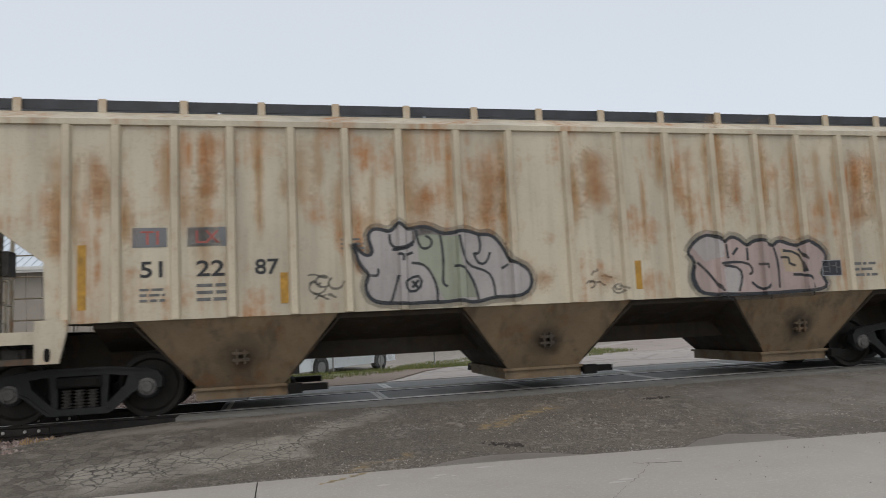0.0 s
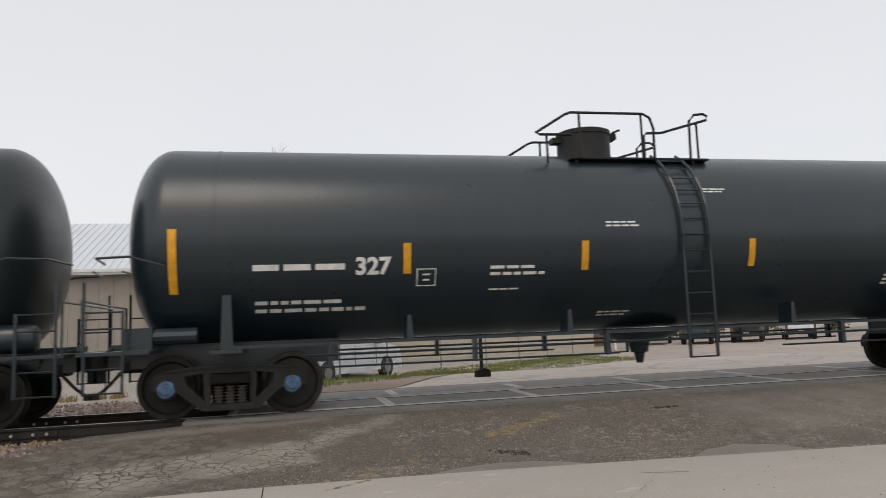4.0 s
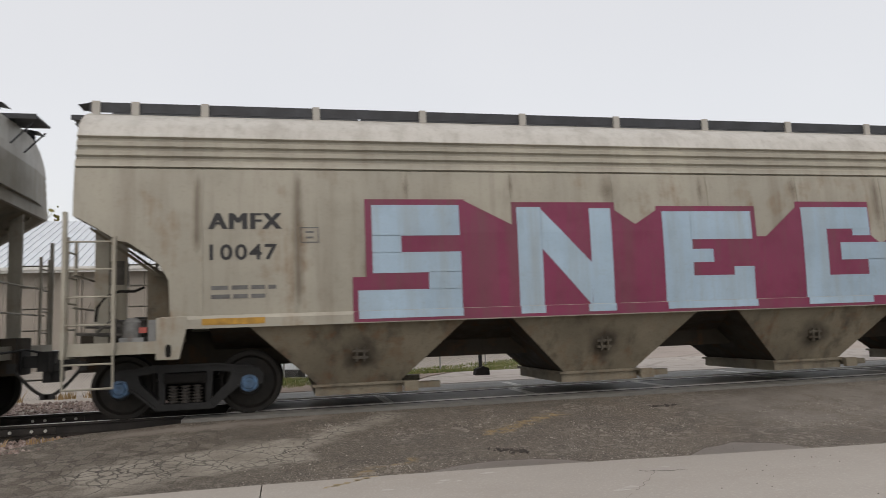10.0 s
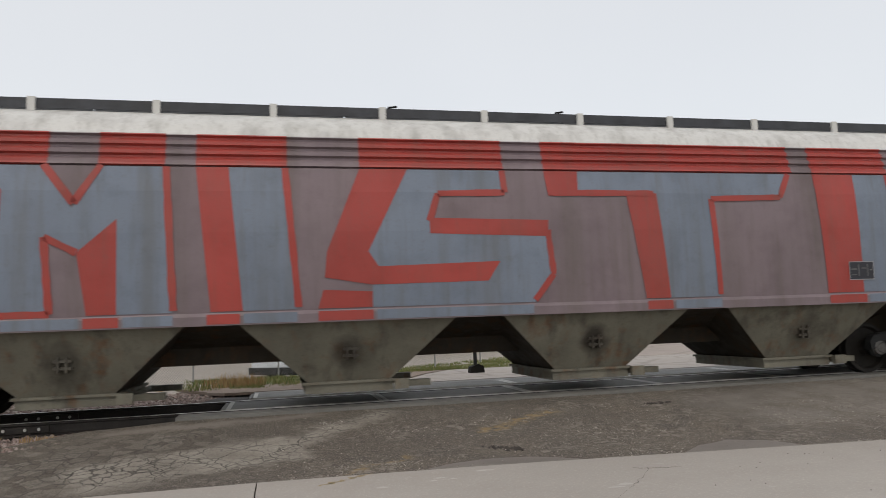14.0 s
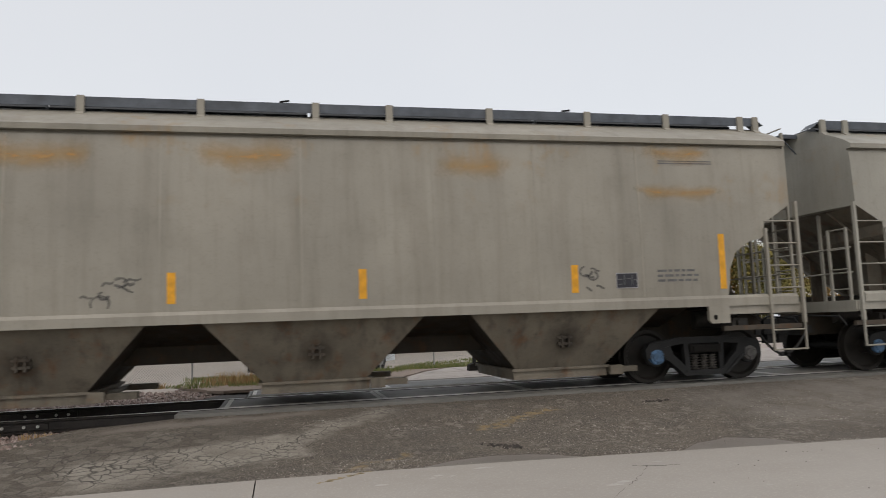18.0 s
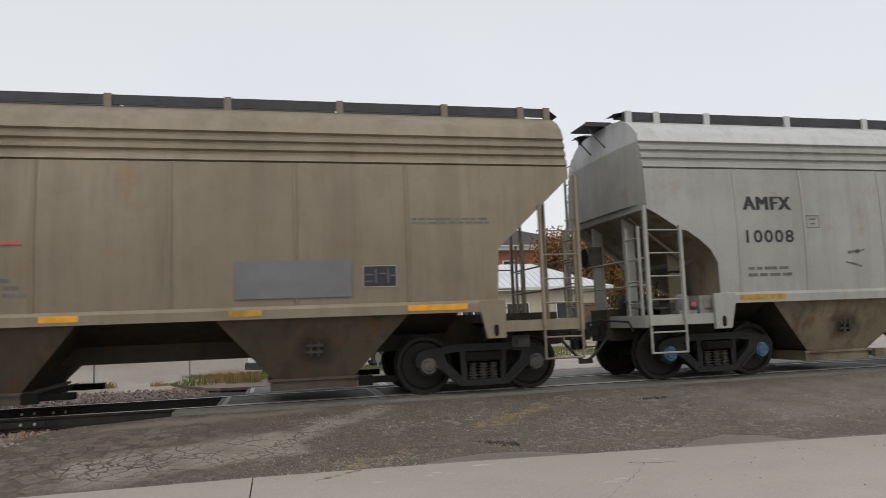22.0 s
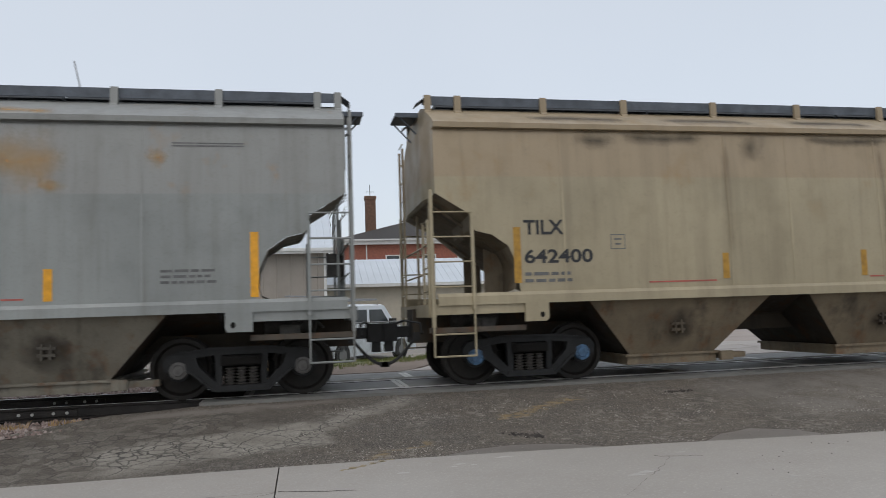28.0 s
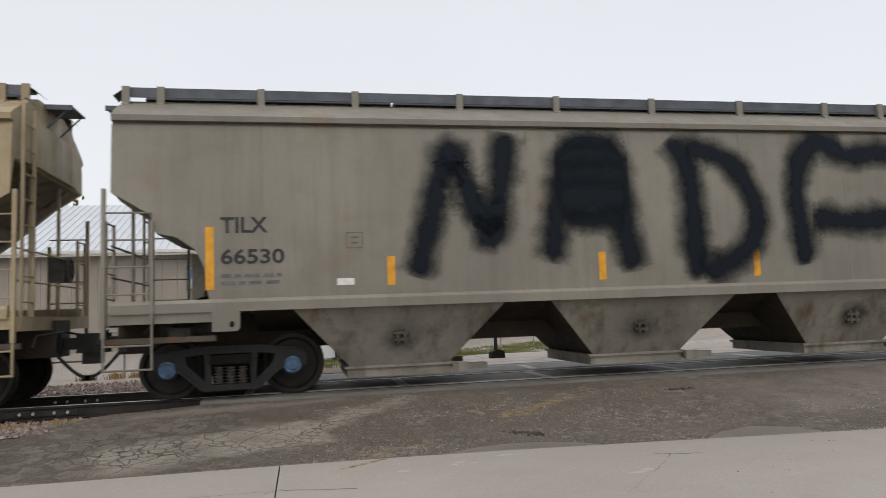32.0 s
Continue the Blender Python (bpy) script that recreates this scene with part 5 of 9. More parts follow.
# one sheet to the horizon, dipping under the street and the track bed
gs = Shape()
xs_g = [-3000, -400, -120, -60, -30, -15, -8, -4, -1.2, 0, 4, 8, 15, 30, 60, 120, 400, 3000]
ys_g = [-3000, -300, -80, -30, -12, -8, -6, -5, -4, -3, -2, -1.4, 1.7, 2.2, 3, 4, 5.5, 8, 12, 16, 20, 40, 80, 300, 3000]
gs.grid([[(x, y, (-0.30 if -1.5 < y < 1.8 or (x < -1 and 0 < y < 6) else lay(x, y) - 0.055 + (0.5 * smooth_step(11.0, 20.0, y) if x <= 0 else 0) - (0.05 if y < 0 and x < -1 else 0))) for x in xs_g] for y in ys_g])
tagged(part("ground", gs, M_DIRT), "pale gravelly yard ground with dust", "", "", "structure")

tagged(sheet("road", [(-1.45, -1.33), (60, -1.33), (60, -4.85), (7.2, -5.05), (3.7, -4.80), (1.6, -4.63), (-0.3, -4.58), (-14, -4.66), (-14, -4.4), (-6.2, -3.6), (-3.5, -2.35), (-2.6, -1.65)], 0.0, M_ASPHALT, 0.35, 0.12, wobble=0.03),
       "worn dark asphalt with loose chips and a pothole", "", "", "structure")
sheet("silt_patch", [(1.45, -4.60), (1.8, -4.42), (2.4, -4.36), (2.9, -4.5), (3.2, -4.72), (2.6, -4.72), (1.9, -4.66)], 0.006, M_MUD, 0.2, 0.008, "smooth dried silt along the concrete edge", wobble=0.04, seed=5)
sheet("silt_patch", [(4.3, -4.88), (4.72, -4.52), (5.2, -4.36), (5.6, -4.55), (5.75, -4.85), (5.7, -5.02), (4.9, -4.94)], 0.006, M_MUD, 0.2, 0.008, "smooth dried silt along the concrete edge", wobble=0.04, seed=6)

# concrete apron in slabs
edge_at = [(-40, -4.72), (-14, -4.70), (-0.27, -4.60), (1.6, -4.66), (3.7, -4.84), (6.6, -5.13), (14, -5.5), (60, -6.2)]
apron = new("apron")
tagged(apron, "pale broom-finished concrete apron with tight joints", "", "", "structure")


def slab(x0, x1, y0, top=True):
    s = Shape()
    n = max(1, int((x1 - x0) / 1.2))
    rows = []
    for j in range(2):
        rows.append([(x0 + 0.006 + (x1 - x0 - 0.012) * k / n, (lerp(edge_at, x0 + (x1 - x0) * k / n) if top else y0[1]) if j == 0 else y0[0], -0.335) for k in range(n + 1)])
    s.grid(rows)
    low = [[(x, y, -0.5) for x, y, z in rows[0]], rows[0]]
    s.grid(low)
    return s


for a, b in ((-40, -12), (-12, -6.2), (-6.2, -0.26)):
    part("slab", slab(a, b, (-5.66, 0)), M_SLAB, apron)
for a, b in ((-0.26, 12), (12, 60)):
    part("slab", slab(a, b, (-12.0, 0)), M_SLAB, apron)
    part("slab", slab(a, b, (-40.0, -12.01), False), M_SLAB, apron)
for a, b in ((-40, -9), (-9, -3.2), (-3.2, -0.26)):
    part("slab", slab(a, b, (-12.0, -5.67), False), M_SLAB, apron)
    part("slab", slab(a, b, (-40.0, -12.01), False), M_SLAB, apron)


def crack(name, pts, width, z, mat, seed):
    rnd = random.Random(seed)
    s = Shape()
    rows = []
    for (x0, y0), (x1, y1) in zip(pts, pts[1:]):
        n = max(2, int(math.hypot(x1 - x0, y1 - y0) / 0.07))
        for k in range(n):
            rows.append((x0 + (x1 - x0) * k / n + rnd.uniform(-0.012, 0.012), y0 + (y1 - y0) * k / n + rnd.uniform(-0.02, 0.02)))
    s.grid([[(x - width / 2 * rnd.uniform(0.5, 1.3), y, z) for x, y in rows], [(x + width / 2 * rnd.uniform(0.5, 1.3), y + 0.012, z) for x, y in rows]])
    return part(name, s, mat, apron)


crack("crack", [(-0.24, -5.66), (-0.5, -5.86), (-0.9, -6.1)], 0.010, -0.3335, M_TIE, 4)
crack("crack", [(-0.24, -5.66), (0.1, -5.78), (0.5, -5.84)], 0.007, -0.3335, M_TIE, 6)
crack("crack", [(3.55, -5.5), (3.2, -5.95), (2.7, -6.5), (2.45, -6.8)], 0.010, -0.3335, M_TIE, 1)
crack("crack", [(3.55, -5.5), (3.35, -5.38)], 0.007, -0.3335, M_TIE, 2)
crack("crack", [(3.55, -5.5), (3.95, -5.58)], 0.007, -0.3335, M_TIE, 3)
M_BLOTCH = ground_mat("lime_blotch", ((0.42, 0.40, 0.375), (0.47, 0.45, 0.42)), 2.0, 0.1, 0.8)
S_TRACE = plain("yellow_paint_trace", (0.36, 0.29, 0.17), 0.8, 0.0, 0.2, 9)
for k in range(26):
    u = k / 25
    x, y = 0.35 + 0.5 * u + 0.03 * math.sin(k * 5.1), -5.0 + 0.36 * u + 0.02 * math.cos(k * 3.7)
    r = 0.012 + 0.014 * abs(math.sin(k * 2.9))
    part("paint_trace", Shape().prism([(x - r * 1.6, y), (x - r * 0.3, y - r * 0.7), (x + r * 1.4, y - r * 0.2), (x + r, y + r * 0.6), (x - r * 0.5, y + r * 0.8)], -0.336, -0.3338, "z"), S_TRACE, apron)
for x, y, a, b in ((1.5, -5.1, 0.05, 0.03), (1.62, -5.18, 0.03, 0.02), (1.42, -5.2, 0.03, 0.02), (3.03, -6.02, 0.07, 0.035), (2.9, -6.1, 0.08, 0.03), (2.01, -4.92, 0.09, 0.03), (3.76, -5.33, 0.05, 0.025), (0.9, -5.3, 0.06, 0.03), (4.1, -6.6, 0.05, 0.02)):
    part("stain", Shape().prism([(x + a * math.cos(k * 0.7) * (1 + 0.25 * math.sin(k * 2.3 + x)), y + b * math.sin(k * 0.7) * (1 + 0.2 * math.cos(k * 3.1))) for k in range(9)], -0.336, -0.3335, "z"), M_BLOTCH, apron)

# the level crossing: concrete panels with steel edges between and beside the rails
crossing = new("crossing")
tagged(crossing, "damp concrete crossing panels with steel edge angles", "", "", "structure")
PANEL = 2.455


def panel_shape(y0, y1):
    s = Shape()
    s.box(0.002, PANEL - 0.002, y0, y1, -0.25, -0.004)
    return s


def angle_shape(y0, y1):
    s = Shape()
    for x in (0.008, PANEL - 0.078):
        s.box(x, x + 0.07, y0, y1, -0.03, 0.0)
    return s


for k in range(12):
    x = -0.86 + k * PANEL
    for tag, y0, y1, dx in (("near", -1.30, -0.86, -0.62), ("mid", -0.64, 0.64, 0.0), ("far", 0.93, 2.2, 0.34)):
        p = part("panel", once("panel_" + tag, lambda: panel_shape(y0, y1)), M_CROSSING, crossing)
        p.location = (x + dx, 0, 0)
        if tag != "near":
            part("edge_angle", once("angle_" + tag, lambda: angle_shape(y0, y1)), M_CURBSTEEL, p)

part("kerb_strip", Shape().box(-0.55, 28, 0.905, 0.945, -0.2, 0.022), M_CURBSTEEL, crossing, "pale worn concrete lip along the far rail")
part("kerb_strip", Shape().box(-0.9, 28, -0.675, -0.645, -0.2, 0.004), M_CURBSTEEL, crossing, "thin pale lip along the near rail")

# rails, ties and ballast
for y, nm in ((-0.755, "near"), (0.755, "far")):
    prof = [(-0.075, -0.18), (0.075, -0.18), (0.075, -0.168), (0.012, -0.15), (0.01, -0.045), (0.036, -0.034), (0.037, -0.008), (0.03, -0.001), (-0.03, -0.001), (-0.037, -0.008), (-0.036, -0.034), (-0.01, -0.045), (-0.012, -0.15), (-0.075, -0.168)]
    rail = part("rail", Shape().prism([(y + a, b) for a, b in prof], -400, 400, "x"), M_RAIL)
    tagged(rail, "dark steel rail with a bright worn head", "rail", "rails of the track")
    part("rail_head", Shape().box(-400, 400, y - 0.034, y + 0.034, -0.001, 0.0015), M_RAILTOP, rail)
    bar = part("joint_bar", Shape().prism([(y - 0.034, -0.14), (y - 0.014, -0.145), (y - 0.012, -0.05), (y - 0.034, -0.055)], -4.15, -3.25, "x"), M_RAIL, rail)
    for k in range(4):
        part("bolt", once("rail_bolt", lambda: Shape().lathe([(-0.02, 0.022), (0.0, 0.024)], (0, 0, 0), "y", 8)), M_CURBSTEEL, bar).location = (-4.02 + 0.18 * k + (0.1 if k > 1 else 0), y - 0.036, -0.095)

for k in range(60):
    x = -1.3 - k * 0.51
    tie = part("tie", once("tie", lambda: Shape().box(-0.11, 0.11, -1.3, 1.3, -0.36, -0.182)), M_TIE)
    tie.location = (x, 0, 0)
    tagged(tie, "creosoted wooden tie sunk in ballast", "tie", "ties of the track")
    if k < 30:
        for y in (-0.755, 0.755):
            part("tie_plate", once("tie_plate", lambda: Shape().box(-0.09, 0.09, -0.16, 0.16, -0.184, -0.176)), M_RAIL, tie).location = (0, y, 0)

# end of the flangeway: dark timber header at the crossing's edge
tagged(part("header_board", Shape().box(-0.93, -0.865, -0.62, 0.62, -0.24, -0.006).box(-0.58, -0.53, 0.94, 2.2, -0.24, -0.004), M_CROSSING), "pale concrete end face of the crossing", "", "", "structure")
tagged(part("ramp_plate", Shape().prism([(-1.6, 0.95), (-0.62, 0.95), (-0.62, 2.2), (-1.2, 2.3)], -0.2, -0.06, "z"), M_TIE), "dark timber deflector beside the crossing", "deflector")


def stones(name, n, place, size, mat, seed, label, kind="stuff"):
    rnd = random.Random(seed)
    s = Shape()
    for _ in range(n):
        x, y, z = place(rnd)
        r = rnd.uniform(*size)
        a = [rnd.uniform(0.6, 1.25) * r for _ in range(6)]
        sp = rnd.uniform(0, 6.28)
        c, q = math.cos(sp), math.sin(sp)
        pts = [(a[0], 0, 0), (0, a[1], 0.2 * r), (-a[2], 0, 0.1 * r), (0, -a[3], 0), (0.1 * r, 0.1 * r, a[4] * 0.8), (0, 0, -a[5] * 0.5)]
        s.add([(x + c * px - q * py, y + q * px + c * py, z + pz) for px, py, pz in pts], [(0, 1, 4), (1, 2, 4), (2, 3, 4), (3, 0, 4), (1, 0, 5), (2, 1, 5), (3, 2, 5), (0, 3, 5)])
    ob = part(name, s, mat)
    return tagged(ob, label, "", "", kind)


stones("broken_asphalt", 90, lambda r: (lambda x: (x, -3.72 - 0.75 * (x - 2.3) + r.gauss(0, 0.05), lay(x, -3.95) - 0.004))(2.32 + 0.42 * r.random()), (0.015, 0.04), M_TIE, 17, "dark broken lumps in a shallow pothole")
stones("broken_asphalt", 45, lambda r: (5.25 + 0.5 * r.random(), -2.2 + r.gauss(0, 0.05), lay(5, -2.2) - 0.004), (0.012, 0.03), M_TIE, 18, "dark broken lumps in worn asphalt")
stones("apron_grit", 26, lambda r: (r.uniform(3.2, 6.5), r.uniform(-7.2, -5.4), -0.334), (0.004, 0.011), M_TIE, 19, "dark grit scattered on the concrete")
stones("ballast", 8500, lambda r: (lambda x, y: (x, y, -0.235 + 0.04 * r.random() - (0.05 if abs(y) < 0.7 else 0) - max(0, y - 1.3) * 0.008))(-1.0 - 13 * r.random() ** 1.3, r.uniform(-1.5, 6.4)),
       (0.03, 0.062), M_BALLAST, 11, "pinkish grey crushed stone ballast beside the rails")
stones("gravel", 2600, lambda r: (lambda x: (x, -1.35 - r.random() * (0.25 + max(0, -x - 1.6) * 0.55), -0.16))(-1.5 - 6 * r.random() ** 1.4),
       (0.02, 0.05), M_BALLAST, 12, "pinkish loose gravel on the near shoulder")
M_CHIP = leaf_mat("loose_chip", ((0.07, 0.06, 0.05), (0.20, 0.18, 0.155), (0.42, 0.395, 0.35)))
rc = random.Random(5)
HEAPS = [(rc.uniform(0.0, 10.5), 2.6 * rc.random() ** 1.6, rc.uniform(0.12, 0.5)) for _ in range(70)]


def chip_at(r):
    """Chips lie in drifts and along the concrete's edge."""
    if r.random() < 0.62:
        hx, hq, hr = r.choice(HEAPS)
        x, q = hx + r.gauss(0, hr), abs(hq + r.gauss(0, hr * 0.35))
    else:
        x, q = r.uniform(-0.5, 11.0), 2.9 * r.random() ** 2.6
    y = lerp(edge_at, x) + 0.02 + q
    return x, y, lay(x, y) + 0.002


stones("road_chips", 9000, lambda r: chip_at(r),
       (0.004, 0.012), M_CHIP, 13, "pale stone chips loose on the asphalt")

# beyond the rails
M_EARTH = ground_mat("brown_earth", ((0.15, 0.115, 0.092), (0.24, 0.195, 0.16)), 1.2, 0.4, 0.95, 0.0, 1.0, 0.8, (0.09, 0.07, 0.055))
sheet("earth_strip", [(-1.2, 4.0), (2.1, 4.12), (2.8, 5.6), (3.8, 7.6), (5.2, 9.5), (6.6, 11.6), (6.9, 13.4), (5.3, 11.2), (3.2, 9.6), (1.5, 8.6), (0.0, 8.0), (-0.8, 7.0), (-2.6, 6.9)], 0.012, M_EARTH, 0.4, 0.06, "bare brown earth beside the drive", wobble=0.06, seed=15)
sheet("pavement", [(-0.5, 2.23), (60, 2.23), (60, 4.15), (2.6, 4.15), (-0.6, 4.05)], 0.0, M_CROSSING, 1.0, 0.1, "damp grey asphalt strip behind the rails")
sheet("driveway", [(2.2, 4.22), (60, 4.22), (90, 40), (40, 46), (15.8, 22.6), (9.2, 15.0), (6.9, 11.6), (5.3, 9.4), (3.9, 7.5), (2.9, 5.5)], 0.01, M_DRIVE, 1.0, 0.1, "pale concrete street leading away from the crossing")
sheet("verge", [(-1.3, 8.4), (-1.1, 7.0), (-0.65, 6.3), (0.0, 7.2), (1.5, 7.8), (3.2, 8.8), (5.3, 10.5), (6.9, 13.0), (8.7, 15.9), (15.0, 22.8), (14.0, 23.6), (7.6, 16.0), (3.6, 13.8), (-1.0, 10.5)], 0.02, M_TURF, 0.6, 0.05, "thin green grass verge", wobble=0.08)
sheet("street", [(7.4, 12.4), (60, 11), (95, 42), (40, 50), (16.5, 22.0)], 0.016, M_STREET, 1.0, 0.05, "dusty pinkish street surface")

# ---------------------------------------------------------------- behind the train

M_SIDING = plain("taupe_siding", (0.30, 0.27, 0.235), 0.7, 0.0, 0.06, 1.2, 0.05)
M_ROOF = plain("white_metal_roof", (0.62, 0.66, 0.70), 0.4, 0.2, 0.05, 0.8, 0.05)
M_TRIM = plain("white_trim", (0.62, 0.62, 0.60), 0.6, 0.0, 0.06, 3, 0.05)
M_CREAM = plain("cream_wall", (0.46, 0.42, 0.34), 0.75, 0.0, 0.06, 2, 0.05)
M_GLASS = plain("dim_glass", (0.05, 0.06, 0.065), 0.12, 0.0, 0.1, 3, 0.0)
M_BRICK = plain("red_brick", (0.29, 0.11, 0.075), 0.85, 0.0, 0.15, 6, 0.3)
M_CHIMNEY = plain("brown_brick", (0.15, 0.085, 0.055), 0.85, 0.0, 0.2, 5, 0.3)
M_SHINGLE = plain("dark_shingle", (0.055, 0.05, 0.047), 0.85, 0.0, 0.2, 3, 0.3)
M_GALV = plain("galvanised_steel", (0.30, 0.30, 0.30), 0.5, 0.5, 0.1, 5, 0.1)
M_VAN = plain("white_van_paint", (0.74, 0.78, 0.82), 0.3, 0.0, 0.05, 2, 0.0)
M_TYRE = plain("tyre_rubber", (0.02, 0.02, 0.02), 0.8, 0.0, 0.2, 8, 0.1)
M_SIGN = plain("sign_face", (0.50, 0.60, 0.58), 0.5, 0.0, 0.05, 3, 0.0)
M_SIGNBLUE = plain("sign_blue", (0.02, 0.16, 0.45), 0.5, 0.0, 0.1, 3, 0.0)
M_BARK = plain("grey_bark", (0.085, 0.07, 0.058), 0.9, 0.0, 0.25, 8, 0.4)

# metal building with a white standing-seam roof
shop = new("metal_building")
tagged(shop, "taupe metal-sided workshop with a white ribbed roof", "building")
BY, BX0, BX1 = 20.0, -34.0, 1.05
wall = part("wall", Shape().box(BX0, BX1, BY, BY + 0.15, -0.6, 4.05).box(BX1 - 0.15, BX1, BY + 0.15, BY + 14, -0.6, 4.05).box(BX0, BX1, BY + 13.85, BY + 14, -0.6, 4.05)
            .box(BX0, BX0 + 0.15, BY + 0.15, BY + 13.85, -0.6, 4.05).prism([(BY, 4.05), (BY + 14, 4.05), (BY + 7, 7.18)], BX1 - 0.15, BX1, "x"), M_SIDING, shop)
for k in range(58):
    part("siding_rib", once("siding_rib", lambda: Shape().prism([(-0.04, 0.0), (-0.02, -0.018), (0.02, -0.018), (0.04, 0.0)], -0.5, 4.0, "z")), M_SIDING, wall).location = (BX1 - 0.35 - 0.6 * k, BY, 0)
roof = part("roof", Shape().prism([(BY - 0.45, 4.12), (BY - 0.45, 4.22), (BY + 7, 7.30), (BY + 14.45, 4.22), (BY + 14.45, 4.12), (BY + 7, 7.18)], BX0 - 0.3, BX1 + 0.35, "x"), M_ROOF, shop)
for k in range(110):
    part("roof_seam", once("roof_seam", lambda: Shape().prism([(BY - 0.45, 4.222), (BY - 0.45, 4.26), (BY + 7, 7.34), (BY + 7, 7.302)], -0.018, 0.018, "x")), M_ROOF, roof).location = (BX1 + 0.3 - 0.32 * k, 0, 0)
part("eave_trim", Shape().box(BX0 - 0.3, BX1 + 0.36, BY - 0.5, BY - 0.44, 4.0, 4.24), M_TRIM, shop)
part("gutter", Shape().box(BX0 - 0.3, BX1 + 0.36, BY - 0.56, BY - 0.5, 4.1, 4.2), M_TRIM, shop)
part("corner_trim", Shape().box(BX1 - 0.1, BX1 + 0.03, BY - 0.03, BY + 0.12, -0.3, 4.05), M_TRIM, shop)
dr = part("door", Shape().box(-4.95, -2.65, BY - 0.05, BY + 0.02, -0.25, 2.06), M_TRIM, shop, "white overhead door")
for k in range(4):
    part("door_panel", once("door_panel", lambda: Shape().box(-4.85, -2.75, BY - 0.065, BY - 0.05, 0.0, 0.46)), M_TRIM, dr).location = (0, 0, -0.18 + k * 0.54)
win = part("window", Shape().box(-6.55, -5.95, BY - 0.05, BY + 0.02, 0.85, 1.75), M_TRIM, shop)
part("pane", Shape().box(-6.48, -6.02, BY - 0.06, BY - 0.05, 0.92, 1.68), M_GLASS, win)
part("notice", Shape().box(-6.38, -6.15, BY - 0.066, BY - 0.06, 1.05, 1.35).box(-6.30, -6.08, BY - 0.066, BY - 0.06, 1.42, 1.58), M_CREAM, win)
part("conduit", Shape().tube([(-8.35, BY - 0.06, -0.2), (-8.35, BY - 0.06, 4.0)], 0.045, 8).tube([(-8.2, BY - 0.06, -0.2), (-8.2, BY - 0.06, 2.3), (-7.95, BY - 0.1, 2.75)], 0.03, 6), M_SIDING, shop)
board = new("sign_board")
tagged(board, "pale company sign board with blue mark, lettering as bars", "sign")
part("panel", Shape().box(-4.86, -2.76, BY - 0.11, BY - 0.03, 2.49, 3.5), M_SIGN, board)
part("border", Shape().box(-4.88, -2.74, BY - 0.112, BY - 0.105, 3.46, 3.52).box(-4.88, -2.74, BY - 0.112, BY - 0.105, 2.47, 2.53).box(-4.88, -4.84, BY - 0.112, BY - 0.105, 2.47, 3.52).box(-2.78, -2.74, BY - 0.112, BY - 0.105, 2.47, 3.52), M_BLACK, board)
part("mark", Shape().box(-4.74, -4.42, BY - 0.118, BY - 0.11, 3.3, 3.4).box(-4.74, -4.64, BY - 0.118, BY - 0.11, 3.02, 3.3).box(-4.5, -4.25, BY - 0.118, BY - 0.11, 3.12, 3.2).box(-4.5, -4.25, BY - 0.118, BY - 0.11, 2.98, 3.05), M_SIGNBLUE, board)
part("lettering_bars", Shape().box(-4.15, -2.88, BY - 0.116, BY - 0.11, 3.2, 3.36).box(-4.15, -3.4, BY - 0.116, BY - 0.11, 2.96, 3.1).box(-3.32, -2.9, BY - 0.116, BY - 0.11, 2.96, 3.1), plain("sign_letter", (0.03, 0.10, 0.13), 0.5), board)
cu = bpy.data.curves.new("word", "FONT")
cu.body, cu.size, cu.extrude = "SOUTH", 0.26, 0.003
tmp = bpy.data.objects.new("word", cu)
me_word = bpy.data.meshes.new_from_object(tmp)
bpy.data.objects.remove(tmp)
word = part("word", me_word, bpy.data.materials["sign_letter"], board)
word.location, word.rotation_euler = (-3.72, BY - 0.118, 2.62), (math.pi / 2, 0, 0)

# low house behind, hip roof in white metal
house = new("low_house")
tagged(house, "low cream building with a white metal hip roof", "house")
HY, HX0, HX1 = 29.0, 1.2, 20.3
hw = part("wall", Shape().box(HX0, HX1 - 0.8, HY, HY + 8, -0.6, 2.95), M_CREAM, house)
s = Shape()
s.add([(HX0 - 2, HY - 0.5, 2.98), (HX1, HY - 0.5, 2.98), (HX1, HY + 8.5, 2.98), (HX0 - 2, HY + 8.5, 2.98), (HX0 - 2, HY + 4, 4.75), (HX1 - 3.6, HY + 4, 4.75)],
      [(0, 1, 5, 4), (1, 2, 5), (2, 3, 4, 5), (3, 0, 4), (3, 2, 1, 0)])
hr = part("roof", s, M_ROOF, house)
for k in range(48):
    x = HX0 + 0.2 + k * 0.4
    zt = 4.75 if x < HX1 - 3.6 else 2.98 + (HX1 - x) / 3.6 * 1.77
    yt = HY - 0.5 + (zt - 2.98) / 1.77 * 4.5
    part("roof_seam", Shape().prism([(HY - 0.5, 2.985), (HY - 0.5, 3.02), (yt, zt + 0.03), (yt, zt - 0.01)], x - 0.02, x + 0.02, "x"), M_ROOF, hr)
part("fascia", Shape().box(HX0 - 2, HX1 + 0.02, HY - 0.56, HY - 0.5, 2.82, 3.0), M_TRIM, house)
for x in (7.6, 11.4, 14.2, 17.4):
    w = part("window", Shape().box(x - 0.75, x + 0.75, HY - 0.06, HY, 1.0, 2.1), M_TRIM, house)
    for m in (-0.36, 0.36):
        part("pane", Shape().box(x + m - 0.31, x + m + 0.31, HY - 0.075, HY - 0.06, 1.07, 2.03), M_GLASS, w)
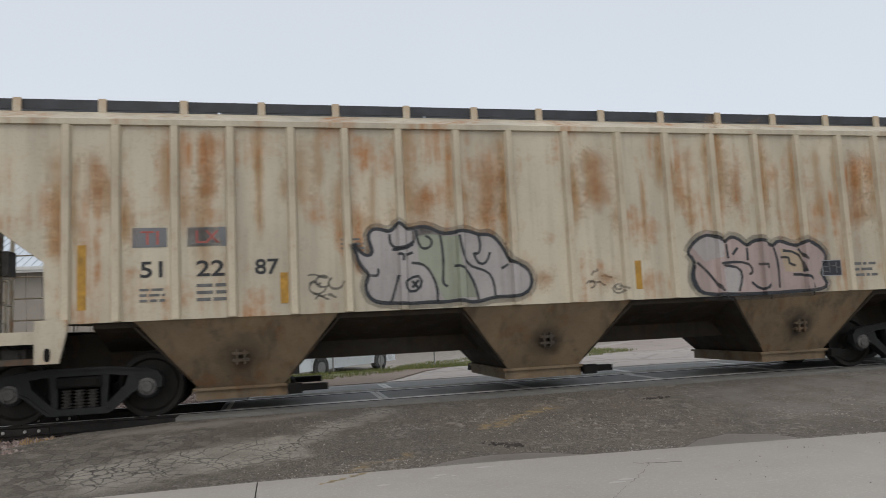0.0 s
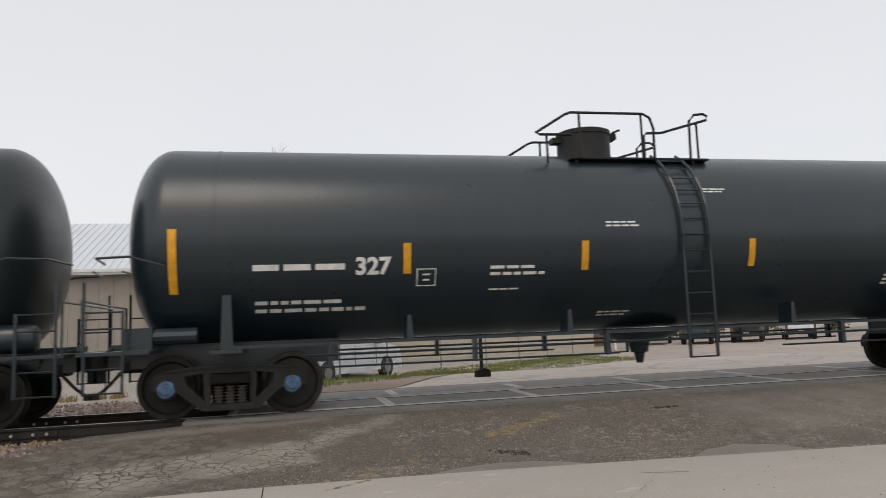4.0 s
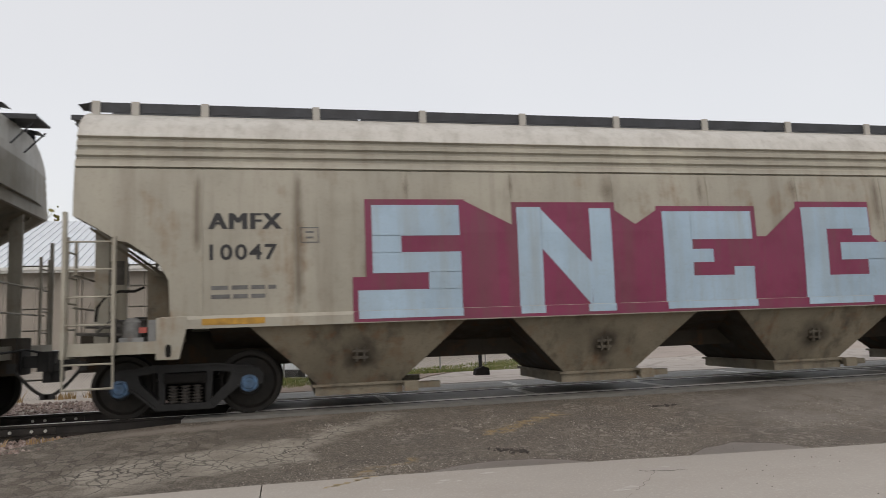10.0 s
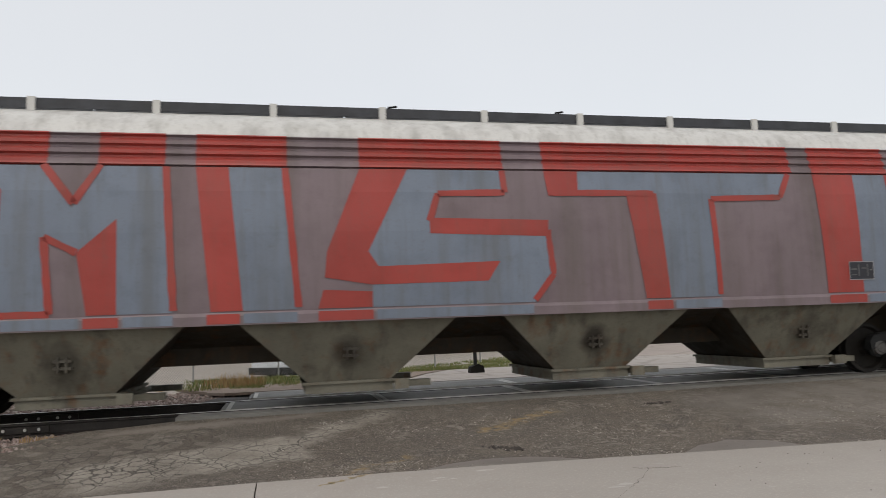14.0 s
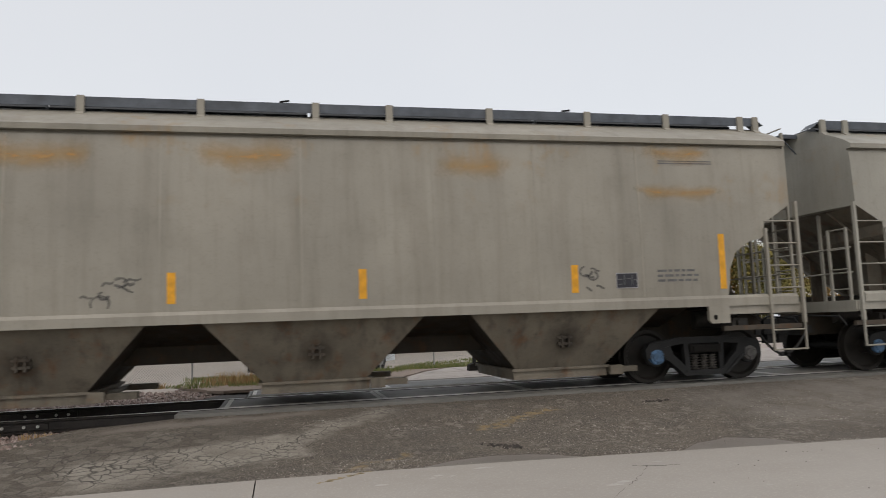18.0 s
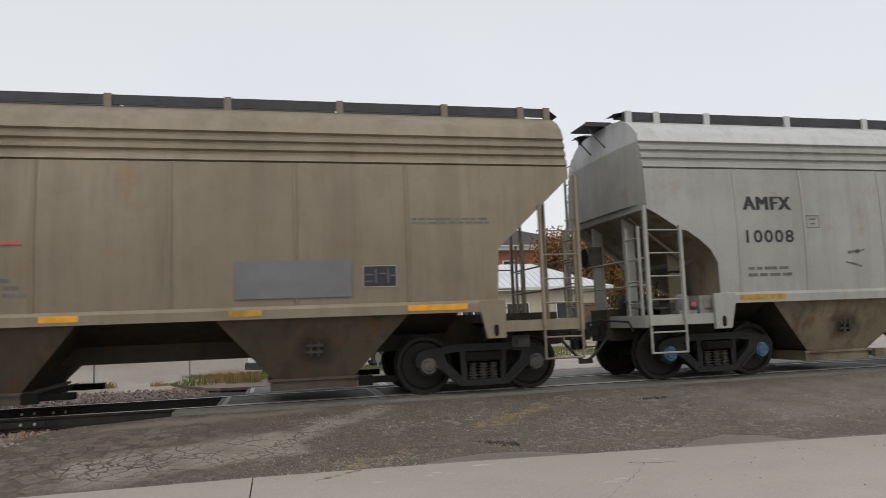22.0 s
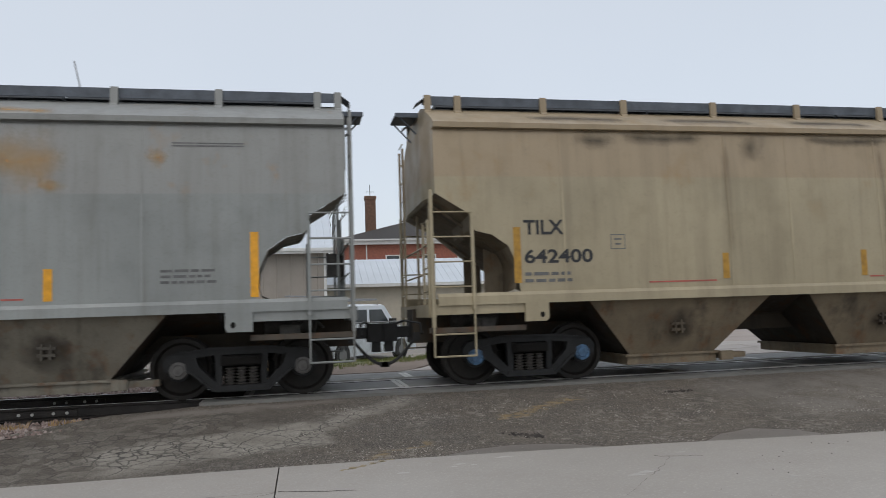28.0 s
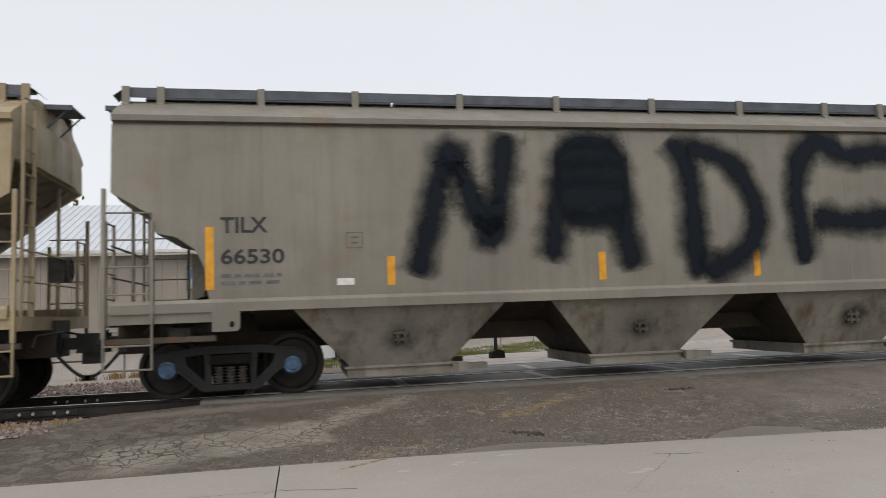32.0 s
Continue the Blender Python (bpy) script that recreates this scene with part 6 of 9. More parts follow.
part("porch_post", Shape().box(HX1 - 0.7, HX1 - 0.55, HY - 0.3, HY - 0.15, -0.6, 2.9), M_TRIM, house)
part("door", Shape().box(HX1 - 1.9, HX1 - 1.0, HY - 0.05, HY, -0.2, 1.95), M_CHIMNEY, house)

# brick school with a chimney
school = new("brick_school")
tagged(school, "red brick school with dark hip roof and tall chimney", "building")
SY = 55.0
part("wall", Shape().box(3.6, 30.5, SY, SY + 16, -0.6, 7.9), M_BRICK, school)
part("cornice", Shape().box(3.3, 30.8, SY - 0.4, SY + 16.3, 7.9, 8.25).box(3.1, 31.0, SY - 0.6, SY + 16.5, 8.25, 8.4), M_TRIM, school)
s = Shape()
s.add([(3.1, SY - 0.6, 8.4), (31, SY - 0.6, 8.4), (31, SY + 16.6, 8.4), (3.1, SY + 16.6, 8.4), (13.0, SY + 8, 11.6), (23.0, SY + 8, 11.6)], [(0, 1, 5, 4), (1, 2, 5), (2, 3, 4, 5), (3, 0, 4), (3, 2, 1, 0)])
part("roof", s, M_SHINGLE, school)
ch = part("chimney", Shape().box(6.3, 7.3, SY + 3, SY + 4, 7, 13.0).box(6.22, 7.38, SY + 2.92, SY + 4.08, 12.8, 13.1), M_CHIMNEY, school)
part("lightning_rod", Shape().tube([(6.8, SY + 3.5, 13.0), (6.8, SY + 3.5, 14.3)], 0.03, 5).tube([(6.4, SY + 3.5, 13.6), (7.2, SY + 3.5, 13.6)], 0.02, 5), M_DARK, ch)
for x in (8.5, 12, 15.5, 19, 22.5, 26):
    w = part("window", Shape().box(x - 0.7, x + 0.7, SY - 0.05, SY, 5.2, 6.9), M_TRIM, school)
    part("pane", Shape().box(x - 0.58, x + 0.58, SY - 0.07, SY - 0.05, 5.3, 6.8), M_GLASS, w)
for x in (6.0, 17.3, 27.5):
    part("downpipe", Shape().tube([(x, SY - 0.1, 0), (x, SY - 0.1, 7.9)], 0.07, 6), M_TRIM, school)


# white work van seen from behind
def van(m4):
    v = new("work_van")
    tagged(v, "white full-size work van with dark rear bumper", "van")
    side = [(0.0, 0.30), (0.0, 1.25), (0.12, 2.02), (0.35, 2.10), (3.6, 2.10), (4.35, 1.35), (5.35, 1.15), (5.55, 0.95), (5.6, 0.32)]
    s = Shape()
    rows = []
    for y, inset in ((-1.0, 0.0), (-0.97, 0.0), (-0.85, 0.05), (0.85, 0.05), (0.97, 0.0), (1.0, 0.0)):
        rows.append([(x, y if z < 1.3 else y * 0.93, z + (inset if z > 2 else 0)) for x, z in side])
    s.grid(rows, close=True)
    n = len(side)
    s.f.append(tuple(range(n)))
    s.f.append(tuple(range(6 * n - 1, 5 * n - 1, -1)))
    body = part("body", s, M_VAN, v, smooth=25)
    part("rear_bumper", Shape().box(-0.16, 0.02, -0.98, 0.98, 0.28, 0.52), M_TYRE, v)
    for y in (-0.48, 0.48):
        part("rear_window", Shape().box(-0.02, 0.06, y - 0.36, y + 0.36, 1.34, 1.86), M_GLASS, v)
    for y in (-0.9, 0.9):
        part("tail_light", Shape().box(-0.03, 0.05, y - 0.07, y + 0.07, 1.32, 1.6), M_RED, v)
    part("plate", Shape().box(-0.02, 0.0, -0.2, 0.2, 0.95, 1.12), M_GREYCAP, v)
    for q in (-1, 1):
        part("side_window", Shape().prism([(2.7, 1.45), (3.85, 1.45), (3.4, 1.95), (2.7, 1.95)], q * 0.93, q * 0.965), M_GLASS, v)
        part("side_window", Shape().prism([(1.7, 1.45), (2.5, 1.45), (2.5, 1.95), (1.7, 1.95)], q * 0.93, q * 0.965), M_GLASS, v)
        part("door_seam", Shape().box(2.58, 2.6, *sorted((q * 0.99, q * 1.004)), 0.55, 1.3).box(3.86, 3.88, *sorted((q * 0.99, q * 1.004)), 0.55, 1.3), M_TYRE, v)
        part("mirror", Shape().box(3.75, 3.95, *sorted((q * 1.02, q * 1.22)), 1.3, 1.6), M_TYRE, v)
        for x in (1.05, 4.55):
            w = part("wheel", Shape().lathe([(-0.11, 0.2), (-0.11, 0.36), (-0.06, 0.38), (0.06, 0.38), (0.11, 0.36), (0.11, 0.2)], (x, q * 0.92, 0.38), "y", 20), M_TYRE, v, smooth=40)
            part("hub", Shape().lathe([(-0.02, 0.02), (-0.02, 0.2), (0.02, 0.2), (0.02, 0.02)], (x, q * 1.02, 0.38), "y", 14), M_GALV, w)
            part("wheel_arch", Shape().lathe([(-0.02, 0.02), (-0.02, 0.41), (0.02, 0.41), (0.02, 0.02)], (x, q * 0.985, 0.40), "y", 20), M_DARK, v)
    rk = Shape()
    for x in (0.5, 1.9, 3.3):
        rk.tube([(x, -0.85, 2.1), (x, -0.85, 2.32), (x, 0.85, 2.32), (x, 0.85, 2.1)], 0.025, 6)
    for y in (-0.6, 0.0, 0.6):
        rk.tube([(0.3, y, 2.35), (3.6, y, 2.35)], 0.025, 6)
    rk.tube([(0.3, 0.75, 2.5), (3.5, 0.75, 2.5)], 0.03, 6)
    rk.tube([(0.5, 0.75, 2.3), (0.5, 0.75, 2.55)], 0.025, 6)
    part("roof_rack", rk, M_GALV, v)
    v.matrix_world = m4
    return v




def pickup(m4, paint, label):
    p = new("pickup_truck")
    tagged(p, label, "truck", "parked vehicles")
    side = [(0.0, 0.5), (0.0, 1.15), (1.75, 1.15), (1.85, 1.75), (2.2, 1.82), (3.2, 1.8), (3.85, 1.2), (5.2, 1.1), (5.35, 0.9), (5.35, 0.5)]
    part("body", Shape().prism(side, -0.95, 0.95), paint, p)
    part("bumper", Shape().box(-0.15, 0.02, -0.92, 0.92, 0.5, 0.7), M_TYRE, p)
    part("plate", Shape().box(-0.17, -0.15, -0.16, 0.16, 0.6, 0.72), M_TRIM, p)
    part("rear_window", Shape().box(1.77, 1.84, -0.7, 0.7, 1.25, 1.68), M_GLASS, p)
    for q in (-1, 1):
        part("tail_light", Shape().box(-0.02, 0.05, *sorted((q * 0.78, q * 0.93)), 0.75, 1.1), M_CHIMNEY, p)
        part("side_window", Shape().prism([(2.0, 1.25), (3.6, 1.25), (3.1, 1.68), (2.1, 1.68)], q * 0.94, q * 0.965), M_GLASS, p)
        for x in (1.05, 4.35):
            part("wheel", Shape().lathe([(-0.12, 0.2), (-0.12, 0.38), (0.12, 0.38), (0.12, 0.2)], (x, q * 0.86, 0.38), "y", 18), M_TYRE, p, smooth=40)
    p.matrix_world = m4


pickup(pose(25.6, 29.5, -0.42, 0, 0, 50), plain("teal_truck_paint", (0.03, 0.06, 0.065), 0.35), "dark teal pickup truck parked across the street")
pickup(pose(29.0, 29.0, -0.42, 0, 0, 52), plain("black_truck_paint", (0.02, 0.02, 0.022), 0.35), "black pickup truck parked across the street")
pickup(pose(25.4, 34.0, -0.42, 0, 0, 60), M_VAN, "white pickup truck parked by the low building")
pickup(pose(33.5, 29.5, -0.42, 0, 0, 55), M_VAN, "white pickup truck parked across the street")
van(pose(-0.2, 11.3, -0.45, 0, 0, 49) @ Matrix.Diagonal((1, 1, 0.94, 1)))

# chain-link fence along the verge
fence = new("chain_link_fence")
tagged(fence, "galvanised chain-link fence with thin posts", "fence")
FA = [(-26.0, 5.4), (-12.0, 5.9), (-6.8, 6.8), (-2.4, 8.9), (-0.1, 10.3), (3.4, 12.9), (8.0, 16.5), (16, 23.5)]


def fence_run(a, b):
    d = Vector((b[0] - a[0], b[1] - a[1], 0))
    n = max(1, round(d.length / 2.6))
    h = 1.15
    for k in range(n):
        p = part("post", once("fence_post", lambda: Shape().tube([(0, 0, -0.3), (0, 0, h + 0.05)], 0.028, 6)), M_GALV, fence)
        p.location = (a[0] + d.x * k / n, a[1] + d.y * k / n, -0.2)
    part("top_rail", Shape().tube([(a[0], a[1], h - 0.2), (b[0], b[1], h - 0.2)], 0.02, 6), M_GALV, fence)
    s = Shape()
    u = d.normalized()
    step = 0.075
    m = int(d.length / step)
    w = 0.0035
    for k in range(-int(h / step), m):
        for sg in (1, -1):
            p0, p1 = (k * step, 0.0), (k * step + h, h)
            if p0[0] < 0:
                p0 = (0.0, -k * step)
            if p1[0] > d.length:
                p1 = (d.length, d.length - k * step)
            if sg < 0:
                p0, p1 = (p0[0], h - p0[1]), (p1[0], h - p1[1])
            q0 = Vector((a[0], a[1], -0.22)) + u * p0[0]
            q1 = Vector((a[0], a[1], -0.22)) + u * p1[0]
            s.add([(q0.x - w * u.x, q0.y - w * u.y, q0.z + p0[1]), (q0.x + w * u.x, q0.y + w * u.y, q0.z + p0[1]), (q1.x + w * u.x, q1.y + w * u.y, q1.z + p1[1]), (q1.x - w * u.x, q1.y - w * u.y, q1.z + p1[1])], [(0, 1, 2, 3)])
    part("wire_mesh", s, M_GALV, fence)


for a, b in zip(FA, FA[1:]):
    fence_run(a, b)
bs = part("notice_plate", Shape().box(-5.5, -4.62, 7.0, 7.02, 0.62, 0.86), M_SIGNBLUE, fence, "small blue company plate, lettering as bars")
part("lettering_bars", Shape().box(-5.05, -4.68, 6.994, 7.0, 0.78, 0.82).box(-5.05, -4.68, 6.994, 7.0, 0.72, 0.76).box(-4.9, -4.68, 6.994, 7.0, 0.66, 0.70).box(-5.44, -5.14, 6.994, 7.0, 0.70, 0.82), M_WHITE, bs)

# crossing signal with twin lamps
M_LAMP, nt_l, b_l = mat_new("lit_red_lamp")
b_l.inputs["Base Color"].default_value = (0.6, 0.05, 0.02, 1)
b_l.inputs["Emission Color"].default_value = (1.0, 0.22, 0.06, 1)
b_l.inputs["Emission Strength"].default_value = 4.0
sig = new("crossing_signal")
tagged(sig, "railway crossing signal with lit twin lamps on a mast", "signal")
GX, GY = 5.2, 7.0
part("mast", Shape().tube([(GX, GY, -0.3), (GX, GY, 4.3)], 0.05, 10), M_STEEL, sig)
part("base_box", Shape().prism([(GX - 0.2, -0.3), (GX + 0.24, -0.3), (GX + 0.2, 0.02), (GX + 0.05, 0.08), (GX - 0.16, 0.0)], GY - 0.15, GY + 0.15), M_DARK, sig)
part("cross_arm", Shape().tube([(GX - 0.5, GY - 0.05, 3.1), (GX + 0.5, GY - 0.05, 3.1)], 0.04, 8), M_DARK, sig)
for m in (-1, 1):
    x = GX + m * 0.37
    b = part("backboard", Shape().lathe([(-0.01, 0.29), (0.02, 0.29)], (x, GY - 0.06, 3.1), "y", 24), M_DARK, sig)
    part("lens", Shape().lathe([(-0.03, 0.02), (-0.025, 0.08), (0.0, 0.105)], (x, GY - 0.08, 3.1), "y", 20), M_LAMP, b, "glowing orange-red lens")
    hood = Shape()
    hood.grid([[(x + 0.16 * math.cos(radians(a)), yy, 3.1 + 0.16 * math.sin(radians(a))) for a in range(-20, 201, 20)] for yy in (GY - 0.36, GY - 0.07)])
    part("hood", hood, M_DARK, b)
cb = part("crossbuck", Shape().add([(GX - 0.55, GY - 0.1, 3.5), (GX - 0.45, GY - 0.1, 3.42), (GX + 0.55, GY - 0.1, 4.28), (GX + 0.45, GY - 0.1, 4.36)], [(0, 1, 2, 3)])
          .add([(GX + 0.55, GY - 0.12, 3.5), (GX + 0.45, GY - 0.12, 3.42), (GX - 0.55, GY - 0.12, 4.28), (GX - 0.45, GY - 0.12, 4.36)], [(0, 1, 2, 3)]), M_TRIM, sig, "white crossbuck boards")


# ---------------------------------------------------------------- trees and grass

def branch(s, p, d, length, r, depth, rnd, tips, spread=0.55):
    q = p + d * length
    mid = p + d * length * 0.5 + Vector((rnd.uniform(-1, 1), rnd.uniform(-1, 1), rnd.uniform(-0.4, 0.4))) * length * 0.06
    n = 5 if depth > 2 else 3
    s.tube([p, mid, q], r, n)
    if depth <= 1:
        tips.append(q)
        tips.append(mid)
    if depth == 0:
        return
    for k in range(rnd.choice((2, 3, 3))):
        nd_ = (d + Vector((rnd.uniform(-1, 1), rnd.uniform(-1, 1), rnd.uniform(-0.25, 0.75))) * spread).normalized()
        branch(s, p + d * length * rnd.uniform(0.55, 1.0), nd_, length * rnd.uniform(0.6, 0.82), r * 0.62, depth - 1, rnd, tips, spread)


def tree(x, y, h, seed, leaves=0, mat=None, label="", depth=5, width=1.0, size=0.22, thin=1.0):
    rnd = random.Random(seed)
    t = new("tree")
    tagged(t, label, "tree", "trees behind the buildings")
    t.location = (x, y, -0.45)
    s = Shape()
    tips = []
    s.tube([(0, 0, -0.2), (0.03 * h, 0, h * 0.12), (0.01 * h, 0.02, h * 0.26)], h * 0.024, 8)
    for k in range(4):
        a = k * 1.6 + rnd.uniform(-0.4, 0.4)
        branch(s, Vector((0.01 * h, 0.02, h * (0.2 + 0.03 * k))), Vector((math.cos(a) * 0.5 * width, math.sin(a) * 0.5 * width, 1)).normalized(), h * 0.27, h * (0.013 if leaves else 0.0085), depth, rnd, tips)
    part("trunk", s, M_BARK, t)
    if leaves:
        c = Shape()
        clumps = []
        while len(clumps) < 60:
            q = Vector((rnd.uniform(-1, 1), rnd.uniform(-1, 1), rnd.uniform(-1, 1)))
            if 0.3 < q.length < 1.0:
                clumps.append(Vector((q.x * 0.34 * h, q.y * 0.34 * h, h * (0.46 + 0.40 * q.z))))
        for _ in range(leaves):
            p = rnd.choice(tips if rnd.random() < thin else clumps) + Vector((rnd.gauss(0, 1), rnd.gauss(0, 1), rnd.gauss(0, 1))) * h * (0.03 if thin > 0.9 else 0.055)
            u = Vector((rnd.uniform(-1, 1), rnd.uniform(-1, 1), rnd.uniform(-1, 1))).normalized()
            w = u.cross(Vector((rnd.uniform(-1, 1), rnd.uniform(-1, 1), rnd.uniform(-1, 1)))).normalized()
            r = size * rnd.uniform(0.5, 1.2)
            c.add([tuple(p - u * r), tuple(p + w * r * 0.6), tuple(p + u * r), tuple(p - w * r * 0.6)], [(0, 1, 2, 3)])
        part("crown", c, mat, t)
    return t


L_GOLD = leaf_mat("golden_leaf", ((0.22, 0.13, 0.035), (0.34, 0.21, 0.055), (0.24, 0.19, 0.07)))
L_OLIVE = leaf_mat("olive_leaf", ((0.12, 0.12, 0.035), (0.22, 0.195, 0.055), (0.28, 0.22, 0.065)))
L_PINE = leaf_mat("pine_needle", ((0.03, 0.05, 0.025), (0.05, 0.07, 0.03), (0.08, 0.09, 0.04)))
L_RUSSET = leaf_mat("russet_leaf", ((0.18, 0.075, 0.03), (0.26, 0.13, 0.045), (0.22, 0.15, 0.06)))
BARE, HALF = "bare grey deciduous tree in late autumn", "half-bare tree with yellow-green leaves"
tree(0.6, 46, 14.5, 4, 0, None, BARE, 7, 0.75)
tree(-16.5, 37, 10.2, 6, 1500, L_OLIVE, HALF, 5, 1.1)
tree(-6.0, 40, 8.6, 7, 1200, L_OLIVE, HALF, 5, 1.2)
for x, y, h, sd_, n, lf, words in ((25.0, 46, 9.0, 8, 7000, L_RUSSET, "russet autumn tree with thinning leaves"), (28.5, 48, 10.0, 9, 8000, L_GOLD, "golden autumn tree with thinning leaves"), (31.5, 45, 8.0, 10, 7000, L_RUSSET, "russet autumn tree with thinning leaves"),
                                   (35.5, 46, 9.0, 12, 9000, L_OLIVE, "olive-gold autumn tree beyond the street"), (39.0, 48, 9.5, 14, 9000, L_GOLD, "golden autumn tree with thinning leaves"), (43.0, 46, 8.5, 13, 8000, L_OLIVE, "olive-gold autumn tree beyond the street"),
                                   (50, 52, 9.0, 15, 7000, L_OLIVE, "olive-gold autumn tree beyond the street"), (58, 55, 10.5, 16, 7000, L_GOLD, "golden autumn tree with thinning leaves"), (68, 58, 9.5, 11, 6000, L_OLIVE, "olive-gold autumn tree beyond the street")):
    tree(x, y, h, sd_, n * 2, lf, words, 5, 1.05, 0.15, 0.45)
tree(24, 76, 16.0, 17, 5200, L_PINE, "dark evergreen behind the school roof", 5, 0.7, 0.45)

M_STRAW = leaf_mat("dry_grass", ((0.20, 0.12, 0.05), (0.33, 0.24, 0.11), (0.26, 0.15, 0.06)))
M_BLADE = leaf_mat("green_grass", ((0.07, 0.10, 0.025), (0.13, 0.16, 0.045), (0.22, 0.20, 0.08)))


def tufts(name, spots, mat, seed, label, blades=60, height=(0.15, 0.5), spread=0.3):
    rnd = random.Random(seed)
    s = Shape()
    for x, y, z, k in spots:
        for _ in range(int(blades * k)):
            a, r = rnd.uniform(0, 6.28), spread * k * rnd.random() ** 0.7
            bx, by = x + r * math.cos(a), y + r * math.sin(a)
            h = rnd.uniform(*height) * k
            lx, ly = rnd.gauss(0, 0.3) * h, rnd.gauss(0, 0.3) * h
            w = 0.006 + 0.004 * rnd.random()
            s.add([(bx - w, by, z), (bx + w, by, z), (bx + lx * 0.5 + w * 0.6, by + ly * 0.5, z + h * 0.65), (bx + lx, by + ly, z + h), (bx + lx * 0.5 - w * 0.6, by + ly * 0.5, z + h * 0.65)], [(0, 1, 2, 3, 4)])
    return tagged(part(name, s, mat), label, "", "", "stuff")


tufts("dry_weeds", [(-4.6, 6.9, -0.2, 0.55), (-4.1, 7.0, -0.2, 0.5), (-5.2, 6.7, -0.2, 0.5), (-2.9, 6.9, -0.2, 0.4), (-1.5, 6.6, -0.2, 0.9), (-1.1, 6.8, -0.2, 1.0), (-0.8, 6.5, -0.2, 0.9), (-7.4, 6.0, -0.2, 0.9), (-7.0, 5.8, -0.2, 0.9),
                    (-6.6, 6.2, -0.2, 1.2), (-3.2, -1.75, -0.18, 0.3), (-3.0, -1.7, -0.18, 0.26), (-3.7, -1.9, -0.18, 0.34), (-4.1, -2.0, -0.18, 0.34), (-2.4, -1.5, -0.16, 0.2)], M_STRAW, 21, "dry straw-coloured weeds beside the track", 170, (0.08, 0.42), 0.5)
rg = random.Random(31)
spots = []
while len(spots) < 900:
    x, y = rg.uniform(-2.6, 15), rg.uniform(4.4, 23)
    line = 7.3 + 0.78 * (x + 4.8) if x > -4.8 else 7.3
    if 5.6 + max(0, x) * 0.72 < y < line + 0.6:
        spots.append((x, y, lay(x, y) + 0.02, rg.uniform(0.5, 1.0)))
tufts("grass", spots, M_BLADE, 22, "short green grass with yellowed blades", 22, (0.05, 0.14), 0.35)

# ---------------------------------------------------------------- the cars of the train, front to rear

M_BLACKTANK = car_paint("black_tank_paint", (0.0145, 0.0285, 0.040), 3.3, 0.0, 0.15, grime_col=(0.026, 0.031, 0.037), rough=0.30, relief=0.03, patchy=0.03)
M_BLACKTANK2 = car_paint("dusty_black_tank_paint", (0.020, 0.029, 0.031), 4.1, 0.0, 0.2, grime_col=(0.036, 0.04, 0.043), rough=0.33, relief=0.04, patchy=0.04)
dull(M_BLACKTANK, 0.54)
dull(M_BLACKTANK2, 0.42)
B4, G4 = [M_BLUECAP] * 4, [M_GREYCAP] * 4


def spray(name, col, a0, a1, scale=5.0):
    """Sprayed paint that thins out in specks."""
    m, nt, b = mat_new(name)
    v = coords(nt, len(name))
    b.inputs["Base Color"].default_value = (*col, 1)
    b.inputs["Roughness"].default_value = 0.6
    n = noise_of(nt, v, scale * 16, 4, 0.7)
    n2 = noise_of(nt, v, scale * 0.6, 3)
    nt.links.new(mul(nt, ramp(nt, n, 0.35, 0.65, a0, a1), ramp(nt, n2, 0.25, 0.6, 0.6, 1.0)), b.inputs["Alpha"])
    return m


S_BLACK, S_BLACKSOFT = spray("black_spray", (0.022, 0.026, 0.032), 0.85, 1.0), spray("black_overspray", (0.03, 0.034, 0.04), 0.15, 0.55)
S_BLUE, S_TEAL = spray("blue_spray", (0.02, 0.07, 0.27), 0.8, 1.0), spray("teal_spray", (0.055, 0.26, 0.27), 0.45, 1.0)
S_REDTAG, S_GREYTAG = spray("faded_red_spray", (0.36, 0.085, 0.075), 0.2, 0.7), spray("faded_grey_spray", (0.06, 0.062, 0.066), 0.25, 0.85)
S_BLUETAG = spray("faded_blue_spray", (0.07, 0.13, 0.17), 0.35, 0.9)
M_MAGENTA = car_paint("magenta_spray", (0.25, 0.03, 0.10), 6.0, 0.0, 0.3, rough=0.5)
M_ICE = car_paint("ice_blue_spray", (0.44, 0.62, 0.82), 6.5, 0.0, 0.3, grime_col=(0.25, 0.24, 0.2), rough=0.5)
M_SCARLET = car_paint("scarlet_spray", (0.43, 0.055, 0.045), 8.2, 0.0, 0.25, rough=0.5)
M_SLATE = car_paint("slate_blue_spray", (0.20, 0.25, 0.34), 8.6, 0.0, 0.35, rough=0.5)
M_LILAC = car_paint("lilac_fill", (0.47, 0.45, 0.46), 2.2, 0.0, 0.3, rough=0.5)
M_ROSE = car_paint("rose_fill", (0.50, 0.40, 0.39), 2.6, 0.0, 0.3, rough=0.5)
M_SAND = car_paint("sand_fill", (0.50, 0.40, 0.29), 3.1, 0.0, 0.3, rough=0.5)
M_SAGE = car_paint("sage_fill", (0.38, 0.42, 0.34), 2.9, 0.0, 0.3, rough=0.5)
M_ORANGE = plain("faded_orange", (0.42, 0.12, 0.03), 0.6, 0.0, 0.2, 4)
M_GOLD = plain("gold_mark", (0.55, 0.30, 0.05), 0.6, 0.0, 0.15, 4)
M_NAVY = plain("navy_mark", (0.035, 0.035, 0.10), 0.6, 0.0, 0.15, 4)
M_GREYPATCH = plain("grey_paint_out", (0.15, 0.155, 0.165), 0.55, 0.0, 0.08, 3)


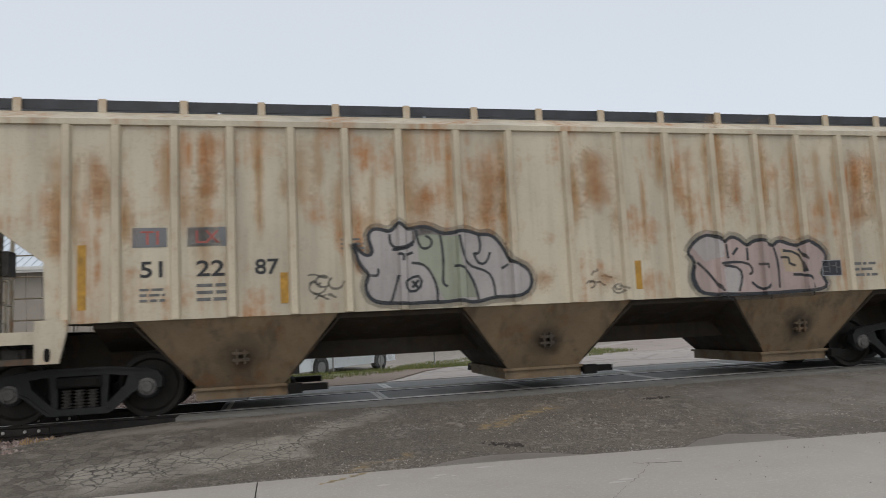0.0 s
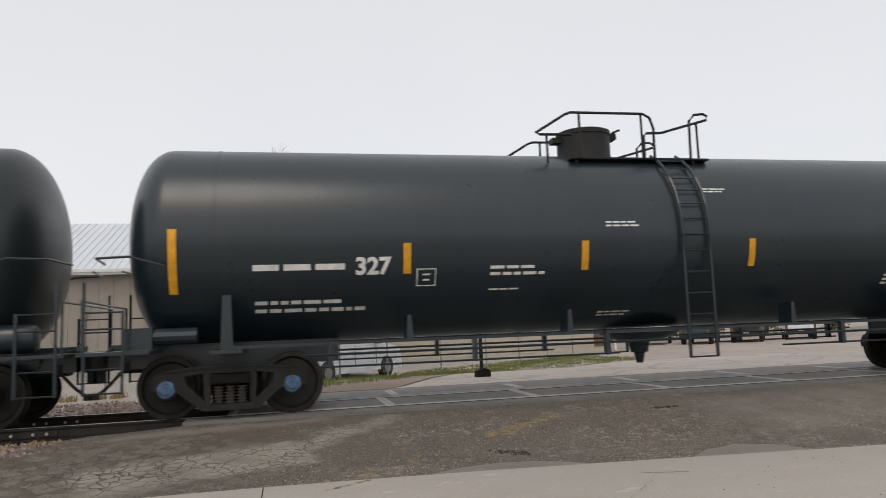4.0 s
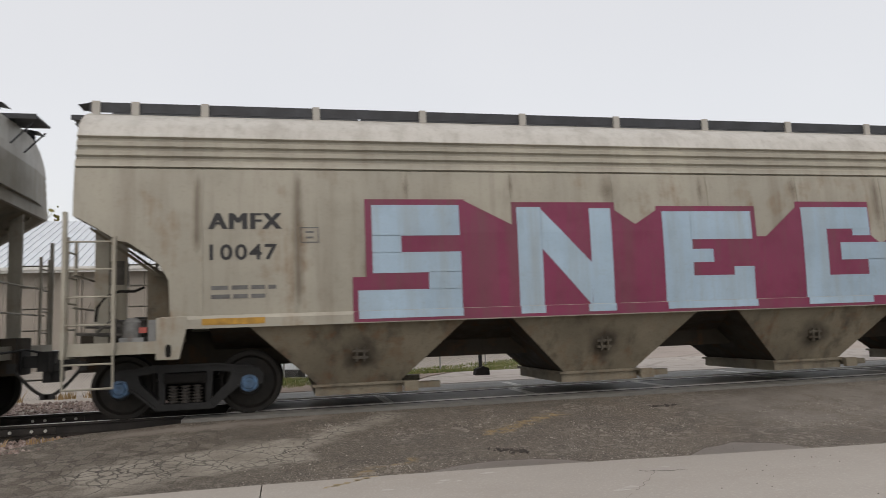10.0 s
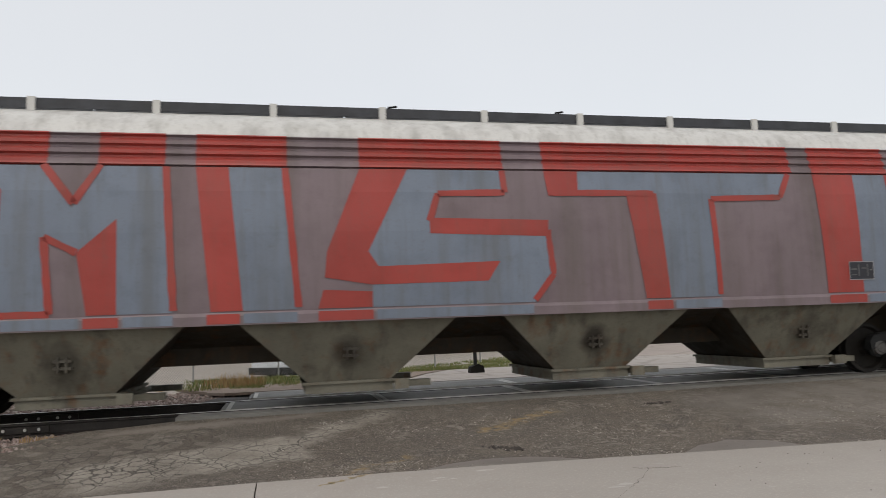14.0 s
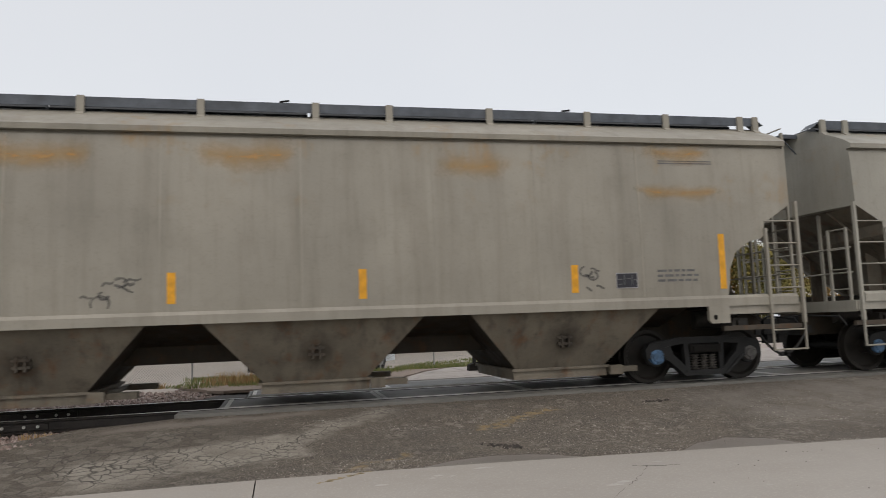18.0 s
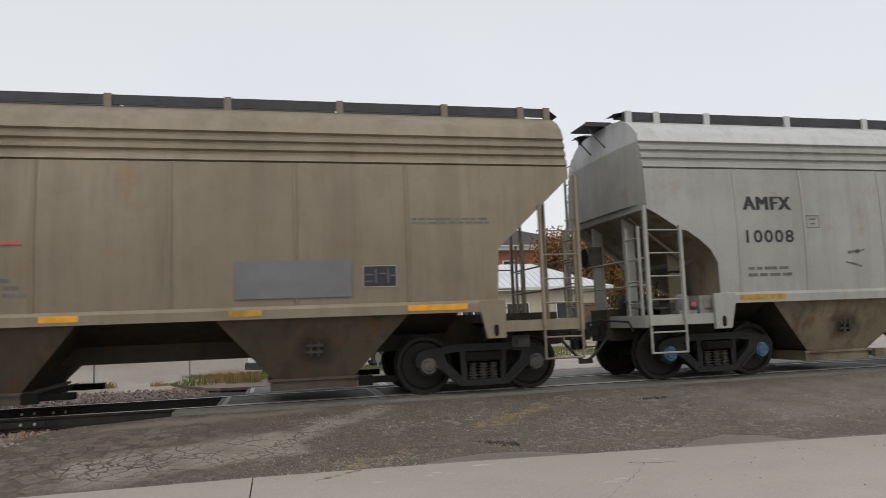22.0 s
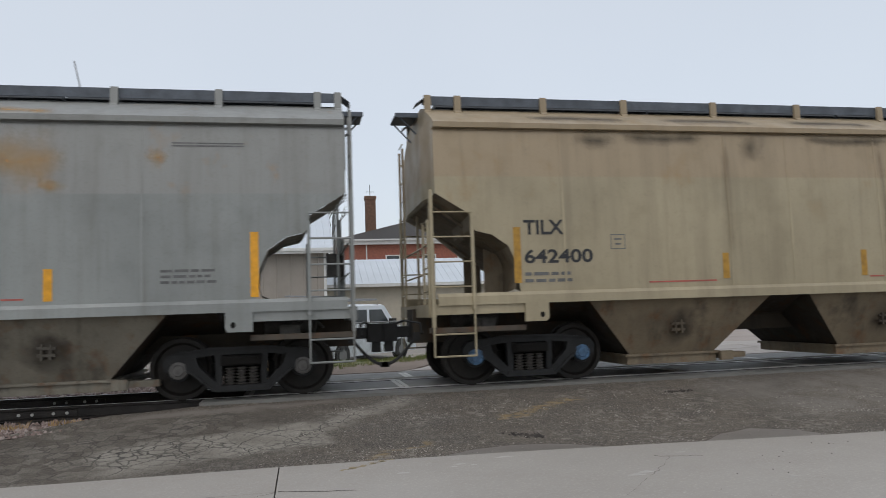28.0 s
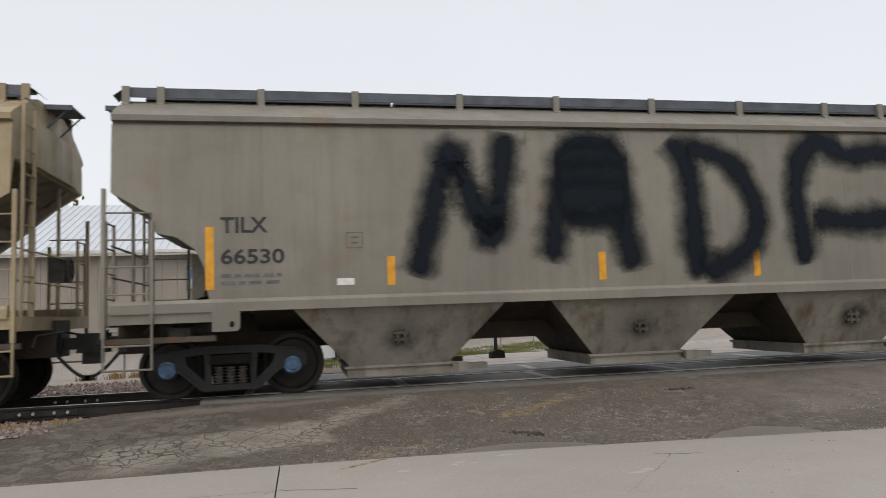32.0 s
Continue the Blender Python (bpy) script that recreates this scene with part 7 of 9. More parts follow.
def mist_mat(name, col, full, lo=0.12, hi=0.72, rough=0.6, ragged=0.22):
    """Sprayed or run-down colour that thins towards the sides of its line."""
    m, nt_s, b_s = mat_new(name)
    b_s.inputs["Base Color"].default_value, b_s.inputs["Roughness"].default_value = (*col, 1), rough
    at_s = nt_s.nodes.new("ShaderNodeAttribute")
    at_s.attribute_name = "spray_amount"
    speck = noise_of(nt_s, coords(nt_s, 2.0), 22.0, 5, 0.75)
    blot = noise_of(nt_s, coords(nt_s, 5.0), 3.0, 4)
    sum_s = nt_s.nodes.new("ShaderNodeMath")
    sum_s.operation = "ADD"
    nt_s.links.new(at_s.outputs["Fac"], sum_s.inputs[0])
    nt_s.links.new(ramp(nt_s, mix(nt_s, 0.5, speck, blot), 0.3, 0.7, -ragged, ragged), sum_s.inputs[1])
    nt_s.links.new(ramp(nt_s, sum_s.outputs[0], lo, hi, 0, full), b_s.inputs["Alpha"])
    return m



def scribble(side, x0, x1, z0, z1, mat, seed, n, width, label):
    """A hasty scrawl: bows, loops and slashes across one another."""
    rnd = random.Random(seed)
    w, h = (x1 - x0) / n, z1 - z0
    lines = []
    for k in range(2 * n):
        ax, az = x0 + w * rnd.uniform(0, n - 0.6), z0 + h * rnd.uniform(0.05, 0.9)
        if k % 3 == 0:
            r = rnd.uniform(0.12, 0.24) * h
            a0 = rnd.uniform(0, 6)
            lines.append([(ax + r * 1.3 * math.cos(a0 + a), az + r * math.sin(a0 + a)) for a in (0, 0.9, 1.8, 2.7, 3.6, 4.6)])
        else:
            lean, size = rnd.uniform(-0.5, 0.6), rnd.uniform(0.5, 1.5) * w
            lines.append([(ax, az), (ax + size * 0.35, az + h * (0.1 + lean * 0.25)), (ax + size * 0.7, az + h * (lean * 0.3 - 0.06)), (ax + size, az + h * lean * 0.5)])
    side.strokes("graffiti_scribble", lines, width * 0.8, mat, label, 0.0055, seed, 0.35)


def angular(lines):
    """Cuts lines at their corners, so that the corners stay sharp."""
    return [[a, b] for ln in lines for a, b in zip(ln, ln[1:])]


def stains(side, spots, mat, name, label, lift, seed):
    """Soft patches of rust or soot: place, height, width and length downwards."""
    for k, (x, z, w, h) in enumerate(spots):
        if w > h:
            line, wide = [(x - w * 0.6, z + h * 0.2), (x - w * 0.1, z - h * 0.15), (x + w * 0.6, z + h * 0.1)], h * 1.7
        else:
            sway = 0.15 * w * math.sin(seed + 2.3 * k)
            line, wide = [(x - sway, z + h * 0.62), (x + sway, z), (x - sway * 0.5, z - h * 0.62)], w * 1.6
        side.mist(name, [line], wide, mat, label, lift + 0.0004 * (k % 4), seed + k, 2)


def gutter_stains(car, spots, mat, name, label, seed):
    """Stains that lie along the rounded roof edge."""
    edge = Side(car, lambda z: lerp([(4.0, 1.64), (4.02, 1.64), (4.10, 1.65), (4.125, 1.61), (4.20, 1.50), (4.33, 1.25), (4.44, 1.0)], z))
    for k, (x, z, w, h) in enumerate(spots):
        edge.mist(name, [[(x - w * 0.6, z), (x, z + 0.02), (x + w * 0.6, z - 0.01)]], h * 1.8, mat, label, 0.006, seed + k, 2)


def scuffs(side, x0, x1, z0, z1, mat, seed, n, width, label):
    """Thin scratches and smears, each on its own."""
    rnd = random.Random(seed)
    for k in range(n):
        x, z = x0 + (x1 - x0) * (k + rnd.random()) / n, z0 + (z1 - z0) * rnd.random()
        dx, dz = rnd.uniform(0.08, 0.4), rnd.uniform(-0.12, 0.12)
        side.strokes("scuff", [[(x, z), (x + dx * 0.5, z + dz * 0.3), (x + dx, z + dz)]], width * rnd.uniform(0.6, 1.6), mat, label, 0.0055, seed + k, 0.4)


S_OCHRE = mist_mat("ochre_rust_bloom", (0.47, 0.27, 0.075), 0.6, 0.12, 1.15, 0.6, 0.45)
S_RUST = mist_mat("orange_rust_bloom", (0.40, 0.17, 0.04), 0.6, 0.12, 1.2, 0.6, 0.45)
S_PALERUST = mist_mat("pale_rust_run", (0.46, 0.235, 0.06), 0.42, 0.12, 1.3, 0.6, 0.5)
S_SOOT = mist_mat("soot_run", (0.03, 0.026, 0.021), 0.7, 0.06, 1.35, 0.7, 0.3)
S_DUST = mist_mat("pale_dust_run", (0.40, 0.32, 0.21), 0.5, 0.10, 1.2)
S_SEAM = mist_mat("seam_stain", (0.17, 0.12, 0.07), 0.35, 0.1, 1.2)
S_RUSTRUN = mist_mat("rust_run", (0.125, 0.08, 0.045), 0.5, 0.15, 1.2)
ALL_CARS, ALL_SETS = [], []


def keep(cx, car, sets):
    ALL_CARS.append((cx, car))
    ALL_SETS.extend(sets)


def sill_marks(car, spans, mat):
    sd = Side(car, lambda z: 1.655)
    for x0, x1 in spans:
        sd.rect("reflector", x0, x1, 1.315, 1.435 - 0.03, mat, "", 0.004)


# rusty cream three-bay hopper
P = car_paint("rusty_cream_paint", (0.67, 0.615, 0.50), 1.0, 1.0, 0.22, rust_col=(0.36, 0.15, 0.04))
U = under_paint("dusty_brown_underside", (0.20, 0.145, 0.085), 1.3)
car, sd, sets, half = hopper_car("R", 4.21, 13.95, P, U, G4, "rust-streaked cream covered hopper with ribbed sides and graffiti", low_gap=4.6)
keep(4.21, car, sets)
post_x = [-7.06, -6.42, -5.64, -4.87, -4.0, -3.2, -2.38, -1.46, -0.59, 0.37, 1.31, 2.18, 3.05, 3.9, 4.75, 5.62, 6.4, 7.06]
RIB = car_paint("rusted_rib_paint", (0.74, 0.66, 0.52), 1.6, 0.7, 0.22, rust_col=(0.27, 0.12, 0.04))
ribs(sd, post_x, SIDE_R, 0.15, 0.075, 1.39, 4.16, RIB, taper=0.03)
for i, (x0, x1) in enumerate(((-6.21, -5.75), (-5.48, -4.91))):
    sd.rect("paint_patch", x0, x1, 2.41, 2.69, M_GREYPATCH, "grey painted-out patch")
sd.text("lettering", "TI", -6.1, -5.86, 2.45, 2.64, M_RED)
sd.text("lettering", "LX", -5.36, -5.04, 2.46, 2.64, M_RED)
for wds, x0, x1 in (("51", -6.11, -5.81), ("22", -5.36, -4.97), ("87", -4.55, -4.21)):
    sd.text("lettering", wds, x0, x1, 1.98, 2.21, M_BLACK, "", 0.006, 0.02)
for x0, x1, z0, z1 in ((-6.12, -5.78, 1.62, 1.85), (-5.36, -4.95, 1.6, 1.9), (-3.3, -2.95, 2.3, 2.5), (5.7, 6.2, 1.6, 1.9)):
    sd.bars("small_lettering", x0, x1, z0, z1, 3, M_FADED, seed=int(-x0 * 10))
rr = random.Random(77)
stains(sd, [(x + rr.choice((-0.12, 0.12, 0.4)), rr.uniform(2.7, 3.7), rr.uniform(0.10, 0.34), rr.uniform(0.5, 1.5)) for x in post_x for _ in range(3)], S_PALERUST, "rust_run", "orange-brown rust run", 0.004, 721)
stains(sd, [(-5.2, 3.55, 0.3, 1.1), (-2.0, 2.95, 0.35, 0.8), (-1.0, 3.2, 0.5, 1.0), (0.9, 3.35, 0.5, 1.0), (5.9, 3.2, 0.4, 1.3), (-6.7, 3.4, 0.3, 0.8), (3.5, 3.2, 0.3, 0.8), (1.0, 1.75, 0.5, 0.3), (-0.1, 1.8, 0.4, 0.3)], S_RUST, "rust_bloom", "orange rust bloom", 0.0046, 801)
sd.reflectors([(-6.86, 1.56, 2.46), (-4.14, 1.55, 2.0), (1.53, 1.55, 2.02)], M_OLDYEL)


def traced(pts, x0, kx, base, tilt, kz, z0):
    return [(x0 + x * kx, z0 + (base - tilt * x - y) * kz) for x, y in pts]


def piece(side, to, shell, fills, lines, width, label):
    """A sprayed throw-up: soft overspray, filled body, patches of other colours and dark outlines."""
    out = to(shell)
    side.strokes("graffiti_overspray", [out + out[:1]], width * 3.2, S_BLACKSOFT, "", 0.0046, 3)
    for k, (poly, mat) in enumerate([(shell, fills[0])] + fills[1:]):
        side.sheet("graffiti_fill", [to(poly)], mat, label, 0.005 + k * 0.0006)
    side.strokes("graffiti_outline", [out + out[:1]], width, S_BLACK, "dark sprayed outline", 0.0072, 4)
    for k, ln in enumerate(lines):
        side.strokes("graffiti_line", [to(ln)], width * 0.75, S_BLACK, "", 0.0078, 5 + k)


sd.posts = tuple(post_x)
piece(sd, lambda p: traced(p, -3.5, 0.00292, 590, 0.03, 0.0029, 1.40),
      [(135, 240), (165, 290), (205, 310), (235, 290), (215, 240), (205, 195), (228, 162), (272, 160), (312, 180), (345, 165), (370, 110), (395, 165), (440, 160), (485, 142), (545, 150), (592, 185), (640, 182),
       (690, 170), (752, 160), (800, 195), (850, 176), (900, 202), (950, 280), (962, 340), (1030, 340), (1080, 380), (1095, 440), (1068, 500), (1000, 525), (880, 515), (820, 540), (740, 556),
       (690, 530), (640, 545), (570, 548), (500, 545), (420, 556), (340, 548), (260, 552), (205, 530), (185, 480), (190, 430), (215, 405), (178, 372), (150, 335)],
      [M_LILAC, ([(465, 200), (540, 185), (600, 195), (688, 195), (700, 340), (750, 420), (775, 525), (690, 522), (600, 540), (570, 470), (535, 380), (470, 330)], M_SAGE)],
      [[(320, 190), (318, 240), (345, 265), (400, 260), (450, 225)], [(330, 270), (390, 275), (445, 240)], [(460, 165), (470, 250), (500, 272), (540, 255), (552, 215), (510, 195)],
       [(430, 340), (500, 340), (540, 400), (568, 480), (560, 545)], [(590, 190), (605, 300), (598, 400), (590, 455), (620, 465)], [(660, 355), (710, 350), (765, 430), (785, 535)],
       [(690, 190), (705, 300), (745, 370), (830, 370), (875, 420), (878, 515)], [(800, 195), (812, 240), (800, 300), (770, 285)], [(770, 285), (785, 350), (840, 350), (860, 280)], [(960, 345), (920, 370)],
       [(360, 405), (340, 480), (315, 550)], [(395, 440), (480, 380), (492, 480), (400, 508), (395, 440)], [(430, 470), (465, 430)], [(430, 435), (460, 470)], [(215, 405), (260, 415), (255, 370)],
       [(360, 295), (395, 290), (385, 330)], [(400, 300), (440, 285)]], 0.055, "pale lilac and sage bubble graffiti")
piece(sd, lambda p: traced(p, 2.22, 0.0036, 470, 0.045, 0.0031, 1.40),
      [(65, 235), (85, 185), (175, 112), (240, 160), (270, 180), (290, 130), (345, 150), (380, 200), (400, 170), (450, 145), (500, 175), (525, 195), (540, 160), (575, 155), (660, 200), (690, 150),
       (745, 155), (815, 210), (820, 270), (760, 340), (825, 395), (780, 430), (600, 440), (480, 450), (380, 455), (130, 458), (85, 420), (70, 340), (110, 285)],
      [M_ROSE, ([(90, 200), (175, 125), (255, 185), (250, 250), (150, 280)], M_LILAC), ([(290, 300), (345, 330), (345, 410), (300, 450), (240, 450), (235, 320)], M_LILAC), ([(560, 200), (680, 215), (680, 330), (580, 330)], M_SAND)],
      [[(110, 285), (170, 340), (230, 440)], [(100, 300), (75, 370), (130, 458)], [(225, 290), (300, 278), (400, 278), (405, 345), (380, 345)], [(235, 300), (330, 300), (352, 350), (320, 440)], [(270, 180), (275, 260)],
       [(380, 200), (380, 270)], [(330, 200), (300, 240)], [(435, 290), (510, 292), (470, 310)], [(390, 390), (450, 450), (490, 390)], [(525, 195), (545, 270), (540, 420)], [(575, 212), (680, 215), (685, 330)],
       [(560, 250), (620, 245), (590, 285), (640, 295)], [(620, 345), (720, 340), (735, 420)], [(660, 200), (700, 260)]], 0.06, "dusty pink bubble graffiti with spiky tops")
sd.stencil(5.05, 5.45, 1.65, 1.93)
scribble(sd, -4.0, -3.2, 1.5, 2.0, S_GREYTAG, 61, 4, 0.04, "grey scribbled tag")
scribble(sd, 0.6, 1.3, 1.5, 1.85, S_GREYTAG, 62, 4, 0.04, "grey scribbled tag")


# three black tank cars
def tank_marks(side, word, reds, small_seed, low=0.0, up=0.0, first=-7.80):
    side.reflectors([(first, 2.01 - low, 2.93 - low), (-4.42, 2.23 - low, 2.69 - low), (-1.52, 2.23 - low, 2.69 - low), (1.52, 2.23 - low, 2.69 - low), (4.42, 2.23 - low, 2.69 - low), (7.68, 2.02 - low, 2.94 - low)])
    side.square_mark(-4.27, -3.97, 2.04 - low, 2.30 - low, M_WHITE)
    side.bars("small_lettering", -6.68, -5.04, 1.68 - low, 1.91 - low, 2, M_WHITE, seed=small_seed)
    side.bars("small_lettering", 4.28, 5.2, 1.59 - low + up * 0.8, 1.80 - low + up * 0.8, 3, M_WHITE, seed=small_seed + 1)
    side.bars("data_table", 6.42, 7.5, 2.02 - low + up, 2.5 - low + up, 7, M_WHITE, "white data table of small unreadable lettering", seed=small_seed + 2)
    side.rect("label_plate", 5.42, 5.92, 1.98 - low, 2.32 - low, M_PINK, "red and white warning label")
    side.bars("label_marks", 5.46, 5.88, 2.02 - low, 2.28 - low, 4, M_WHITE, "", 0.008, small_seed + 3)
    placard(side, 7.07, 1.46, 0.235, M_WHITE)


car, sd, sets = tank_car(-14.17, M_BLACKTANK, B4, "glossy black tank car with white lettering and teal scribbles", -0.2)
keep(-14.17, car, sets)
sd.text("lettering", "TILX 362133", -6.73, -4.66, 2.02, 2.29, M_WHITE, "", 0.006, 0.035)
tank_marks(sd, "", 0, 70)
sd.square_mark(5.98, 6.46, 1.53, 1.80, M_WHITE)
for k, (x0, x1, z0, z1) in enumerate(((-3.92, -2.9, 1.55, 1.9), (-2.48, -1.3, 1.55, 1.88), (2.52, 3.7, 1.5, 1.88))):
    scribble(sd, x0, x1 - 0.4, z0, z1, S_TEAL, 80 + k, 6, 0.045, "teal sprayed tree-like scribble")
    sd.strokes("graffiti_line", [[(x1 - 0.5, z1 - 0.12), (x1 - 0.2, z0 + 0.1), (x1, z1 - 0.15), (x1 - 0.08, z1 - 0.02)], [(x0 + 0.45, z0 + 0.1), (x0 + 0.5, z0 - 0.25)]], 0.03, S_TEAL, "", 0.006, 90 + k)

car, sd, sets = tank_car(-32.47, M_BLACKTANK, B4, "black tank car with white data tables and red label", -0.75, 0.18, (-1.42, 0.03, 0.98, 1.22))
keep(-32.47, car, sets)
sd.text("lettering", "327", -5.2, -4.66, 2.02, 2.29, M_WHITE, "", 0.006, 0.035)
for x0, x1, z0, z1, n in ((-3.1, -2.2, 1.95, 2.15, 2), (-3.1, -2.5, 1.74, 1.79, 1), (-1.15, -0.55, 2.70, 2.82, 2), (-1.1, -0.5, 1.28, 1.38, 2), (0.75, 1.25, 3.3, 3.4, 2), (5.4, 5.7, 1.6, 1.66, 1)):
    sd.bars("small_lettering", x0, x1, z0, z1, n, M_WHITE, seed=int(90 + x0 * 7))
sd.bars("hidden_lettering", -6.7, -5.35, 2.06, 2.25, 1, M_WHITE, "white unreadable lettering", seed=5)
tank_marks(sd, "", 0, 74, 0.2, 0.33)

car, sd, sets = tank_car(-50.72, M_BLACKTANK2, G4, "dusty black tank car with bold white lettering", -0.67, 0.23, (-1.2, 0.2, 0.9, 1.12))
keep(-50.72, car, sets)
sd.text("lettering", "WFRX 160284", -7.39, -4.80, 2.04, 2.31, M_WHITE, "", 0.006, 0.022, 1.12)
tank_marks(sd, "", 0, 78, 0.12, 0.0, -7.57)
sd.bars("small_lettering", -6.1, -4.5, 1.36, 1.42, 1, M_FADED, seed=12)
sd.bars("small_lettering", -2.95, -2.1, 2.14, 2.32, 2, M_WHITE, seed=13)
sd.bars("small_lettering", -1.40, -0.88, 2.64, 2.78, 2, M_WHITE, seed=14)
for x0, x1, z0, z1, n in ((-2.95, -2.35, 1.84, 1.90, 1), (-1.48, -0.99, 1.37, 1.47, 2), (3.34, 4.11, 2.10, 2.30, 3), (3.32, 3.86, 1.84, 1.89, 1), (-6.15, -4.16, 1.42, 1.60, 3)):
    sd.bars("small_lettering", x0, x1, z0, z1, n, M_FADED, seed=int(50 + x0 * 7))
sd.mist("pale_spill", [[(0.40, 2.6), (0.44, 2.0), (0.47, 1.3)]], 0.34, mist_mat("pale_spill", (0.34, 0.31, 0.25), 0.55, 0.1, 1.0), "pale dried spill beside the ladder", 0.006, 61, 2)

# pale blue three-bay hopper with a company mark
P = car_paint("pale_blue_paint", (0.29, 0.355, 0.415), 5.0, 0.1, 0.22, rust_lo=3.4, rust_col=(0.34, 0.17, 0.05))
U = under_paint("olive_grime_underside", (0.13, 0.12, 0.095), 5.3)
car, sd, sets, half = hopper_car("T", -69.29, 14.4, P, U, G4, "pale blue covered hopper with a gold mark and red scribbles",
                                 bays=(-4.6, 0.03, 4.65), posts=[-8.74, -8.05, -6.53, -4.81, -3.13, -1.37, 0.35, 2.08, 3.8, 5.5, 7.0, 8.3, 8.74])
keep(-69.29, car, sets)
sd.text("lettering", "98141", -7.15, -6.23, 1.98, 2.19, M_BLACK, "", 0.006, 0.015)
sd.bars("painted_out_lettering", -7.4, -6.3, 2.42, 2.64, 2, M_FADED, "half-scraped dark lettering", seed=3)
sd.text("lettering", "X", -6.5, -6.27, 2.40, 2.63, M_FADED, "", 0.006, 0.01)
sd.bars("small_lettering", -7.15, -6.25, 1.6, 1.8, 2, M_FADED, seed=4)
sd.square_mark(-5.42, -5.18, 2.14, 2.39, M_FADED)
stains(sd, [(-5.63, 3.61, 0.72, 0.52), (-6.84, 3.85, 0.6, 0.36), (-5.64, 3.34, 0.54, 0.54)], S_OCHRE, "rust_bloom", "ochre rust bloom", 0.008, 471)
gutter_stains(car, [(-7.17, 4.2, 1.02, 0.1), (-5.61, 4.17, 1.36, 0.16), (-3.95, 4.2, 1.26, 0.12), (-2.78, 4.15, 0.6, 0.12), (-1.04, 4.16, 0.98, 0.12), (0.83, 4.16, 1.38, 0.12), (2.6, 4.17, 1.3, 0.12), (4.3, 4.17, 0.9, 0.12), (5.7, 4.15, 1.1, 0.14), (7.4, 4.17, 1.1, 0.1)],
              S_RUST, "rust_strip", "orange rust along the roof edge", 481)
sd.reflectors([(-7.29, 1.54, 1.98), (-4.6, 1.53, 1.96), (-1.93, 1.52, 1.96), (1.09, 1.51, 1.95), (4.57, 1.53, 1.95), (7.29, 1.5, 1.95)])
sd.reflectors([(-7.32, 1.99, 2.39), (-4.72, 1.51, 1.96), (1.76, 1.50, 1.95), (4.69, 1.53, 2.06), (7.38, 1.96, 2.41)], M_WHITE)
sd.sheet("gold_oval", [ring(2.82, 3.08, 0.50, 0.33, 28)], M_GOLD, "gold oval mark")
sd.sheet("pale_oval", [ring(2.86, 3.10, 0.34, 0.25, 24)], plain("pale_gold", (0.62, 0.52, 0.40), 0.6), "", 0.006)
sd.sheet("navy_shape", [[(2.7, 3.40), (2.95, 3.46), (3.25, 3.36), (3.5, 3.37), (3.30, 3.28), (3.22, 3.0), (3.12, 3.24), (2.95, 3.38)]], M_NAVY, "navy angular shape", 0.007)
sd.strokes("dark_slash", [[(2.46, 3.05), (2.62, 3.17), (2.72, 3.26)]], 0.05, M_NAVY, "", 0.008)
BOLD = ((2.26, 2.66, 2.91), (2.70, 2.92, 2.80), (2.96, 3.24, 2.91), (3.28, 3.56, 2.91))
sd.sheet("bold_bar", [[(p - 0.02, 2.565), (q + 0.02, 2.565), (q + 0.02, z + 0.02), (p - 0.02, z + 0.02)] for p, q, z in BOLD], M_WHITE, "", 0.009)
sd.sheet("bold_bar", [[(p, 2.58), (q, 2.58), (q, z), (p, z)] for p, q, z in BOLD], M_BLACK, "bold dark bars of a company mark", 0.011)
sd.bars("small_lettering", 2.05, 3.7, 2.40, 2.48, 1, M_FADED, seed=9)
scribble(sd, -1.3, 0.2, 1.55, 2.05, S_REDTAG, 101, 9, 0.034, "faded red scribbled tag")
scribble(sd, 0.3, 0.85, 1.85, 2.08, S_REDTAG, 102, 5, 0.03, "faded red scribbled tag")
scribble(sd, 2.05, 3.2, 1.55, 2.05, S_REDTAG, 103, 8, 0.036, "faded red scribbled tag")
scribble(sd, 3.55, 4.05, 1.8, 2.05, S_REDTAG, 104, 5, 0.032, "faded red scribbled tag")
scuffs(sd, -4.4, -2.2, 1.6, 1.95, S_GREYTAG, 105, 8, 0.03, "faint grey scribble")
sd.stencil(5.39, 5.87, 1.58, 1.90)
sd.bars("small_lettering", 6.2, 6.9, 1.75, 1.95, 2, M_FADED, seed=10)

# cream round-sided hopper with block graffiti
RIB_A = [-8.24, -6.92, -5.28, -3.56, -1.84, -0.11, 1.62, 3.35, 5.07, 6.72, 8.24]
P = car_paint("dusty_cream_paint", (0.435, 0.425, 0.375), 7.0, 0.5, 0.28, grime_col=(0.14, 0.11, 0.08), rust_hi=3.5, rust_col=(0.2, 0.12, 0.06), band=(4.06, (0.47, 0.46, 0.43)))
U = under_paint("cream_underside", (0.235, 0.205, 0.15), 7.3)
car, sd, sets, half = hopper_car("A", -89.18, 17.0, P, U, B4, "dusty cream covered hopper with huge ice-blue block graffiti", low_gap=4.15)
keep(-89.18, car, sets)
ribs(sd, RIB_A, SIDE_A, 0.05, 0.012, 1.46, 3.55, P, "side_seam")
sd.text("lettering", "AMFX", -8.12, -7.13, 2.68, 2.91, M_BLACK, "", 0.006, 0.022, 1.15)
sd.text("lettering", "10047", -8.12, -7.18, 2.23, 2.46, M_BLACK, "", 0.006, 0.022, 1.15)
sd.bars("small_lettering", -8.1, -7.2, 1.65, 1.9, 2, M_FADED, seed=21)
sd.square_mark(-6.85, -6.58, 2.47, 2.70, M_FADED)
sd.stencil(6.48, 6.95, 1.70, 2.0)
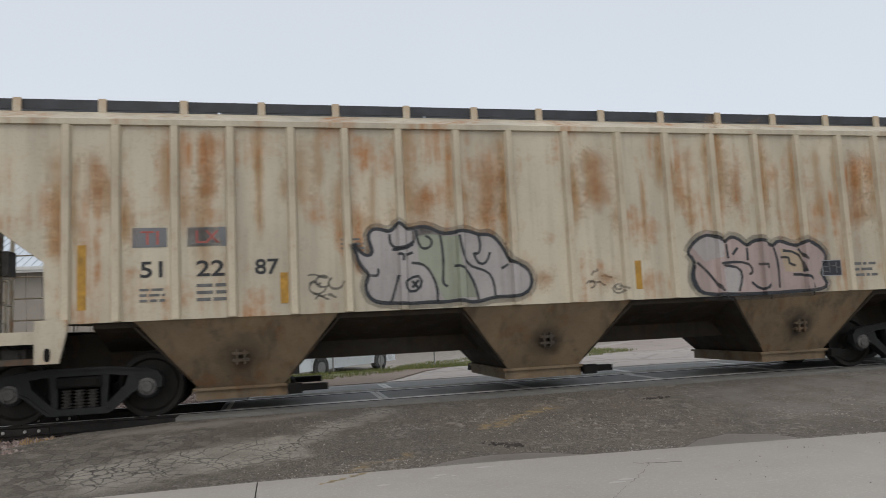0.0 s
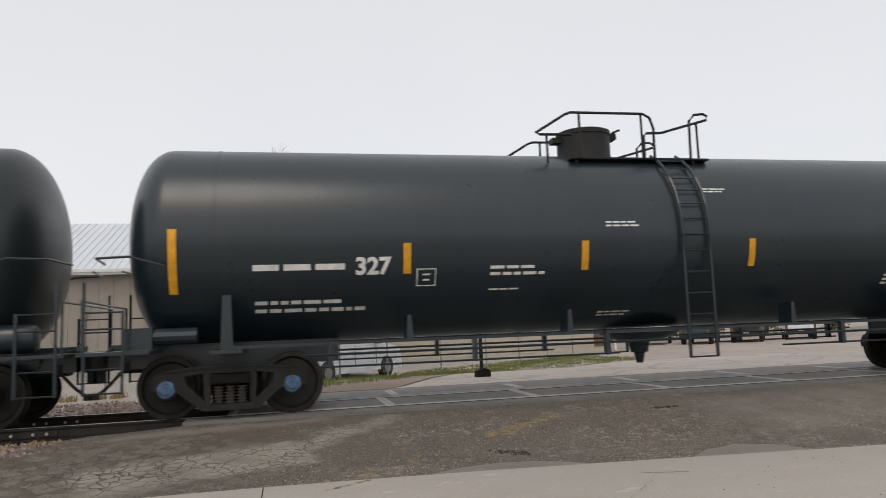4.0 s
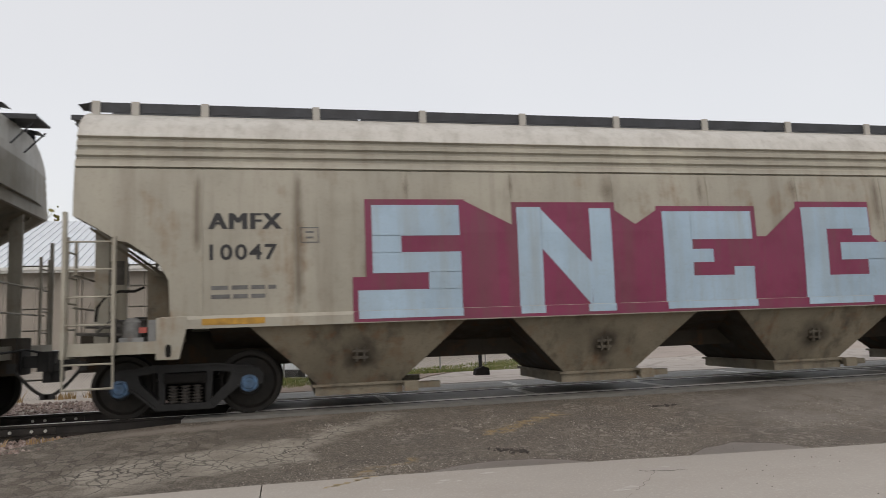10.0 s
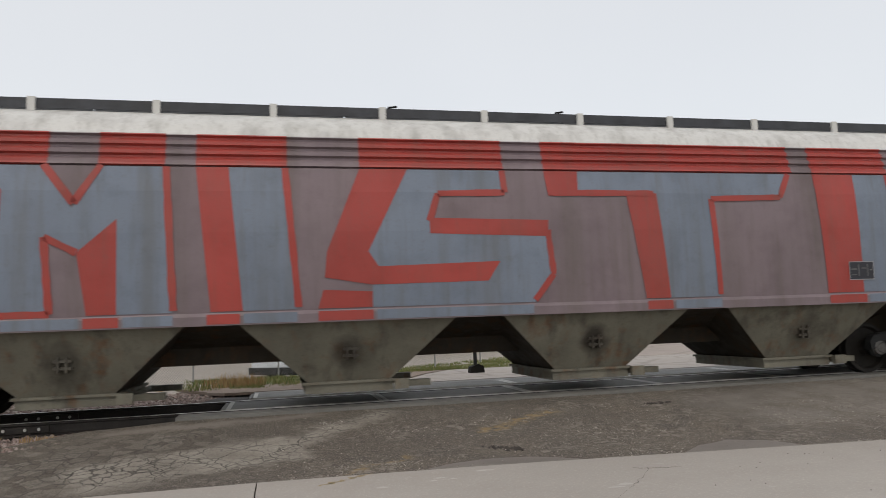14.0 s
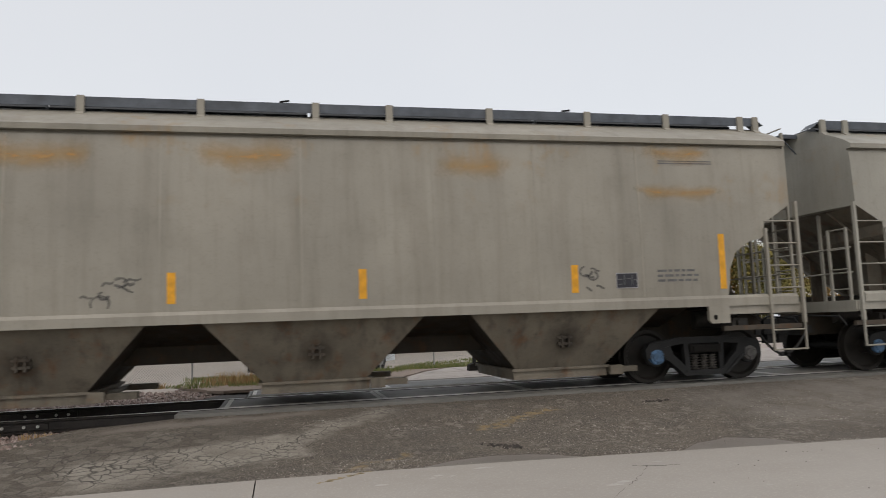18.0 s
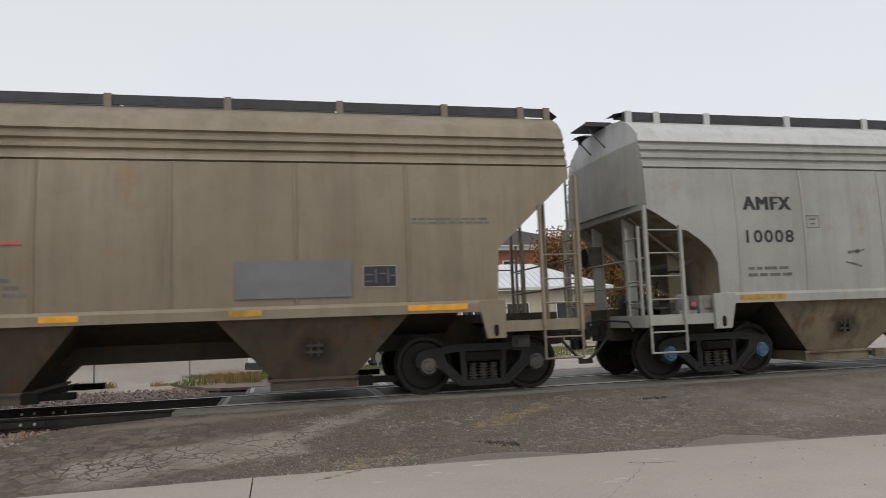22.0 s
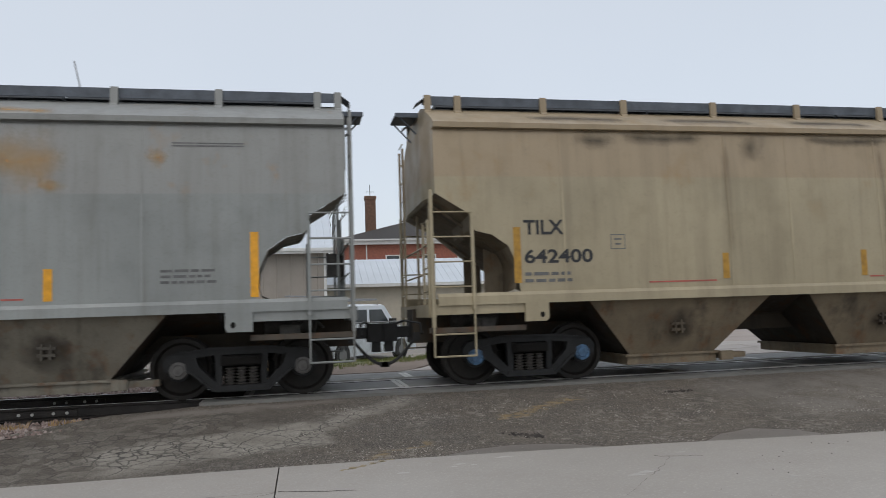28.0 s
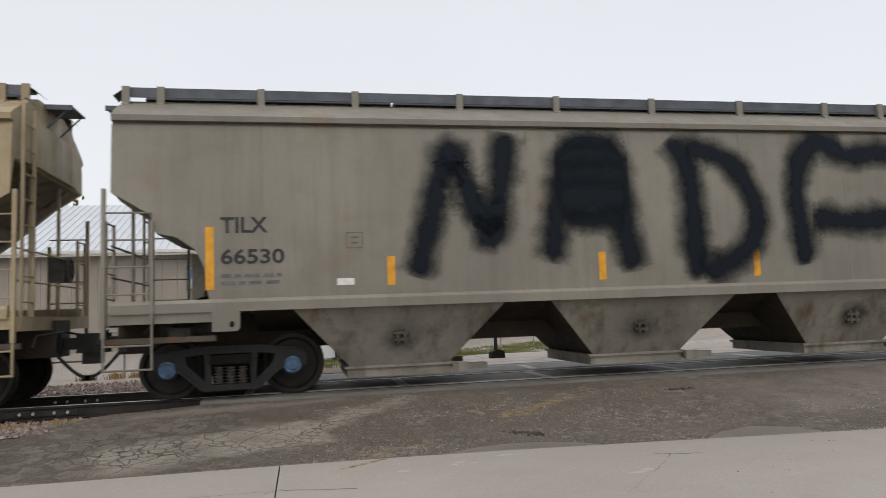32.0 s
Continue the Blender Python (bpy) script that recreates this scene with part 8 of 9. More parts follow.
sd.bars("small_lettering", 7.69, 9.1, 2.62, 2.74, 2, M_FADED, seed=22)
sill_marks(car, [(-8.22, -7.36)], M_OLDYEL)


def rects(lst):
    return [[(a, c), (b, c), (b, d), (a, d)] for a, b, c, d in lst]


GR = [rects([(-5.80, -4.45, 2.56, 3.03), (-5.80, -5.36, 2.30, 2.57), (-5.80, -4.44, 2.00, 2.31), (-4.95, -4.44, 1.74, 2.01), (-6.02, -4.44, 1.42, 1.75)]),
      rects([(-3.52, -3.12, 1.42, 3.0), (-2.30, -1.93, 1.42, 2.98)]) + [[(-3.13, 2.98), (-3.13, 2.35), (-2.31, 1.42), (-2.29, 2.1)]],
      rects([(-1.02, -0.50, 1.42, 2.93), (-0.51, 0.63, 2.46, 2.93), (-0.51, -0.12, 2.08, 2.30), (-0.51, 0.63, 1.42, 1.86), (0.25, 0.63, 1.85, 2.0)]),
      rects([(1.62, 2.10, 1.42, 3.0), (2.09, 2.98, 2.62, 3.0), (2.62, 2.98, 2.5, 2.63), (2.36, 3.48, 2.08, 2.38), (2.9, 3.3, 1.42, 2.09), (2.09, 2.91, 1.42, 1.82)]),
      rects([(4.37, 4.70, 2.1, 3.03), (4.39, 4.70, 1.48, 1.80)])]
back = rects([(-5.9, -4.36, 1.95, 3.12), (-6.1, -4.36, 1.36, 1.95), (-3.6, -1.85, 1.36, 3.08), (-1.12, 0.72, 1.36, 3.02), (1.52, 3.0, 1.36, 3.1), (4.27, 4.79, 1.36, 3.12)])
back += [[(-4.36, 1.36), (-3.6, 1.36), (-3.6, 2.72), (-4.36, 3.1)], [(-1.85, 1.36), (-1.12, 1.36), (-1.12, 2.95), (-1.5, 2.72), (-1.85, 2.95)], [(0.72, 1.36), (1.52, 1.36), (1.52, 3.0), (0.9, 2.5), (0.72, 2.5)],
         [(3.0, 1.36), (4.27, 1.36), (4.27, 3.0), (3.2, 2.35), (3.0, 2.5)]]
sd.sheet("graffiti_ground", back, M_MAGENTA, "magenta sprayed ground of the block letters", 0.016)
for g in GR:
    sd.sheet("graffiti_letter", g, M_ICE, "ice-blue sprayed block letter", 0.020)
sd.sheet("graffiti_letter", rects([(4.98, 5.12, 1.4, 1.68), (5.2, 5.44, 1.38, 1.68)]), M_ICE, "small ice-blue sprayed marks", 0.008)

stains(sd, [(-8.29, 2.9, 0.12, 1.1), (-6.88, 2.55, 0.16, 1.7), (-5.87, 2.08, 0.2, 0.6), (-5.26, 3.3, 0.1, 0.5), (-3.59, 3.35, 0.1, 0.45), (-1.94, 3.28, 0.34, 0.45), (-0.27, 3.3, 0.1, 0.5), (1.52, 3.3, 0.14, 0.5), (3.2, 3.1, 0.2, 0.9), (4.9, 3.3, 0.14, 0.5),
            (6.72, 2.6, 0.2, 1.9), (7.1, 3.2, 0.12, 0.7), (8.3, 2.7, 0.12, 1.4)], S_RUSTRUN, "rust_run", "brown rust run down a seam", 0.014, 701)
sill_6 = Side(car, lambda z: 1.656)
sill_6.sheet("graffiti_band", rects([(-6.1, 4.79, 1.285, 1.445)]), M_MAGENTA, "magenta paint over the sill", 0.004)
for x0, x1 in ((-6.02, -4.44), (-3.52, -3.12), (-2.4, -1.93), (-1.02, 0.63), (1.62, 2.91), (4.39, 4.7)):
    sill_6.sheet("graffiti_band", rects([(x0, x1, 1.33, 1.445)]), M_ICE, "", 0.007)

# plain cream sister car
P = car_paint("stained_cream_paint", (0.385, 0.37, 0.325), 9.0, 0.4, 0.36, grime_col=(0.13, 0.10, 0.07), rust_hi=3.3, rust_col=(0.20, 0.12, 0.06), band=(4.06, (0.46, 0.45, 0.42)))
U = under_paint("cream_grime_underside", (0.23, 0.205, 0.155), 9.3)
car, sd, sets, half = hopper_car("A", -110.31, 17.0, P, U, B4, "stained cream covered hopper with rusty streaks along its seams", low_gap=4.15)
keep(-110.31, car, sets)
ribs(sd, RIB_A, SIDE_A, 0.05, 0.012, 1.46, 3.5, P, "side_seam")
for k, x in enumerate(RIB_A[1:]):
    sd.mist("rust_run", [[(x - 0.02, 3.3 - 0.1 * (k % 3)), (x + 0.01, 2.4), (x - 0.02, 1.5)]], 0.34 + 0.12 * (k % 2), S_RUSTRUN, "brown rust run down a seam", 0.014, 300 + k)

sd.text("lettering", "AMFX", -8.08, -7.16, 2.66, 2.88, M_BLACK, "", 0.006, 0.022, 1.15)
sd.text("lettering", "10019", -8.10, -7.25, 2.18, 2.41, M_BLACK, "", 0.006, 0.022, 1.15)
sd.bars("small_lettering", -8.1, -7.2, 1.62, 1.85, 2, M_FADED, seed=25)
sd.square_mark(-6.86, -6.62, 2.45, 2.69, M_FADED)
HAND = [[(-5.98, 1.95), (-6.2, 1.98), (-6.32, 1.88), (-6.05, 1.8), (-6.0, 1.7), (-6.2, 1.64), (-6.36, 1.7)], [(-5.86, 1.98), (-5.88, 1.68)], [(-5.86, 1.82), (-5.66, 1.84)], [(-5.64, 2.0), (-5.66, 1.68)],
        [(-5.52, 1.68), (-5.48, 1.98), (-5.36, 1.78), (-5.24, 2.0), (-5.2, 1.68)], [(-5.02, 1.96), (-5.04, 1.68), (-4.86, 1.7), (-4.8, 1.86), (-4.92, 1.97), (-5.06, 1.96)], [(-4.68, 1.98), (-4.7, 1.68)],
        [(-4.6, 1.96), (-4.3, 1.99)], [(-4.45, 1.97), (-4.47, 1.68)], [(-4.1, 1.97), (-4.24, 1.85), (-4.15, 1.7), (-3.98, 1.76), (-3.95, 1.9), (-4.1, 1.97), (-3.7, 1.9), (-3.5, 1.86)]]
sd.strokes("graffiti_tag", HAND, 0.06, S_BLUETAG, "faded teal sprayed tag", 0.02, 29, 0.3)
scuffs(sd, -6.0, -3.8, 2.15, 2.5, S_GREYTAG, 112, 3, 0.02, "thin grey scratch lines")
scuffs(sd, -3.2, -0.6, 1.5, 2.2, S_GREYTAG, 113, 9, 0.025, "thin grey scribble")
sd.stencil(6.52, 6.97, 1.70, 2.01)
sd.bars("small_lettering", 7.73, 9.1, 2.60, 2.72, 2, M_FADED, seed=26)
sill_marks(car, [(-8.24, -7.96), (-5.49, -5.02), (-3.13, -2.69), (-0.38, 0.11), (2.49, 2.93), (5.1, 5.5), (7.6, 8.4)], M_OLDYEL)

# purple car covered with scarlet and slate letters
P = car_paint("dull_purple_paint", (0.235, 0.185, 0.215), 11.0, 0.0, 0.3, band=(4.06, (0.55, 0.55, 0.53)))
U = under_paint("olive_underside", (0.19, 0.18, 0.14), 11.3)
car, sd, sets, half = hopper_car("A", -131.45, 17.0, P, U, G4, "covered hopper painted over in purple with scarlet and slate letters", low_gap=4.15)
keep(-131.45, car, sets)
for x0, x1, z0, z1 in ((-8.16, -7.10, 2.64, 2.96), (-8.12, -7.11, 2.19, 2.48), (-8.09, -7.16, 1.65, 1.96)):
    sd.rect("bare_patch", x0, x1, z0, z1, M_GREYPATCH, "grey patch left clear of the purple paint")
sd.text("lettering", "AMFX", -8.09, -7.12, 2.68, 2.92, M_BLACK, "", 0.008, 0.022, 1.15)
sd.text("lettering", "10026", -8.08, -7.17, 2.21, 2.45, M_BLACK, "", 0.008, 0.022, 1.15)
sd.bars("small_lettering", -8.05, -7.2, 1.7, 1.92, 2, M_FADED, lift=0.008, seed=31)
BLUE = [[(-6.95, 3.56), (-6.22, 3.56), (-5.82, 2.95), (-5.46, 3.56), (-4.62, 3.56), (-4.52, 1.47), (-5.24, 1.47), (-5.24, 2.8), (-5.75, 2.33), (-6.16, 2.55), (-6.08, 1.47), (-6.72, 1.47), (-6.70, 3.2)],
        [(-3.75, 3.56), (-2.95, 3.56), (-2.80, 1.47), (-3.56, 1.47)],
        [(-1.12, 3.56), (0.40, 3.56), (0.42, 3.2), (-0.66, 3.18), (-0.80, 2.68), (1.10, 2.60), (1.16, 1.9), (0.85, 1.47), (-1.7, 1.47), (-1.7, 1.80), (0.1, 1.82), (0.3, 2.12), (-1.6, 2.07), (-1.75, 2.3)],
        [(1.68, 3.56), (5.60, 3.56), (5.40, 3.15), (4.08, 3.12), (4.12, 1.47), (3.2, 1.47), (3.05, 3.2), (1.66, 3.2)], [(6.95, 3.56), (7.66, 3.56), (7.75, 1.47), (6.95, 1.47)]]
REDS = [[(-7.38, 3.56), (-6.95, 3.56), (-6.70, 3.2), (-6.72, 1.47), (-7.12, 1.47), (-7.08, 3.1)], [(-5.75, 2.33), (-5.24, 2.8), (-5.24, 1.47), (-5.62, 1.47)],
        [(-4.2, 3.56), (-3.75, 3.56), (-3.56, 1.47), (-4.0, 1.47)], [(-1.85, 3.56), (-1.12, 3.56), (-1.75, 2.3), (-1.6, 2.07), (0.3, 2.12), (0.1, 1.82), (-1.7, 1.80), (-2.4, 1.92), (-2.36, 2.3)],
        [(-0.80, 2.56), (1.10, 2.5), (1.12, 2.76), (-0.80, 2.8)], [(-2.5, 1.47), (-1.7, 1.47), (-1.7, 1.70), (-2.42, 1.74)],
        [(1.10, 3.56), (1.68, 3.56), (1.66, 3.2), (1.14, 3.2)], [(2.5, 3.2), (3.05, 3.2), (3.2, 1.47), (2.76, 1.47)], [(6.12, 3.56), (6.95, 3.56), (6.95, 1.47), (6.22, 1.47)]]
for poly in BLUE:
    sd.sheet("graffiti_letter", [poly], M_SLATE, "slate-blue sprayed letter fill", 0.006)
for poly in REDS:
    sd.sheet("graffiti_stroke", [poly], M_SCARLET, "scarlet sprayed letter shadow", 0.010)
sd.strokes("graffiti_outline", angular([[(-6.2, 3.58), (-5.8, 3.02), (-5.46, 3.58)], [(-6.72, 1.5), (-6.08, 1.5), (-6.16, 2.55), (-5.75, 2.33)], [(-4.6, 3.56), (-4.5, 1.5)], [(-2.95, 3.56), (-2.78, 1.5)],
                                [(0.40, 3.56), (0.42, 3.2), (-0.66, 3.18), (-0.8, 2.75)], [(1.1, 2.6), (1.17, 1.9), (0.85, 1.5)], [(5.62, 3.56), (5.40, 3.14), (4.06, 3.11), (4.12, 1.5)], [(7.68, 3.56), (7.77, 1.5)], [(1.15, 3.2), (3.0, 3.2)]]),
           0.10, M_SCARLET, "scarlet sprayed outline", 0.014, 5, 0.15)
FLUTES = [(z, y) for z, y in section_a() if 3.57 < z < 4.08]
fl = Side(car, lambda z: lerp(FLUTES, z))
steps = [z for z, y in FLUTES]
fl.sheet("graffiti_band", rects([(x0, x1, za, zb) for x0, x1, lo, hi in [(-7.38, -6.15, 3.6, 4.02), (-5.5, -4.62, 3.6, 4.02), (-4.2, -2.92, 3.6, 4.02), (-1.85, 0.42, 3.6, 4.02), (1.1, 5.7, 3.6, 4.02), (6.12, 7.7, 3.6, 4.02)] for za, zb in zip(steps, steps[1:])]), M_SCARLET, "scarlet band across the fluted roof edge", 0.006)
sl = Side(car, lambda z: 1.656)
sl.sheet("graffiti_band", rects([(-7.15, -6.7, 1.29, 1.43), (-5.65, -5.2, 1.29, 1.43), (-4.05, -3.6, 1.29, 1.43), (-2.5, -1.7, 1.29, 1.43), (2.75, 3.2, 1.29, 1.43), (6.2, 6.95, 1.29, 1.43)]), M_SCARLET, "", 0.005)
sl.sheet("graffiti_band", rects([(-6.65, -5.7, 1.29, 1.43), (-5.15, -4.5, 1.29, 1.43), (-3.55, -2.8, 1.29, 1.43), (-1.65, 0.8, 1.29, 1.43), (3.25, 4.1, 1.29, 1.43), (7.0, 7.7, 1.29, 1.43)]), M_SLATE, "", 0.005)
Side(car, lambda z: lerp(SIDE_A, z) + 0.014).stencil(6.66, 7.17, 1.68, 2.0)


# light grey long hoppers
def grey_marks(side, a, b, num, x0=-8.54, mark="TILX", dz=0.0):
    side.text("lettering", mark, x0, x0 + 0.66, 2.39 + dz, 2.62 + dz, M_BLACK, "", 0.006, 0.024)
    side.text("lettering", num, x0, x0 + a, 1.94 + dz, 2.16 + dz, M_BLACK, "", 0.006, 0.024)
    side.bars("small_lettering", x0, x0 + 0.85, 1.62 + dz, 1.83 + dz, 2, M_FADED, seed=len(num) + int(a * 50))
    side.square_mark(x0 + b, x0 + b + 0.25, 2.14 + dz, 2.38 + dz, M_FADED)
    side.bars("small_lettering", 7.45, 8.2, 1.68, 1.92, 3, M_FADED, seed=int(a * 77))
    side.bars("roof_note", 7.6, 8.6, 3.66, 3.74, 2, M_FADED, seed=int(a * 31), words=False)


T_BARS = [(-8.73, 1.58, 2.48), (-6.14, 1.58, 2.01), (-2.78, 1.57, 2.01), (-0.05, 1.56, 2.0), (2.63, 1.56, 2.0), (6.0, 1.56, 2.0), (8.66, 1.56, 2.48)]
SEAM_T = [-8.0, -5.1, -3.95, -2.2, -0.2, 1.75, 3.75, 5.4, 7.2]

P = car_paint("light_grey_paint", (0.40, 0.395, 0.36), 13.0, 0.25, 0.2, rust_lo=3.1, rust_col=(0.36, 0.20, 0.06))
U = under_paint("mud_underside", (0.21, 0.185, 0.145), 13.3)
car, sd, sets, half = hopper_car("T", -152.97, 17.0, P, U, [M_BLUECAP, M_BLUECAP, M_GREYCAP, M_GREYCAP], "light grey covered hopper with silver and red graffiti", low_gap=4.35)
keep(-152.97, car, sets)
ribs(sd, SEAM_T, SIDE_T, 0.035, 0.006, 1.46, 3.96, P, "side_seam")
grey_marks(sd, 1.08, 1.7, "638682")
stains(sd, [(-6.54, 3.62, 0.52, 0.8), (-5.41, 3.68, 0.64, 0.74), (-4.03, 3.8, 0.9, 0.28), (-2.68, 3.63, 0.5, 0.76), (-1.08, 3.8, 0.44, 0.4), (-0.16, 3.51, 0.8, 0.5), (-7.92, 3.51, 0.34, 0.52), (2.3, 3.7, 0.7, 0.4), (5.2, 3.75, 0.6, 0.3)],
       S_OCHRE, "rust_bloom", "ochre rust bloom", 0.008, 401)
sd.reflectors(T_BARS)


def onto(p):
    return [(0.00995 * x - 0.00062 * y - 15.707, max(1.462, 6.524 - 0.000214 * x - 0.00915 * y)) for x, y in p]


sd.sheet("graffiti_fill", [onto([(964, 540), (960, 466), (985, 455), (1030, 446), (1062, 453), (1090, 455), (1125, 449), (1157, 453), (1200, 455), (1208, 468), (1224, 472), (1218, 495), (1212, 540)])], M_SILVER, "silver angular graffiti with dark outlines", 0.005)
sd.sheet("graffiti_fill", [onto([(1075, 540), (1082, 505), (1094, 500), (1092, 540)]), onto([(1040, 540), (1040, 502), (1062, 495), (1075, 508), (1068, 540)])], M_ROSE, "", 0.0056)
sd.strokes("graffiti_halo", [onto([(948, 462), (1025, 440), (1090, 450), (1150, 443), (1200, 449), (1226, 464)])], 0.07, M_ROSE, "pale pink sprayed edge", 0.0048, 2)
sd.strokes("graffiti_overspray", angular([onto(p) for p in ([(960, 466), (1030, 446), (1090, 452), (1157, 452), (1200, 455), (1224, 472)],)]), 0.17, S_BLACKSOFT, "", 0.0044, 3)
LINES = ([(962, 465), (985, 455), (1030, 446)], [(962, 465), (966, 500), (976, 522), (1005, 512)], [(1030, 446), (1032, 468), (1000, 482), (1030, 480), (1028, 470)], [(1028, 480), (1040, 500), (1062, 494), (1040, 488)],
         [(1040, 500), (1037, 524)], [(1040, 452), (1062, 455)], [(1062, 447), (1090, 452), (1085, 460), (1108, 463)], [(1108, 463), (1098, 490), (1092, 502), (1080, 505), (1078, 525)], [(1098, 453), (1125, 450), (1157, 453)],
         [(1157, 453), (1155, 490), (1157, 530)], [(1110, 484), (1125, 490), (1140, 484)], [(1110, 513), (1125, 508), (1142, 513)], [(1112, 494), (1136, 496)], [(1168, 453), (1200, 456), (1208, 468), (1224, 472)],
         [(1224, 472), (1218, 495), (1212, 522)], [(1188, 490), (1205, 500), (1190, 497)], [(1165, 508), (1200, 512), (1212, 520), (1165, 520)])
sd.strokes("graffiti_line", angular([onto(p) for p in LINES]), 0.05, S_BLACK, "dark sprayed outline", 0.0072, 4)
sd.sheet("red_smear", [onto([(908, 530), (918, 500), (930, 484), (946, 482), (960, 500), (962, 535)]), onto([(1215, 535), (1222, 492), (1240, 485), (1262, 492), (1268, 505), (1254, 535)])], S_REDTAG, "faded red sprayed smear", 0.005)
sd.strokes("graffiti_line", [onto(p) for p in ([(925, 492), (935, 480), (948, 484), (944, 498), (928, 510)], [(1238, 482), (1245, 470), (1254, 478), (1246, 488)], [(915, 520), (940, 505), (958, 522)], [(1222, 512), (1240, 500), (1262, 498)])], 0.035, S_REDTAG, "", 0.0062, 9)
sd.strokes("graffiti_scribble", [onto(p) for p in ([(1268, 462), (1276, 457), (1284, 466), (1280, 480), (1268, 480)], [(1292, 456), (1300, 450), (1307, 458), (1300, 464), (1292, 458)], [(1294, 474), (1303, 469), (1309, 476), (1301, 481), (1294, 476)],
           [(1270, 488), (1290, 490), (1310, 486)], [(1272, 500), (1300, 492), (1314, 506)], [(1280, 512), (1296, 503), (1306, 514)], [(1270, 522), (1284, 526), (1296, 520)], [(936, 462), (940, 474), (950, 470)], [(884, 508), (905, 502), (925, 498)])], 0.028, S_GREYTAG, "grey scribbled tag", 0.0066, 12)
sd.reflectors(T_BARS[1:3], None, 0.0095)

P = car_paint("warm_grey_paint", (0.375, 0.36, 0.32), 15.0, 0.25, 0.22, rust_lo=3.0, rust_col=(0.34, 0.20, 0.07))
U = under_paint("mud_splashed_underside", (0.20, 0.175, 0.135), 15.3)
car, sd, sets, half = hopper_car("T", -174.43, 17.0, P, U, [M_BLUECAP, M_BLUECAP, M_BLUECAP, M_GREYCAP], "warm grey covered hopper with white outlined graffiti letters", low_gap=4.35)
keep(-174.43, car, sets)
ribs(sd, SEAM_T, SIDE_T, 0.035, 0.006, 1.46, 3.96, P, "side_seam")
grey_marks(sd, 1.09, 1.55, "640739", -8.51)
stains(sd, [(-9.05, 3.31, 0.78, 0.34), (-6.41, 3.6, 0.52, 0.36), (-4.8, 3.4, 0.86, 0.36), (-1.81, 3.67, 1.26, 0.3), (-2.68, 3.09, 0.82, 0.28), (0.95, 3.71, 1.3, 0.32), (7.99, 3.86, 1.16, 0.24), (7.93, 3.19, 1.44, 0.2), (4.4, 3.6, 1.1, 0.3)],
       S_OCHRE, "rust_bloom", "ochre rust bloom", 0.008, 421)
sd.reflectors(T_BARS)
sd.text("graffiti_outline", "NORDS!", -7.02, -3.30, 1.46, 2.08, S_BLACK, "black sprayed outline of the letters", 0.007, 0.075, 1.05)
sd.text("graffiti_letters", "NORDS!", -6.95, -3.37, 1.51, 2.03, M_SILVER, "pale sprayed bubble letters", 0.010, 0.03, 1.08)
sd.reflectors(T_BARS[1:2], None, 0.0125)
scribble(sd, -7.6, -6.6, 2.2, 2.75, S_GREYTAG, 131, 6, 0.03, "grey sprayed scribble")
scribble(sd, -7.3, -6.6, 1.9, 2.2, S_GREYTAG, 132, 5, 0.03, "grey sprayed scribble")
scribble(sd, -3.9, -3.3, 2.1, 2.65, S_GREYTAG, 133, 4, 0.03, "grey sprayed scribble")
scribble(sd, -1.3, -0.5, 1.5, 1.95, S_GREYTAG, 134, 4, 0.04, "grey sprayed scribble")
scribble(sd, 6.1, 6.5, 1.6, 1.98, S_GREYTAG, 135, 3, 0.04, "grey sprayed scribble")
sd.stencil(6.71, 7.09, 1.61, 1.86)

P = car_paint("white_grey_paint", (0.385, 0.405, 0.40), 17.0, 0.2, 0.17, rust_hi=3.4, band=(4.06, (0.46, 0.48, 0.48)))
U = under_paint("tan_underside", (0.25, 0.21, 0.145), 17.3)
car, sd, sets, half = hopper_car("A", -195.7, 17.0, P, U, B4, "whitish grey covered hopper with black lettering and scuffed sides", low_gap=4.2)
keep(-195.7, car, sets)
ribs(sd, RIB_A, SIDE_A, 0.05, 0.01, 1.46, 3.55, P, "side_seam")
sd.text("lettering", "AMFX", -8.10, -7.18, 2.85, 3.08, M_BLACK, "", 0.006, 0.022, 1.15)
sd.text("lettering", "10008", -8.10, -7.16, 2.28, 2.50, M_BLACK, "", 0.006, 0.022, 1.15)
sd.bars("small_lettering", -8.1, -7.2, 1.68, 1.9, 2, M_FADED, seed=41)
sd.square_mark(-6.89, -6.62, 2.53, 2.75, M_FADED)
scuffs(sd, -6.2, -5.85, 1.9, 2.6, S_GREYTAG, 141, 3, 0.03, "grey smear")
scuffs(sd, -4.5, -2.0, 1.7, 2.1, S_GREYTAG, 142, 5, 0.018, "thin scuff lines")
scuffs(sd, 0.5, 2.0, 2.0, 2.4, S_GREYTAG, 143, 4, 0.018, "thin scuff lines")
sd.stencil(6.47, 6.95, 1.71, 2.02)
sd.bars("small_lettering", 7.59, 9.0, 2.66, 2.79, 2, M_FADED, seed=42)
sd.bars("small_lettering", 7.3, 8.0, 1.7, 1.9, 3, M_FADED, seed=43)
sill_marks(car, [(-8.33, -7.45), (-5.40, -4.98), (-3.04, -2.62), (-0.37, 0.09), (2.42, 2.91), (5.1, 5.55), (7.45, 8.35)], M_OLDYEL)

